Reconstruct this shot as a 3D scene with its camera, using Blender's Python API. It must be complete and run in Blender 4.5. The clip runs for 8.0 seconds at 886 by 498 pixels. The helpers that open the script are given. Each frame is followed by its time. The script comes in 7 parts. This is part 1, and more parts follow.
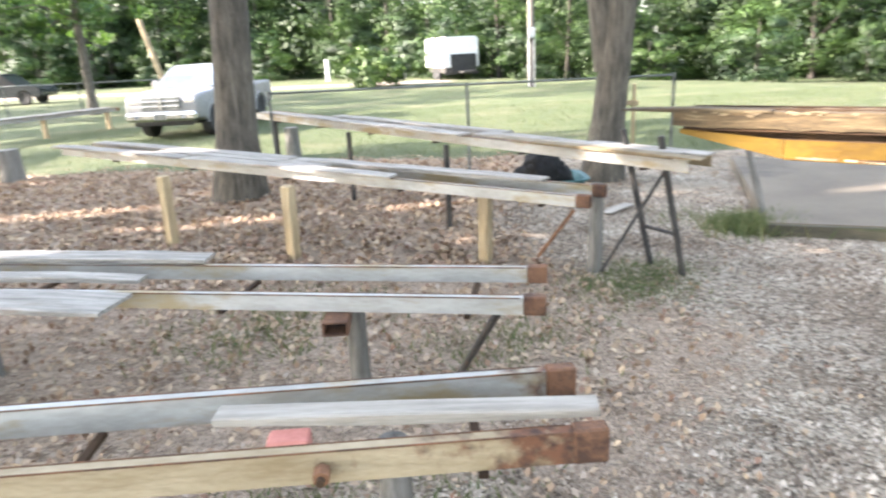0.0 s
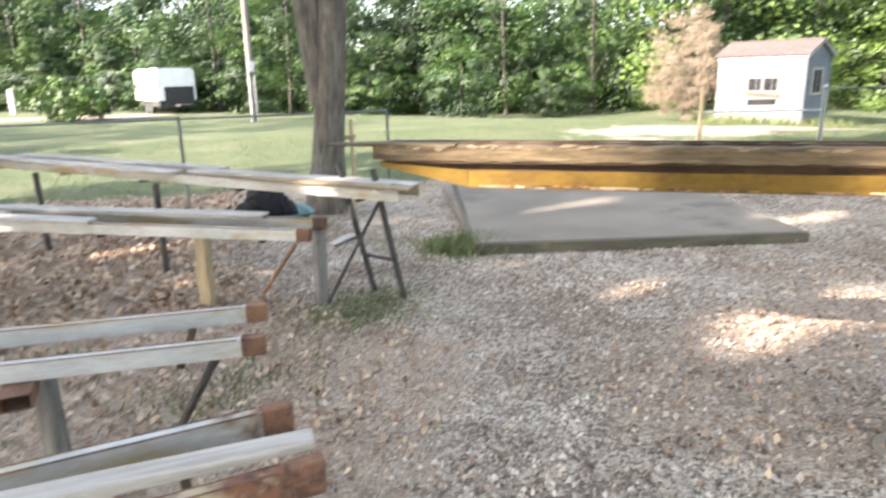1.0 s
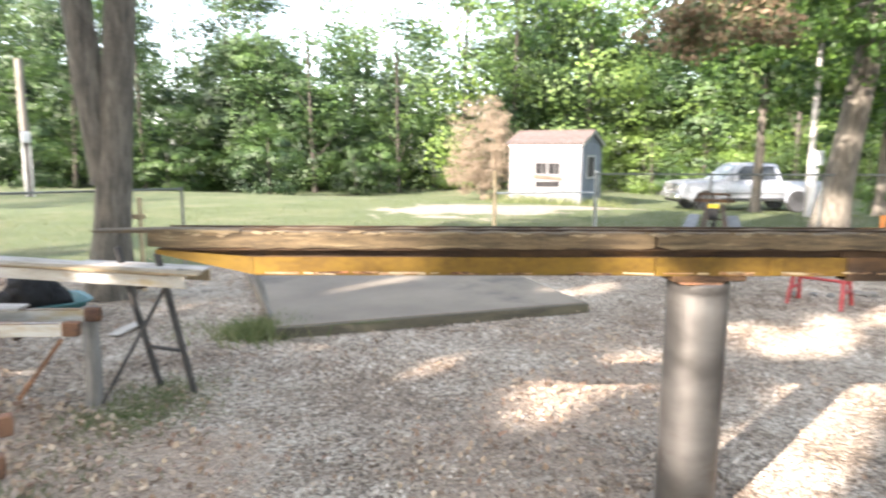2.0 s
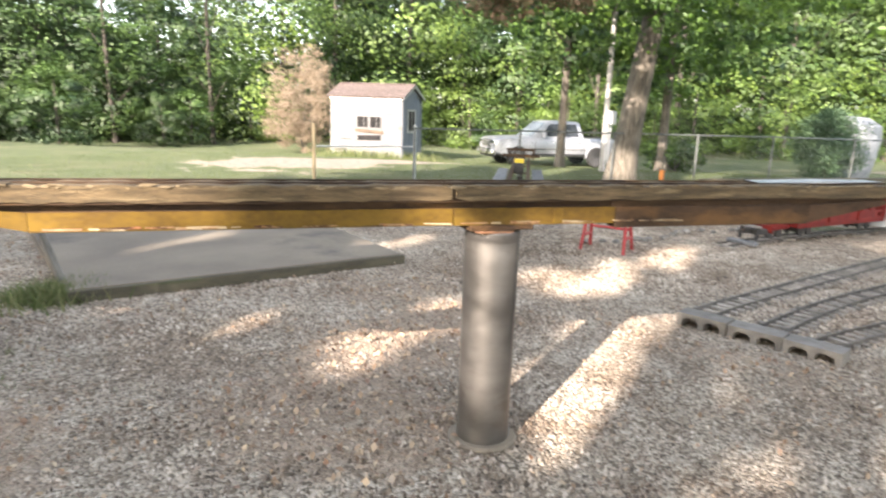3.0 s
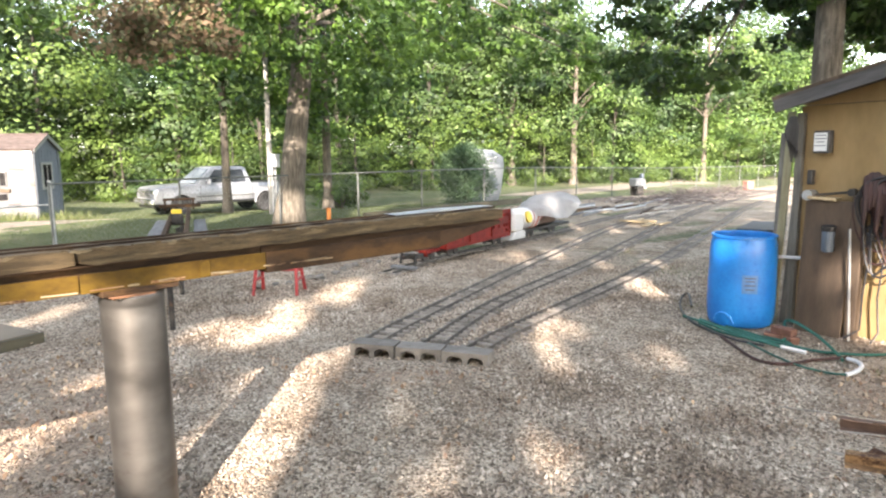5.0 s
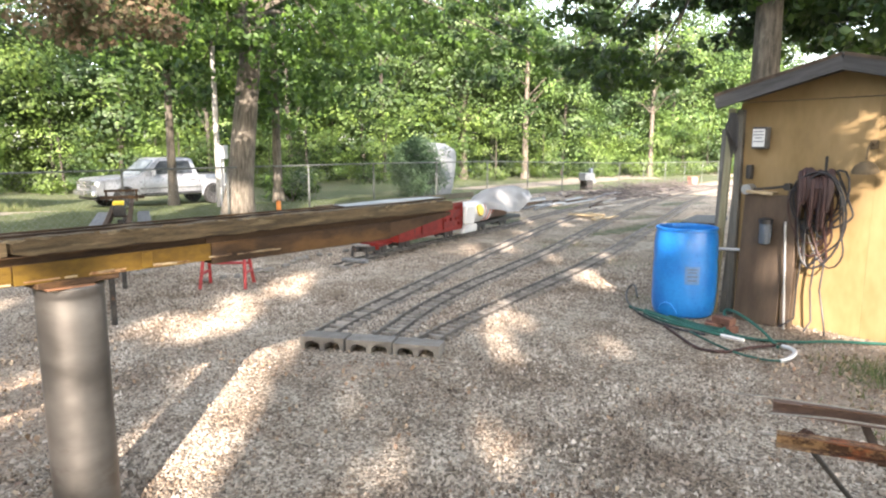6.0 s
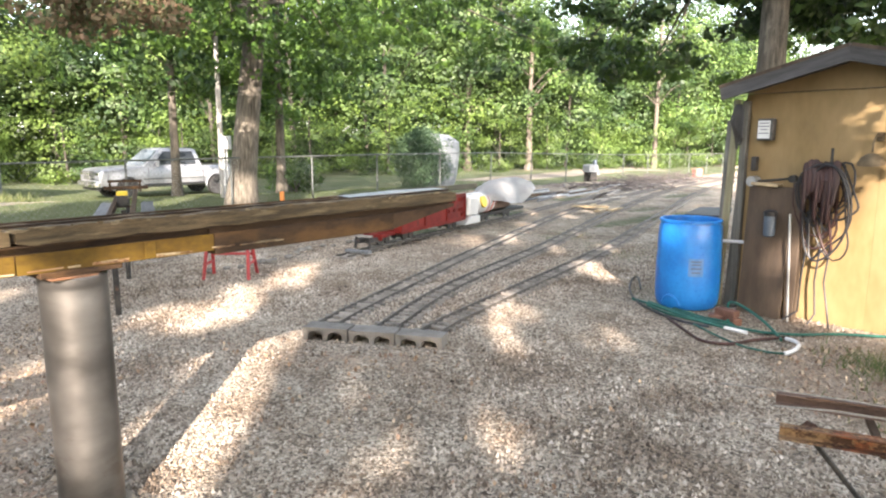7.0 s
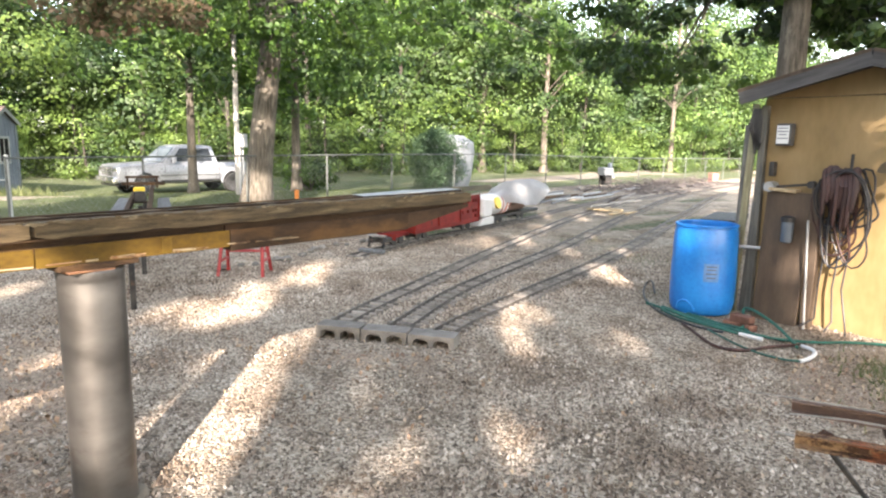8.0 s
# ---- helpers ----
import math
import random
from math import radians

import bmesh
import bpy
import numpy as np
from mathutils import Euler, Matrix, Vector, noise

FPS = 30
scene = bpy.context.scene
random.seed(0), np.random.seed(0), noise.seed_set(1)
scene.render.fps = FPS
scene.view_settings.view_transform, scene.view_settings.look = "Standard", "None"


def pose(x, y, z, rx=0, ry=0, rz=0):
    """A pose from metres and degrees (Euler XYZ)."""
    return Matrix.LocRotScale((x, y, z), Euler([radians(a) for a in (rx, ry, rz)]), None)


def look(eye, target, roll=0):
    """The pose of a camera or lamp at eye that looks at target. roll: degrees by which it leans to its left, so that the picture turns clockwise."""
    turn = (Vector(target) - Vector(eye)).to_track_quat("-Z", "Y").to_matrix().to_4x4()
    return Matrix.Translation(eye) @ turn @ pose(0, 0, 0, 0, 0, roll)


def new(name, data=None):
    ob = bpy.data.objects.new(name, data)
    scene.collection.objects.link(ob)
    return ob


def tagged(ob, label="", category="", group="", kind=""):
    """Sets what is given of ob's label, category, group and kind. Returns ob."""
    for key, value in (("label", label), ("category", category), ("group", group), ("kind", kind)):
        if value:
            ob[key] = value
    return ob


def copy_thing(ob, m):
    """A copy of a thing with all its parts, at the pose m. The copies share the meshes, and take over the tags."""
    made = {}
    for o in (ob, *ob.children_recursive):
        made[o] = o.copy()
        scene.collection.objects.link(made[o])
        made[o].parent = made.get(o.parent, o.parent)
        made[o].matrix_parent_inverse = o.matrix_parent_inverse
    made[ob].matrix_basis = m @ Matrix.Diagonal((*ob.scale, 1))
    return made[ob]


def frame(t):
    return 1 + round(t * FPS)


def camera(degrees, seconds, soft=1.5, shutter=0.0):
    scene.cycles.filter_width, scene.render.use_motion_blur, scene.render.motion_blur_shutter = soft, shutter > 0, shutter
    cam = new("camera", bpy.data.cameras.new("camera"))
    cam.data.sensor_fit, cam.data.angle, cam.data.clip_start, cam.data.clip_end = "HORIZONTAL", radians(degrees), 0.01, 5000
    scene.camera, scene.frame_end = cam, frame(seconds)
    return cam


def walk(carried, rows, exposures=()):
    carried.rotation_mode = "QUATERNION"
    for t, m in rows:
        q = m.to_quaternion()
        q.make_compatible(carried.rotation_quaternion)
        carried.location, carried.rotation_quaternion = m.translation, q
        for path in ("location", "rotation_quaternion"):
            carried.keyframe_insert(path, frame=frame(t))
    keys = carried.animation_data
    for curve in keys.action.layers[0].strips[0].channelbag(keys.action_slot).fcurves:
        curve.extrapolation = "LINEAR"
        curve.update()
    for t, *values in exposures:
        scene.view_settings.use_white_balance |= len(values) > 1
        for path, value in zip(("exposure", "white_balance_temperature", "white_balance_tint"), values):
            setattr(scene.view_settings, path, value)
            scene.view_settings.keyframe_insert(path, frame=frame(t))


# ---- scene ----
cam = camera(68.0, 8.0, soft=2.1, shutter=0.4)
PATH = [
    (0, (0.151, -0.019, 1.651), (0.055, 1.892, 1.069), -2.9),
    (0.5, (0.164, -0.054, 1.659), (0.451, 1.832, 1.059), -1.5),
    (1, (0.259, -0.054, 1.657), (0.936, 1.756, 1.143), -1.3),
    (1.5, (0.321, -0.078, 1.697), (1.185, 1.698, 1.382), -1.5),
    (2, (0.373, -0.066, 1.693), (1.563, 1.514, 1.400), 0.4),
    (3.5, (0.398, -0.228, 1.702), (2.080, 0.762, 1.254), 1.9),
    (4, (0.397, -0.243, 1.718), (2.226, 0.467, 1.330), 1.3),
    (4.5, (0.452, -0.284, 1.719), (2.376, 0.178, 1.427), 0.6),
    (5, (0.471, -0.307, 1.717), (2.420, 0.042, 1.433), -0.6),
    (6.5, (0.462, -0.327, 1.699), (2.431, -0.146, 1.394), 0.4),
    (7, (0.471, -0.325, 1.700), (2.432, -0.109, 1.371), 0.1),
    (7.5, (0.483, -0.323, 1.691), (2.441, -0.102, 1.346), 0.8),
    (8, (0.472, -0.318, 1.697), (2.429, -0.063, 1.370), 0.9),
]
walk(cam, [(t, look(eye, target, roll)) for t, eye, target, roll in PATH],
     [(0.0, 3.58, 6450, 12), (0.5, 3.32, 6450, 12), (1.0, 3.34, 6480, 12), (1.5, 3.36, 6500, 12), (2.2, 3.28, 6500, 12), (3.5, 2.97, 6900, 12), (4.5, 3.02, 6850, 12), (8.0, 3.02, 6800, 12)])

# ---------------------------------------------------------------- light
SUN_AZ = radians(8.5)      # horizontal way in which the light travels, from +x towards +y
SUN_EL = radians(24.0)
sun_way = Vector((math.cos(SUN_AZ) * math.cos(SUN_EL), math.sin(SUN_AZ) * math.cos(SUN_EL), -math.sin(SUN_EL)))
lamp = bpy.data.lights.new("sun", "SUN")
lamp.energy, lamp.angle, lamp.color = 3.3, radians(0.5), (1.0, 0.885, 0.80)
sun = new("sun", lamp)
sun.matrix_world = look((0, 0, 60), Vector((0, 0, 60)) + sun_way)
world = bpy.data.worlds.new("sky")
scene.world = world
world.use_nodes = True
wn = world.node_tree.nodes
sky = wn.new("ShaderNodeTexSky")
sky.sky_type, sky.sun_disc = "NISHITA", False
sky.sun_elevation, sky.sun_rotation = SUN_EL, math.atan2(-sun_way.x, -sun_way.y)
sky.air_density, sky.dust_density, sky.ozone_density = 1.0, 2.0, 1.0
wn["Background"].inputs["Strength"].default_value = 0.15
haze = wn.new("ShaderNodeHueSaturation")      # a whitish, hazy evening sky
haze.inputs["Saturation"].default_value = 0.6
world.node_tree.links.new(sky.outputs[0], haze.inputs["Color"])
world.node_tree.links.new(haze.outputs[0], wn["Background"].inputs[0])

# ---------------------------------------------------------------- materials
def mat(name, a, b, scale=6.0, rough=0.7, metal=0.0, bump=0.3, fine=8.0, stretch=(1, 1, 1), third=None, amount=0.5, spread=0.12, vary=0.12, gloss=0.5):
    """Two scales of noise between the colours a and b, spots of a third colour, relief, and a small change from piece to piece."""
    m = bpy.data.materials.new(name)
    m.use_nodes = True
    t = m.node_tree
    N, L = t.nodes, t.links
    p = N["Principled BSDF"]
    co = N.new("ShaderNodeTexCoord")
    info = N.new("ShaderNodeObjectInfo")
    off = N.new("ShaderNodeVectorMath"); off.operation = "MULTIPLY_ADD"
    off.inputs[1].default_value = stretch
    mul = N.new("ShaderNodeVectorMath"); mul.operation = "SCALE"
    mul.inputs[0].default_value = (17.0, 9.0, 13.0)
    L.new(info.outputs["Random"], mul.inputs["Scale"])
    L.new(co.outputs["Object"], off.inputs[0]); L.new(mul.outputs[0], off.inputs[2])
    n1 = N.new("ShaderNodeTexNoise"); n1.inputs["Scale"].default_value = scale; n1.inputs["Detail"].default_value = 5
    n2 = N.new("ShaderNodeTexNoise"); n2.inputs["Scale"].default_value = scale * fine; n2.inputs["Detail"].default_value = 3
    for n in (n1, n2):
        L.new(off.outputs[0], n.inputs["Vector"])
    add = N.new("ShaderNodeMath"); add.operation = "MULTIPLY_ADD"; add.inputs[1].default_value = 0.4
    L.new(n2.outputs["Fac"], add.inputs[0]); L.new(n1.outputs["Fac"], add.inputs[2])
    ramp = N.new("ShaderNodeValToRGB")
    ramp.color_ramp.elements[0].position, ramp.color_ramp.elements[0].color = 0.7 - spread * 1.6, (*a, 1)
    ramp.color_ramp.elements[1].position, ramp.color_ramp.elements[1].color = 0.7 + spread * 1.6, (*b, 1)
    L.new(add.outputs[0], ramp.inputs[0])
    col = ramp.outputs[0]
    if third:
        n3 = N.new("ShaderNodeTexNoise"); n3.inputs["Scale"].default_value = scale * 0.55; n3.inputs["Detail"].default_value = 8
        n3.inputs["Roughness"].default_value = 0.65
        v3 = N.new("ShaderNodeVectorMath"); v3.inputs[1].default_value = (31, 7, 3)
        L.new(off.outputs[0], v3.inputs[0]); L.new(v3.outputs[0], n3.inputs["Vector"])
        r3 = N.new("ShaderNodeMapRange"); r3.inputs["From Min"].default_value = 0.68 - 0.3 * amount; r3.inputs["From Max"].default_value = 0.78 - 0.3 * amount
        L.new(n3.outputs["Fac"], r3.inputs["Value"])
        mx = N.new("ShaderNodeMix"); mx.data_type = "RGBA"; mx.inputs["B"].default_value = (*third, 1)
        L.new(r3.outputs[0], mx.inputs["Factor"]); L.new(col, mx.inputs["A"])
        col = mx.outputs["Result"]
    hs = N.new("ShaderNodeHueSaturation")
    mr = N.new("ShaderNodeMapRange"); mr.inputs["To Min"].default_value = 1 - vary; mr.inputs["To Max"].default_value = 1 + vary
    L.new(info.outputs["Random"], mr.inputs["Value"]); L.new(mr.outputs[0], hs.inputs["Value"]); L.new(col, hs.inputs["Color"])
    L.new(hs.outputs[0], p.inputs["Base Color"])
    rr = N.new("ShaderNodeMapRange"); rr.inputs["To Min"].default_value = max(0.02, rough - 0.12); rr.inputs["To Max"].default_value = min(1, rough + 0.12)
    L.new(n2.outputs["Fac"], rr.inputs["Value"]); L.new(rr.outputs[0], p.inputs["Roughness"])
    p.inputs["Metallic"].default_value = metal
    p.inputs["Specular IOR Level"].default_value = gloss
    if bump:
        bp = N.new("ShaderNodeBump"); bp.inputs["Strength"].default_value = bump; bp.inputs["Distance"].default_value = 0.01
        L.new(n2.outputs["Fac"], bp.inputs["Height"]); L.new(bp.outputs[0], p.inputs["Normal"])
    return m


def islands(name, colours, rough=0.8, transl=0.0, metal=0.0, patchy=None):
    """A material whose colour changes from piece to piece of a joined mesh."""
    m = bpy.data.materials.new(name)
    m.use_nodes = True
    t = m.node_tree
    N, L = t.nodes, t.links
    p = N["Principled BSDF"]
    g = N.new("ShaderNodeNewGeometry")
    ramp = N.new("ShaderNodeValToRGB")
    e = ramp.color_ramp.elements
    while len(e) < len(colours):
        e.new(0.5)
    for i, c in enumerate(colours):
        e[i].position, e[i].color = i / (len(colours) - 1), (*c, 1)
    L.new(g.outputs["Random Per Island"], ramp.inputs[0])
    info = N.new("ShaderNodeObjectInfo")
    hs = N.new("ShaderNodeHueSaturation")
    mr = N.new("ShaderNodeMapRange"); mr.inputs["To Min"].default_value = 0.75; mr.inputs["To Max"].default_value = 1.25
    L.new(info.outputs["Random"], mr.inputs["Value"]); L.new(mr.outputs[0], hs.inputs["Value"]); L.new(ramp.outputs[0], hs.inputs["Color"])
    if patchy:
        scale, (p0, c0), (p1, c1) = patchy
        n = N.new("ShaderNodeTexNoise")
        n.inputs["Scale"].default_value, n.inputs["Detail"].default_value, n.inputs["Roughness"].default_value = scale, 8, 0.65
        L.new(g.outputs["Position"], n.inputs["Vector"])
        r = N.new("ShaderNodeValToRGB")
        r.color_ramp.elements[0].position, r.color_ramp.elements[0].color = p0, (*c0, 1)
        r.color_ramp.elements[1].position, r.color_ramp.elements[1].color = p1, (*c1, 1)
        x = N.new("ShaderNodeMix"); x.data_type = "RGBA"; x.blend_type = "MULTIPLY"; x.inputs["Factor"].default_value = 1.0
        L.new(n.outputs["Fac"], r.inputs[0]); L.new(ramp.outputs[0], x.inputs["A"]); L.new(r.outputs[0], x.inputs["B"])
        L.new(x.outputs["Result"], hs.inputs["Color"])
    L.new(hs.outputs[0], p.inputs["Base Color"])
    p.inputs["Roughness"].default_value = rough
    p.inputs["Metallic"].default_value = metal
    if transl:
        tr = N.new("ShaderNodeBsdfTranslucent")
        mx = N.new("ShaderNodeMixShader"); mx.inputs[0].default_value = transl
        L.new(hs.outputs[0], tr.inputs["Color"])
        L.new(p.outputs[0], mx.inputs[1]); L.new(tr.outputs[0], mx.inputs[2])
        L.new(mx.outputs[0], N["Material Output"].inputs["Surface"])
    return m


GREY_WOOD = mat("weathered grey wood", (0.15, 0.137, 0.120), (0.36, 0.335, 0.295), 5, 0.85, stretch=(0.5, 7, 7), bump=0.5, third=(0.162, 0.109, 0.071), amount=0.35)
SLATE_WOOD = mat("dark slate-grey wood", (0.10, 0.105, 0.11), (0.19, 0.195, 0.20), 5, 0.85, stretch=(0.5, 7, 7), bump=0.5)
PALE_PLANK = mat("bleached pale plank", (0.20, 0.178, 0.150), (0.345, 0.315, 0.270), 5, 0.85, stretch=(0.5, 8, 8), bump=0.5)
TAN_WOOD = mat("tan timber", (0.255, 0.187, 0.102), (0.442, 0.348, 0.212), 4, 0.8, stretch=(5, 5, 0.5), bump=0.4)
DARK_POST = mat("dark grey round post", (0.08, 0.075, 0.065), (0.20, 0.19, 0.17), 5, 0.9, stretch=(5, 5, 0.6), bump=0.6)
DECK_WOOD = mat("treated deck timber", (0.050, 0.034, 0.015), (0.125, 0.087, 0.042), 5, 0.85, stretch=(0.9, 9, 9), bump=0.8, third=(0.185, 0.138, 0.072), amount=0.38, spread=0.09)
SHOE_RUST = mat("brown rust with darker scale", (0.050, 0.024, 0.014), (0.150, 0.074, 0.038), 8, 0.85, bump=0.6, third=(0.175, 0.068, 0.028), amount=0.45, spread=0.08)
SPLINTER = mat("pale split timber", (0.13, 0.095, 0.052), (0.22, 0.17, 0.10), 8, 0.85)
CHANNEL = mat("grey painted steel channel with rust", (0.27, 0.262, 0.235), (0.40, 0.395, 0.365), 4, 0.65, 0.1, stretch=(0.6, 1, 2), third=(0.27, 0.215, 0.125), amount=0.66, bump=0.2)
BLOTCHED_RUST = mat("blotched orange rust and tan scale", (0.055, 0.028, 0.018), (0.27, 0.17, 0.09), 11, 0.9, stretch=(0.8, 1, 1), bump=0.8, third=(0.26, 0.085, 0.036), amount=0.42, spread=0.06, gloss=0.2)
BROWN_RUST = mat("dull purple-brown rust", (0.075, 0.048, 0.038), (0.17, 0.105, 0.075), 6, 0.85, stretch=(0.8, 1, 1), bump=0.5, third=(0.22, 0.10, 0.045), amount=0.4)
CHANNEL_TAN = mat("tan rusty steel channel", (0.22, 0.165, 0.09), (0.35, 0.285, 0.185), 4, 0.7, 0.1, stretch=(0.6, 1, 2), third=(0.17, 0.085, 0.04), amount=0.58, bump=0.4)


def rusting(m, reach, rust=(0.135, 0.058, 0.028), dark=(0.05, 0.026, 0.017)):
    """Blotches of rust that grow denser towards the end of a channel, over the paint of m."""
    N, L = m.node_tree.nodes, m.node_tree.links
    hs = next(n for n in N if n.bl_idname == "ShaderNodeHueSaturation")
    paint = hs.inputs["Color"].links[0].from_socket
    co = N.new("ShaderNodeTexCoord")
    way = N.new("ShaderNodeSeparateXYZ")
    L.new(co.outputs["Object"], way.inputs[0])
    n = N.new("ShaderNodeTexNoise")
    n.inputs["Scale"].default_value, n.inputs["Detail"].default_value, n.inputs["Roughness"].default_value = 7.0, 7, 0.62
    L.new(co.outputs["Object"], n.inputs["Vector"])
    near = N.new("ShaderNodeMapRange")
    near.inputs["From Min"].default_value, near.inputs["From Max"].default_value = 0.0, reach
    near.inputs["To Min"].default_value, near.inputs["To Max"].default_value = 0.20, -0.22
    L.new(way.outputs["X"], near.inputs["Value"])
    add = N.new("ShaderNodeMath"); add.operation = "ADD"
    L.new(n.outputs["Fac"], add.inputs[0]); L.new(near.outputs[0], add.inputs[1])
    fac = N.new("ShaderNodeMapRange"); fac.inputs["From Min"].default_value, fac.inputs["From Max"].default_value = 0.50, 0.66
    L.new(add.outputs[0], fac.inputs["Value"])
    scale = N.new("ShaderNodeTexNoise"); scale.inputs["Scale"].default_value, scale.inputs["Detail"].default_value = 24.0, 4
    L.new(co.outputs["Object"], scale.inputs["Vector"])
    r = N.new("ShaderNodeValToRGB")
    r.color_ramp.elements[0].position, r.color_ramp.elements[0].color = 0.36, (*dark, 1)
    r.color_ramp.elements[1].position, r.color_ramp.elements[1].color = 0.58, (*rust, 1)
    L.new(scale.outputs["Fac"], r.inputs[0])
    x = N.new("ShaderNodeMix"); x.data_type = "RGBA"
    L.new(fac.outputs[0], x.inputs["Factor"]); L.new(paint, x.inputs["A"]); L.new(r.outputs[0], x.inputs["B"])
    L.new(x.outputs["Result"], hs.inputs["Color"])
    return m


RUSTING_TAN = rusting(mat("tan steel channel, rusting at its end", (0.22, 0.165, 0.09), (0.35, 0.285, 0.185), 4, 0.7, 0.1, stretch=(0.6, 1, 2), third=(0.19, 0.125, 0.06), amount=0.5, bump=0.4), 1.0)
RUSTING_GREY = rusting(mat("grey steel channel, rusting at its end", (0.27, 0.262, 0.235), (0.40, 0.395, 0.365), 4, 0.65, 0.1, stretch=(0.6, 1, 2), third=(0.27, 0.215, 0.125), amount=0.66, bump=0.2), 0.35)
GREY_BATTEN = mat("grey upright batten", (0.068, 0.065, 0.054), (0.136, 0.129, 0.112), 5, 0.85, stretch=(6, 6, 0.5), bump=0.4)
PALE_BATTEN = mat("pale olive upright batten", (0.17, 0.155, 0.09), (0.28, 0.26, 0.16), 5, 0.85, stretch=(6, 6, 0.5), bump=0.4)
BROWN_STEEL = mat("brown rusted steel", (0.022, 0.013, 0.008), (0.062, 0.037, 0.020), 4, 0.8, 0.1, stretch=(0.6, 1, 1.6), third=(0.105, 0.056, 0.022), amount=0.42, bump=0.4, gloss=0.25)
FENCE = mat("dull fence steel", (0.06, 0.068, 0.064), (0.13, 0.138, 0.13), 6, 0.6, 0.3, bump=0.1)
RUST = mat("rust", (0.09, 0.045, 0.025), (0.24, 0.115, 0.055), 9, 0.85, bump=0.6)
BLACK_STEEL = mat("black steel", (0.012, 0.012, 0.012), (0.05, 0.045, 0.04), 8, 0.6, 0.2, third=(0.10, 0.05, 0.03), amount=0.25)
YELLOW_STEEL = mat("worn yellow painted steel", (0.078, 0.043, 0.005), (0.135, 0.080, 0.009), 7, 0.75, gloss=0.25, stretch=(0.6, 1, 1), third=(0.036, 0.020, 0.007), amount=0.42, bump=0.3)
PISTON = mat("dull steel piston", (0.085, 0.080, 0.074), (0.215, 0.205, 0.190), 2.2, 0.42, 0.85, stretch=(0.8, 0.8, 1.5), fine=3.0, bump=0.0, third=(0.07, 0.056, 0.044), amount=0.45, spread=0.16)
CONCRETE = mat("concrete", (0.117, 0.095, 0.070), (0.179, 0.148, 0.108), 1.2, 0.9, fine=25, third=(0.089, 0.074, 0.057), amount=0.4)
BLOCK = mat("concrete block", (0.116, 0.105, 0.092), (0.190, 0.177, 0.156), 7, 0.95, fine=9, bump=0.7)
RED = mat("red painted metal", (0.105, 0.007, 0.005), (0.165, 0.014, 0.009), 5, 0.6, gloss=0.2, third=(0.06, 0.012, 0.009), amount=0.3)
BRIGHT_RED = mat("bright red painted steel", (0.22, 0.014, 0.016), (0.32, 0.03, 0.03), 5, 0.5, third=(0.14, 0.02, 0.02), amount=0.3)
WHITE = mat("white paint", (0.542, 0.542, 0.534), (0.634, 0.634, 0.619), 2, 0.45, bump=0.05)
TARP = mat("white tarp", (0.475, 0.475, 0.482), (0.590, 0.590, 0.590), 4, 0.6, bump=0.5)
BLUE_DRUM = mat("blue plastic", (0.005, 0.125, 0.43), (0.012, 0.20, 0.56), 3.5, 0.33, bump=0.05, third=(0.05, 0.25, 0.60), amount=0.4)
YELLOW_WALL = mat("yellow painted plywood", (0.183, 0.122, 0.048), (0.244, 0.169, 0.078), 2.2, 0.75, stretch=(1, 1, 0.4), third=(0.150, 0.099, 0.046), amount=0.35, bump=0.2)
BROWN_BOARD = mat("brown plywood", (0.046, 0.031, 0.019), (0.093, 0.065, 0.043), 3, 0.85, stretch=(3, 3, 0.6))
GREY_FASCIA = mat("grey weathered fascia", (0.044, 0.043, 0.042), (0.088, 0.086, 0.085), 4, 0.85, stretch=(0.5, 6, 6))
SHINGLE = mat("brown shingle", (0.045, 0.032, 0.028), (0.085, 0.064, 0.056), 8, 0.95, bump=0.6, third=(0.11, 0.088, 0.078), amount=0.35)
SIDING = mat("white siding", (0.110, 0.108, 0.108), (0.146, 0.145, 0.145), 3, 0.9, stretch=(1, 1, 0.5), third=(0.085, 0.074, 0.062), amount=0.22, bump=0.3, gloss=0.1, vary=0.06)
DARK_ROOM = mat("dark room behind a dirty pane", (0.010, 0.010, 0.011), (0.022, 0.021, 0.020), 5, 0.95, gloss=0.05)
BLUE_SIDING = mat("blue grey siding", (0.095, 0.115, 0.14), (0.17, 0.195, 0.225), 4, 0.8, stretch=(5, 5, 0.4), bump=0.3)
TANK_GREY = mat("pale chalky tank", (0.125, 0.137, 0.147), (0.185, 0.197, 0.205), 2, 0.6, third=(0.2, 0.21, 0.19), amount=0.35)
GALV = mat("galvanised steel", (0.30, 0.31, 0.31), (0.45, 0.46, 0.46), 6, 0.5, 0.6, bump=0.1)
TIE = mat("weathered tie", (0.13, 0.117, 0.10), (0.31, 0.28, 0.24), 9, 0.9, bump=0.6, vary=0.3)
DEADWOOD = mat("dull dead wood", (0.055, 0.045, 0.042), (0.155, 0.13, 0.12), 9, 0.9, bump=0.4)
RAIL = mat("miniature rail", (0.06, 0.052, 0.045), (0.125, 0.11, 0.095), 9, 0.6, 0.4)
BARK = mat("oak bark", (0.040, 0.034, 0.026), (0.140, 0.122, 0.095), 7, 0.95, stretch=(3, 3, 0.55), bump=1.0, third=(0.17, 0.15, 0.115), amount=0.35)
# a darker copy of the bark, with the shade inside the woods in its colour
SHADE_BARK = mat("woodland bark darkened for shade", (0.020, 0.017, 0.013), (0.055, 0.047, 0.037), 5, 0.95, stretch=(3, 3, 0.5), bump=0.6)
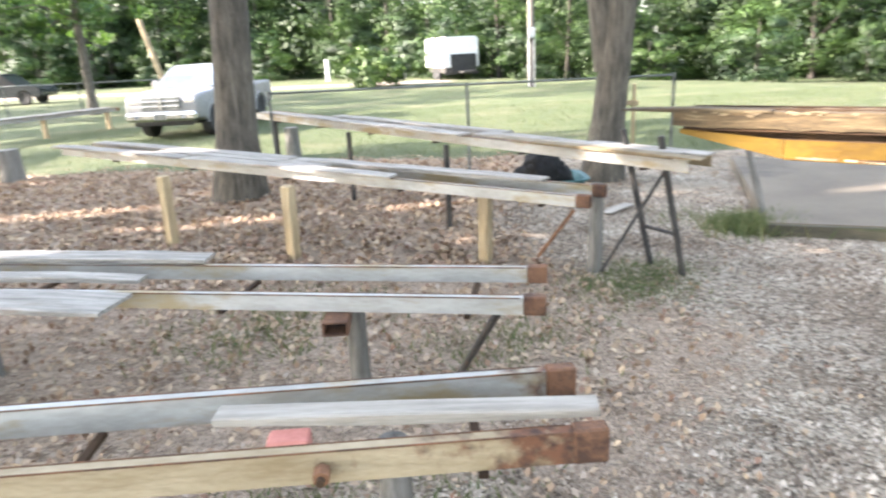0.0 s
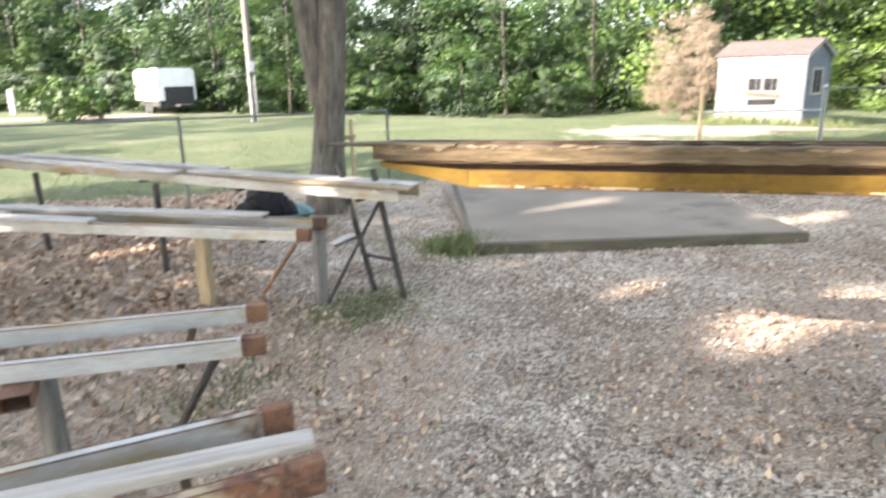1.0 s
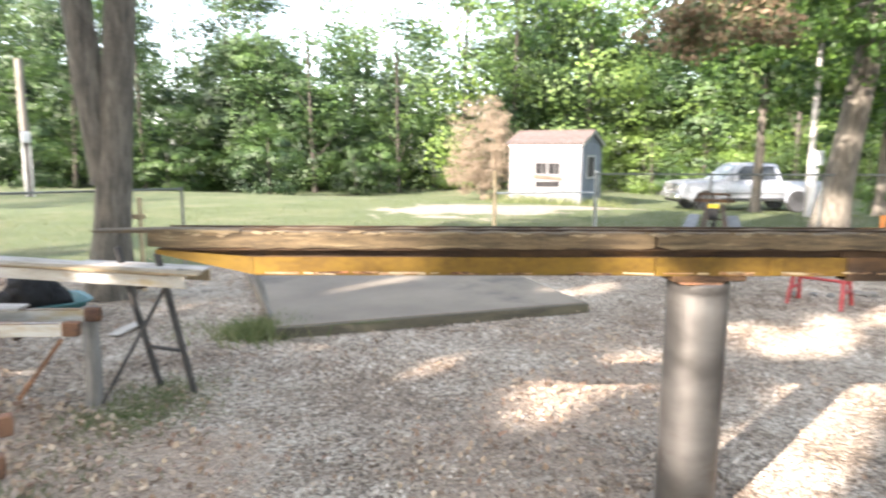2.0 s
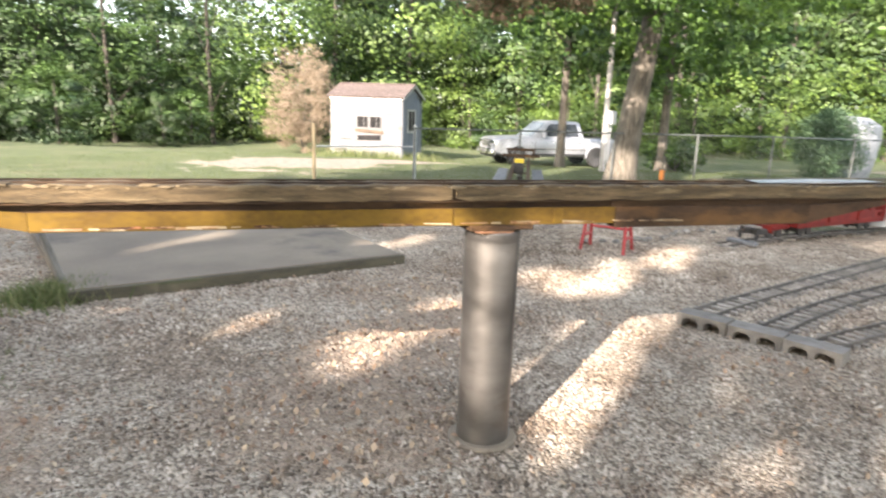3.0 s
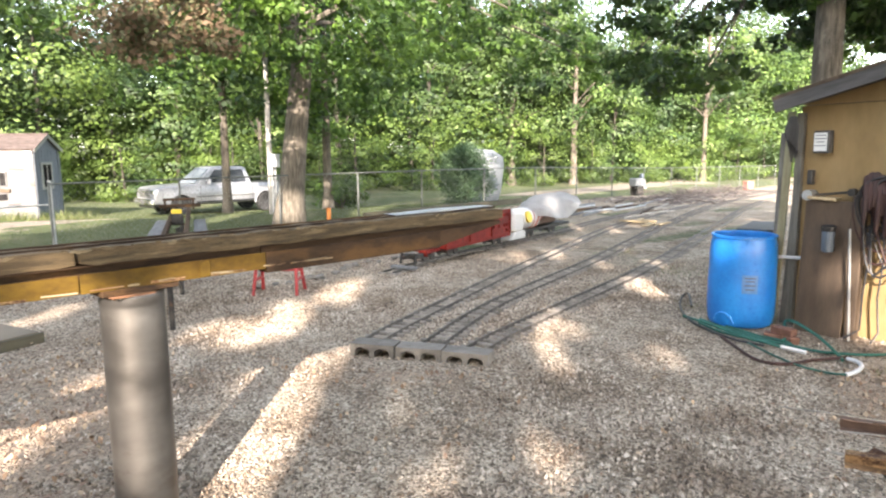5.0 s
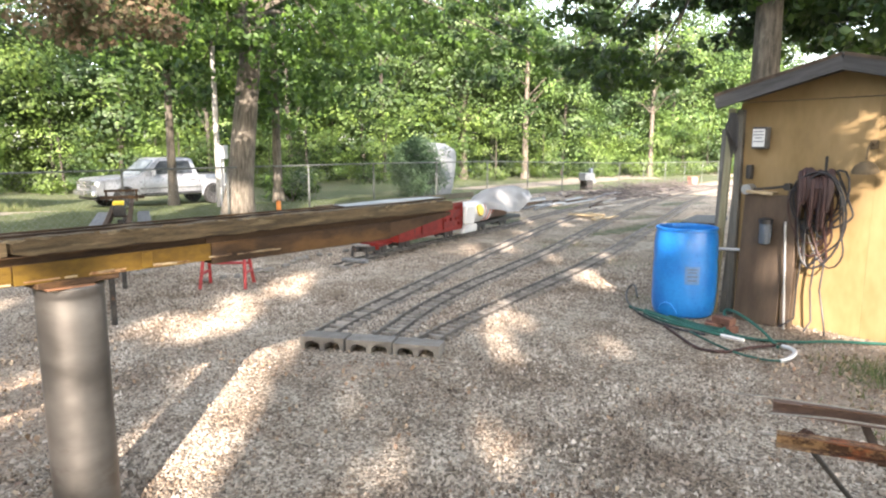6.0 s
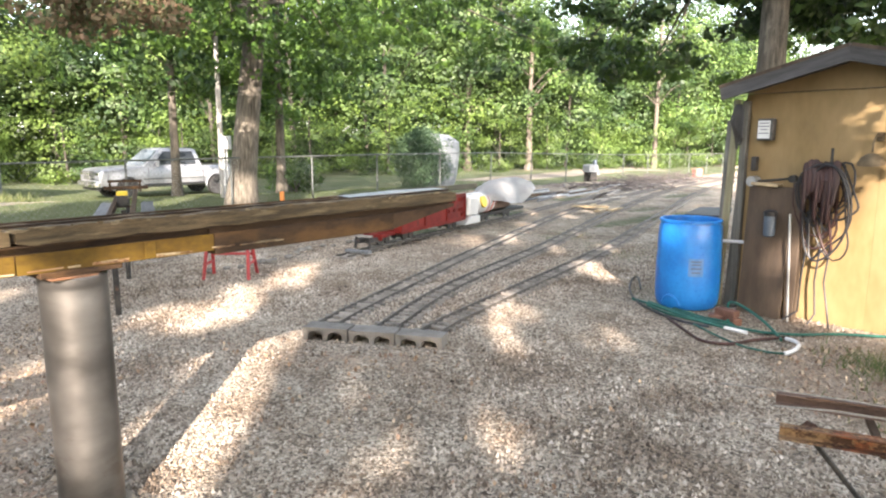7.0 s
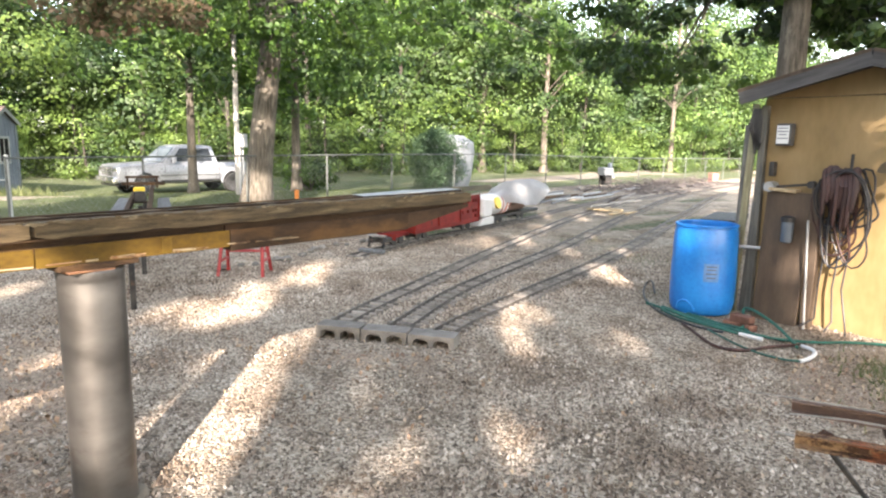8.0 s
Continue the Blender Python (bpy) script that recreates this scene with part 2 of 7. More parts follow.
PALE_BARK = mat("pale bark", (0.065, 0.053, 0.042), (0.140, 0.118, 0.095), 5, 0.95, stretch=(3, 3, 0.5), bump=0.8)
POLE = mat("utility pole wood", (0.10, 0.089, 0.076), (0.17, 0.154, 0.133), 4, 0.9, gloss=0.1, stretch=(4, 4, 0.4))
PALE_POLE = mat("silvered pole wood", (0.23, 0.22, 0.20), (0.33, 0.32, 0.30), 4, 0.9, gloss=0.1, stretch=(4, 4, 0.4))
TRUCK_WHITE = mat("white car paint", (0.20, 0.20, 0.20), (0.23, 0.23, 0.228), 2, 0.3, bump=0, vary=0.02, gloss=0.3)
TRUCK_SILVER = mat("silver car paint", (0.21, 0.222, 0.24), (0.25, 0.262, 0.28), 2, 0.3, 0.25, bump=0, vary=0.02)
DARK_PAINT = mat("dark car paint", (0.02, 0.025, 0.03), (0.04, 0.045, 0.05), 2, 0.25, bump=0)
GLASS_DARK = mat("dark window glass", (0.015, 0.018, 0.02), (0.03, 0.035, 0.04), 2, 0.06, bump=0)
RUBBER = mat("black rubber", (0.012, 0.012, 0.012), (0.03, 0.03, 0.03), 9, 0.8)
CHROME = mat("bright metal", (0.55, 0.55, 0.55), (0.65, 0.65, 0.65), 3, 0.2, 0.9, bump=0)
BLACK_PLASTIC = mat("black plastic", (0.008, 0.008, 0.009), (0.025, 0.025, 0.027), 5, 0.45)
BAG = mat("black bag film", (0.005, 0.005, 0.005), (0.013, 0.013, 0.014), 12, 0.7, bump=0.8, gloss=0.2)
TEAL = mat("teal plastic", (0.018, 0.072, 0.078), (0.030, 0.102, 0.108), 4, 0.5)
LAMP_TIN = mat("dull tan enamel", (0.07, 0.05, 0.028), (0.13, 0.098, 0.06), 9, 0.7, 0.1, gloss=0.2)
PINK_TAN = mat("faded pinkish paint", (0.16, 0.11, 0.09), (0.24, 0.17, 0.14), 6, 0.8)
BRICK_RED = mat("old red brick", (0.10, 0.045, 0.03), (0.17, 0.085, 0.06), 14, 0.95, bump=0.6)
LEAF_DARK = islands("dark fine shrub leaves", [(0.045, 0.090, 0.045), (0.065, 0.118, 0.058), (0.085, 0.140, 0.065)], 0.65, 0.4)
GREEN_HOSE = mat("green hose", (0.005, 0.063, 0.047), (0.011, 0.095, 0.068), 6, 0.5)
BROWN_HOSE = mat("maroon cord", (0.021, 0.007, 0.006), (0.043, 0.014, 0.010), 6, 0.6)
YELLOW = mat("yellow paint", (0.60, 0.40, 0.02), (0.72, 0.52, 0.04), 5, 0.5)
ORANGE = mat("orange plastic", (0.42, 0.13, 0.02), (0.55, 0.20, 0.04), 5, 0.5)
BLUE_GREY = mat("blue grey casing", (0.054, 0.070, 0.092), (0.081, 0.103, 0.129), 5, 0.5)
LABEL_BLUE = mat("faded blue label", (0.06, 0.16, 0.36), (0.11, 0.22, 0.42), 20, 0.6)
PINK_BLOCK = mat("faded red block", (0.36, 0.13, 0.10), (0.48, 0.20, 0.16), 6, 0.85)
EDGING = mat("mossy brown edging timber", (0.045, 0.04, 0.028), (0.095, 0.085, 0.055), 3, 0.9, stretch=(0.6, 4, 4), third=(0.06, 0.075, 0.03), amount=0.45, bump=0.5)
BOUGH_LIGHT = (0.42, (0.41, (0.37, 0.45, 0.47)), (0.59, (1.65, 1.46, 1.08)))     # sunlit and shaded boughs put into the leaf colour, warm bright to cool dark
LEAF = islands("oak leaves", [(0.036, 0.085, 0.018), (0.055, 0.118, 0.024), (0.080, 0.155, 0.032)], 0.55, 0.35, patchy=BOUGH_LIGHT)
LEAF_FAR = islands("wood leaves", [(0.038, 0.080, 0.022), (0.052, 0.102, 0.027), (0.070, 0.126, 0.035)], 0.6, 0.32, patchy=BOUGH_LIGHT)
LEAF_DEEP = islands("deep green wood leaves", [(0.022, 0.052, 0.016), (0.032, 0.068, 0.020), (0.045, 0.088, 0.025)], 0.6, 0.35, patchy=BOUGH_LIGHT)
LEAF_LIME = islands("light green wood leaves", [(0.056, 0.106, 0.026), (0.072, 0.128, 0.032), (0.092, 0.150, 0.040)], 0.6, 0.35, patchy=BOUGH_LIGHT)
# the pale blue reflection of the sky is put into the glass colour
GLASS_SKY = mat("glass coloured with reflected sky", (0.20, 0.24, 0.28), (0.26, 0.30, 0.34), 2, 0.10, 0.45, bump=0)
LEAF_BROWN = islands("withered leaves", [(0.105, 0.066, 0.038), (0.175, 0.122, 0.075), (0.060, 0.080, 0.032), (0.13, 0.085, 0.05)], 0.8, 0.3)
BRUSH_DRY = islands("dry brush", [(0.28, 0.22, 0.155), (0.36, 0.29, 0.21), (0.21, 0.16, 0.11)], 0.9, 0.3)
LITTER = islands("fallen leaves", [(0.13, 0.08, 0.05), (0.32, 0.215, 0.135), (0.55, 0.43, 0.295), (0.22, 0.125, 0.08), (0.44, 0.365, 0.285)], 0.85, 0.15)
CHIPS = islands("stones and wood chips", [(0.09, 0.07, 0.052), (0.34, 0.29, 0.23), (0.58, 0.51, 0.42), (0.68, 0.605, 0.525), (0.13, 0.10, 0.075), (0.40, 0.345, 0.285)], 0.9, patchy=(2.2, (0.40, (0.55, 0.47, 0.40)), (0.60, (1.18, 1.15, 1.10))))
GRASS = islands("grass blades", [(0.070, 0.105, 0.030), (0.120, 0.150, 0.048), (0.21, 0.205, 0.095)], 0.7, 0.3)
LAWN_BLADES = islands("lawn blades", [(0.040, 0.062, 0.015), (0.066, 0.090, 0.026), (0.105, 0.115, 0.048)], 0.7, 0.3)

# ---------------------------------------------------------------- mesh helpers
def empty(name, m=None):
    ob = new(name)
    if m is not None:
        ob.matrix_world = m
    return ob


def thing(name, label, category, m=None, group="", kind=""):
    return tagged(empty(name, m), label, category, group, kind)


def as_mesh(name, bm, material, smooth=0.6):
    me = bpy.data.meshes.new(name)
    bmesh.ops.recalc_face_normals(bm, faces=bm.faces)
    bm.to_mesh(me)
    bm.free()
    if material:
        me.materials.append(material)
    if smooth:
        me.shade_smooth()
        me.set_sharp_from_angle(angle=smooth)
    return me


def part(name, bm, material, parent, label="", m=None, kind="", smooth=0.6):
    me = bm if isinstance(bm, bpy.types.Mesh) else as_mesh(name, bm, material, smooth)
    ob = new(name, me)
    ob.parent = parent
    if m is not None:
        ob.matrix_local = m
    return tagged(ob, label, kind=kind)


def box(size, at=(0, 0, 0), rot=(0, 0, 0), bevel=0.0, bm=None):
    bm = bm or bmesh.new()
    m = pose(*at, *rot) @ Matrix.Diagonal((*size, 1))
    made = bmesh.ops.create_cube(bm, size=1, matrix=m)["verts"]
    if bevel:
        edges = list({e for v in made for e in v.link_edges})
        bmesh.ops.bevel(bm, geom=edges, offset=bevel, segments=1, affect="EDGES")
    return bm


def rod(p0, p1, r0, r1=None, seg=10, bm=None):
    bm = bm or bmesh.new()
    p0, p1 = Vector(p0), Vector(p1)
    way = p1 - p0
    m = Matrix.Translation((p0 + p1) / 2) @ way.to_track_quat("Z", "Y").to_matrix().to_4x4()
    bmesh.ops.create_cone(bm, cap_ends=True, segments=seg, radius1=r0, radius2=r0 if r1 is None else r1, depth=way.length, matrix=m)
    return bm


def tube(points, radius, seg=6, bm=None):
    """A round tube along points; radius is one number or one a point."""
    bm = bm or bmesh.new()
    pts = [Vector(p) for p in points]
    rings = []
    side = None
    for i, p in enumerate(pts):
        way = (pts[min(i + 1, len(pts) - 1)] - pts[max(i - 1, 0)]).normalized()
        if side is None:
            side = way.orthogonal().normalized()
        side = (side - way * side.dot(way)).normalized()
        up = way.cross(side)
        r = radius[i] if isinstance(radius, (list, tuple)) else radius
        rings.append([bm.verts.new(p + (side * math.cos(a) + up * math.sin(a)) * r) for a in (2 * math.pi * k / seg for k in range(seg))])
    for a, b in zip(rings, rings[1:]):
        for k in range(seg):
            bm.faces.new((a[k], a[(k + 1) % seg], b[(k + 1) % seg], b[k]))
    bm.faces.new(rings[0][::-1])
    bm.faces.new(rings[-1])
    return bm


def lathe(profile, seg=32, bm=None):
    """A turned body round z from (radius, height) pairs."""
    bm = bm or bmesh.new()
    rings = [[bm.verts.new((r * math.cos(2 * math.pi * k / seg), r * math.sin(2 * math.pi * k / seg), z)) for k in range(seg)] for r, z in profile]
    for a, b in zip(rings, rings[1:]):
        for k in range(seg):
            bm.faces.new((a[k], a[(k + 1) % seg], b[(k + 1) % seg], b[k]))
    bm.faces.new(rings[0][::-1])
    bm.faces.new(rings[-1])
    return bm


def prism(outline, y0, y1, bm=None, bevel=0.0):
    """An outline in x and z, drawn out from y0 to y1."""
    bm = bm or bmesh.new()
    a = [bm.verts.new((x, y0, z)) for x, z in outline]
    b = [bm.verts.new((x, y1, z)) for x, z in outline]
    n = len(outline)
    faces = [bm.faces.new(a), bm.faces.new(b[::-1])]
    for k in range(n):
        faces.append(bm.faces.new((a[k], b[k], b[(k + 1) % n], a[(k + 1) % n])))
    if bevel:
        edges = list({e for f in faces for e in f.edges})
        bmesh.ops.bevel(bm, geom=edges, offset=bevel, segments=2, affect="EDGES")
    return bm


def between(p0, p1):
    """A pose at p0 whose x runs to p1 and whose y lies level, to the left of it."""
    p0, p1 = Vector(p0), Vector(p1)
    x = (p1 - p0).normalized()
    y = Vector((0, 0, 1)).cross(x).normalized()
    m = Matrix((x, y, x.cross(y))).transposed().to_4x4()
    m.translation = p0
    return m


def arrays(name, verts, faces, material):
    me = bpy.data.meshes.new(name)
    nv, nf, k = len(verts), len(faces), faces.shape[1]
    me.vertices.add(nv); me.vertices.foreach_set("co", verts.astype(np.float32).ravel())
    me.loops.add(nf * k); me.loops.foreach_set("vertex_index", faces.astype(np.int32).ravel())
    me.polygons.add(nf); me.polygons.foreach_set("loop_start", np.arange(0, nf * k, k, dtype=np.int32))
    me.polygons.foreach_set("loop_total", np.full(nf, k, dtype=np.int32))
    me.update(calc_edges=True)
    me.validate()
    me.materials.append(material)
    return me


def leaves(name, centres, sizes, material, rng, up=0.35, slim=0.6, out=None, loose=0.45):
    """Many small leaf quads, bent along the middle, at the centres."""
    n = len(centres)
    d = rng.normal(size=(n, 3)); d /= np.linalg.norm(d, axis=1)[:, None]
    q = rng.normal(size=(n, 3)); q[:, 2] += up * 3
    s = np.cross(d, q); s /= np.linalg.norm(s, axis=1)[:, None] + 1e-9
    w = np.cross(s, d)
    if out is not None:      # leaves of a clump turn their faces outwards
        w = out * 1.3 + rng.normal(size=(n, 3)) * loose + np.array([0, 0, 0.35])
        w /= np.linalg.norm(w, axis=1)[:, None] + 1e-9
        s = np.cross(w, rng.normal(size=(n, 3))); s /= np.linalg.norm(s, axis=1)[:, None] + 1e-9
        d = np.cross(s, w)
    L = sizes[:, None]
    v = np.stack([centres - d * L * 0.5, centres + s * L * slim * 0.5 + w * L * 0.10, centres + d * L * 0.5, centres - s * L * slim * 0.5 + w * L * 0.10], 1).reshape(-1, 3)
    f = np.arange(4 * n).reshape(-1, 4)
    return arrays(name, v, f, material)


def smooth01(a, b, v):
    t = np.clip((v - a) / (b - a), 0, 1)
    return t * t * (3 - 2 * t)


def ground_z(x, y):
    """The land falls away gently beyond the fence, a little more where the silver pickup stands."""
    x, y = np.asarray(x, float), np.asarray(y, float)
    u, v = 0.84 * x + 0.54 * y, 0.84 * y - 0.54 * x
    return -0.42 * smooth01(20.0, 29.0, u) - 0.17 * smooth01(21.0, 27.0, u) * smooth01(5.0, 0.5, v) * smooth01(-13.0, -4.0, v)


def wobble(x, y, s=1.0, k=0.0):
    return (np.sin(x * 1.7 * s + 1.3 * np.sin(y * 1.1 * s + k)) + np.sin(y * 2.3 * s + 1.7 * np.sin(x * 0.9 * s + k)) + np.sin((x + y) * 4.1 * s + k)) / 3

# ---------------------------------------------------------------- ground
def fence_y(x):
    return 9.1 - 0.677 * (x - 11.3)


def zones(x, y):
    """Shares of grass, leaf litter and bare sand at a place."""
    w = wobble(x, y, 0.5) * 0.7 + wobble(x, y, 1.6, 2.0) * 0.25
    edge = np.where(x < 6, 10.2, np.where(x < 11, 10.2 - (x - 6) * 0.52, fence_y(x) - 1.5 + np.clip((x - 15) * 0.45, 0, 1.4)))
    grass = smooth01(-0.5, 0.5, y - edge + w)
    far_left = smooth01(-7.0, -9.0, x + w)
    grass = np.maximum(grass, far_left * smooth01(7, 9, y))
    sand = 0.85 * smooth01(1.05, 0.35, np.hypot((x - 14.2) / 5.8, (y - 14.6 + 0.10 * (x - 14)) / 2.6) + 0.6 * w + 0.25 * wobble(x, y, 2.3, 4.0))
    lane = smooth01(1.0, 0.6, np.abs(y - 36.0 + 0.15 * x) / 2.2 + 0.15 * w) * smooth01(1, -3, x)
    road = smooth01(1.0, 0.6, np.abs(y - fence_y(x) - 8.5) / 2.2 + 0.1 * w) * smooth01(33, 37, x)
    sand = np.maximum(sand, np.maximum(lane, road))
    litter = smooth01(0.6, -0.6, x - 0.9 + 0.25 * (y - 5.0) * (y < 5) + w) * smooth01(1.6, 3.2, y + w) * (1 - grass)
    litter = np.maximum(litter, 0.55 * smooth01(0.9, 0.3, np.hypot(x - 5.2, (y - 7.4) / 0.9) / 3.2) * (1 - grass))
    litter = np.maximum(litter, 0.8 * smooth01(1.0, 0.4, np.hypot((x - 5.2) / 1.5, (y + 3.2) / 1.3) + 0.3 * w))
    litter = np.maximum(litter, 0.55 * smooth01(1.0, 0.5, np.hypot((x - 2.6) / 1.1, (y + 0.6) / 0.9) + 0.4 * w))
    litter = np.maximum(litter, 0.62 * smooth01(1.0, 0.4, np.hypot((x - 2.7) / 0.9, (y - 2.3) / 1.1) + 0.4 * w))
    litter = np.maximum(litter, 0.66 * smooth01(1.0, 0.4, np.hypot((x - 3.9) / 1.3, (y - 2.9) / 0.8) + 0.4 * w))
    litter = np.maximum(litter, 0.5 * smooth01(1.0, 0.4, np.hypot((x - 4.9) / 0.8, (y - 3.9) / 0.6) + 0.4 * w))
    litter = np.maximum(litter, 0.5 * smooth01(1.0, 0.4, np.hypot((x - 5.35) / 0.5, (y - 0.75) / 0.9) + 0.3 * w))
    litter = np.maximum(litter, (0.26 + 0.35 * w) * smooth01(10.5, 15, x) * (1 - grass))
    yard = 0.62 * smooth01(0.15, 0.55, wobble(x, y, 0.75, 3.0)) * smooth01(9.5, 12.5, x) * smooth01(30, 24, x) * smooth01(3.0, 1.5, y)
    grass = np.maximum(grass, yard)      # weeds creeping between the tracks
    pale = smooth01(1.0, 0.5, np.hypot((x - 31) / 8.0, (y + 8.0 + 0.62 * (x - 31)) / 3.4) + 0.2 * w)
    return grass * (1 - sand) * (1 - pale), litter, np.maximum(sand * grass, pale)


def ground():
    rng = np.concatenate
    xs = rng([np.linspace(-420, -40, 14), np.linspace(-36, -9, 28), np.arange(-8.5, 16, 0.22), np.linspace(16.3, 46, 70), np.linspace(50, 420, 16)])
    ys = rng([np.linspace(-420, -40, 14), np.linspace(-36, -6, 30), np.arange(-5.5, 14.5, 0.22), np.linspace(14.8, 46, 70), np.linspace(50, 420, 16)])
    X, Y = np.meshgrid(xs, ys)
    near = np.exp(-(np.hypot(X - 3, Y - 3) / 14) ** 2)
    Z = ground_z(X, Y) + near * (0.010 * wobble(X, Y, 0.8) - 0.008)
    v = np.stack([X, Y, Z], -1).reshape(-1, 3)
    nx, ny = len(xs), len(ys)
    i = (np.arange(ny - 1)[:, None] * nx + np.arange(nx - 1)[None]).ravel()
    f = np.stack([i, i + 1, i + nx + 1, i + nx], 1)
    m = bpy.data.materials.new("gravel, litter and grass")
    m.use_nodes = True
    N, L = m.node_tree.nodes, m.node_tree.links
    p = N["Principled BSDF"]
    p.inputs["Roughness"].default_value = 0.95
    co = N.new("ShaderNodeNewGeometry").outputs["Position"]
    z = N.new("ShaderNodeVertexColor"); z.layer_name = "zones"
    sep = N.new("ShaderNodeSeparateColor")
    L.new(z.outputs[0], sep.inputs[0])

    def noise_(scale, detail=4, rough=0.6):
        n = N.new("ShaderNodeTexNoise")
        n.inputs["Scale"].default_value, n.inputs["Detail"].default_value, n.inputs["Roughness"].default_value = scale, detail, rough
        L.new(co, n.inputs["Vector"])
        return n.outputs["Fac"]

    def ramp_(src, *stops):
        r = N.new("ShaderNodeValToRGB")
        e = r.color_ramp.elements
        while len(e) < len(stops):
            e.new(0.5)
        for k, (pos, c) in enumerate(stops):
            e[k].position, e[k].color = pos, (*c, 1)
        L.new(src, r.inputs[0])
        return r.outputs[0]

    def mix_(fac, a, b, mode="MIX"):
        x = N.new("ShaderNodeMix"); x.data_type = "RGBA"; x.blend_type = mode
        if isinstance(fac, float):
            x.inputs["Factor"].default_value = fac
        else:
            L.new(fac, x.inputs["Factor"])
        L.new(a, x.inputs["A"]); L.new(b, x.inputs["B"])
        return x.outputs["Result"]

    vor = N.new("ShaderNodeTexVoronoi"); vor.inputs["Scale"].default_value = 55.0
    L.new(co, vor.inputs["Vector"])
    cell = N.new("ShaderNodeSeparateColor"); L.new(vor.outputs["Color"], cell.inputs[0])
    stones = ramp_(cell.outputs[0], (0.0, (0.11, 0.09, 0.07)), (0.35, (0.27, 0.232, 0.185)), (0.7, (0.43, 0.38, 0.315)), (1.0, (0.58, 0.525, 0.45)))
    patches = ramp_(noise_(0.9, 8, 0.65), (0.40, (0.60, 0.52, 0.44)), (0.50, (0.90, 0.86, 0.80)), (0.62, (1.12, 1.10, 1.06)))
    gravel = mix_(0.9, stones, patches, "MULTIPLY")
    gravel = mix_(0.8, gravel, ramp_(noise_(4.5, 6, 0.7), (0.36, (0.62, 0.57, 0.52)), (0.52, (0.98, 0.97, 0.95)), (0.66, (1.16, 1.15, 1.13))), "MULTIPLY")
    dirt = mix_(0.5, ramp_(noise_(6, 8, 0.7), (0.3, (0.18, 0.13, 0.088)), (0.55, (0.36, 0.272, 0.195)), (0.75, (0.53, 0.42, 0.315))), ramp_(noise_(45, 2), (0.35, (0.11, 0.078, 0.053)), (0.65, (0.53, 0.42, 0.315))))
    lawn = mix_(0.38, ramp_(noise_(0.45, 8, 0.7), (0.36, (0.034, 0.055, 0.014)), (0.5, (0.056, 0.076, 0.027)), (0.64, (0.125, 0.115, 0.062))), ramp_(noise_(22, 4), (0.3, (0.040, 0.064, 0.014)), (0.7, (0.13, 0.142, 0.056))))
    bare = ramp_(noise_(5, 6), (0.3, (0.148, 0.126, 0.098)), (0.7, (0.28, 0.241, 0.197)))
    rag = N.new("ShaderNodeMath"); rag.operation = "MULTIPLY_ADD"; rag.inputs[1].default_value = 1.5; rag.inputs[2].default_value = -0.75
    L.new(noise_(7, 6, 0.7), rag.inputs[0])

    def share(channel):
        s = N.new("ShaderNodeMath"); s.operation = "ADD"
        L.new(sep.outputs[channel], s.inputs[0]); L.new(rag.outputs[0], s.inputs[1])
        r = N.new("ShaderNodeMapRange"); r.inputs["From Min"].default_value = 0.35; r.inputs["From Max"].default_value = 0.65
        L.new(s.outputs[0], r.inputs["Value"])
        return r.outputs[0]

    col = mix_(share(1), gravel, dirt)
    col = mix_(share(0), col, lawn)
    col = mix_(share(2), col, bare)
    L.new(col, p.inputs["Base Color"])
    b = N.new("ShaderNodeBump"); b.inputs["Strength"].default_value = 1.0; b.inputs["Distance"].default_value = 0.03
    L.new(vor.outputs["Distance"], b.inputs["Height"]); b.invert = True
    L.new(b.outputs[0], p.inputs["Normal"])
    me = arrays("ground", v, f, m)
    g, l, s = zones(v[:, 0], v[:, 1])
    a = me.color_attributes.new("zones", "FLOAT_COLOR", "POINT")
    a.data.foreach_set("color", np.stack([g, l, s, np.ones_like(g)], 1).astype(np.float32).ravel())
    me.shade_smooth()
    tagged(new("ground", me), "grey gravel yard with leaf litter, lawn and bare sand", "ground", kind="structure")


ground()


def slab():
    """A low poured slab, dark at its edge."""
    outline = [(2.66, 5.50), (5.76, 4.52), (6.45, 6.6), (3.62, 8.9)]
    bm = bmesh.new()
    lo = [bm.verts.new((x, y, -0.05)) for x, y in outline]
    hi = [bm.verts.new((x, y, 0.10)) for x, y in outline]
    bm.faces.new(hi); bm.faces.new(lo[::-1])
    for k in range(4):
        bm.faces.new((lo[k], lo[(k + 1) % 4], hi[(k + 1) % 4], hi[k]))
    bmesh.ops.bevel(bm, geom=bm.edges[:], offset=0.012, segments=2, affect="EDGES")
    tagged(new("concrete_slab", as_mesh("concrete_slab", bm, CONCRETE)), "low grey poured concrete slab lying in the gravel", "slab", kind="structure")


slab()
ob = new("edging_board", as_mesh("edging_board", box((3.27, 0.035, 0.15), (1.635, 0, 0.0), bevel=0.006), EDGING))
ob.matrix_world = between((2.64, 5.475, 0.022), (5.77, 4.49, 0.022))
tagged(ob, "dark timber edging along the concrete slab", "edging", kind="structure")

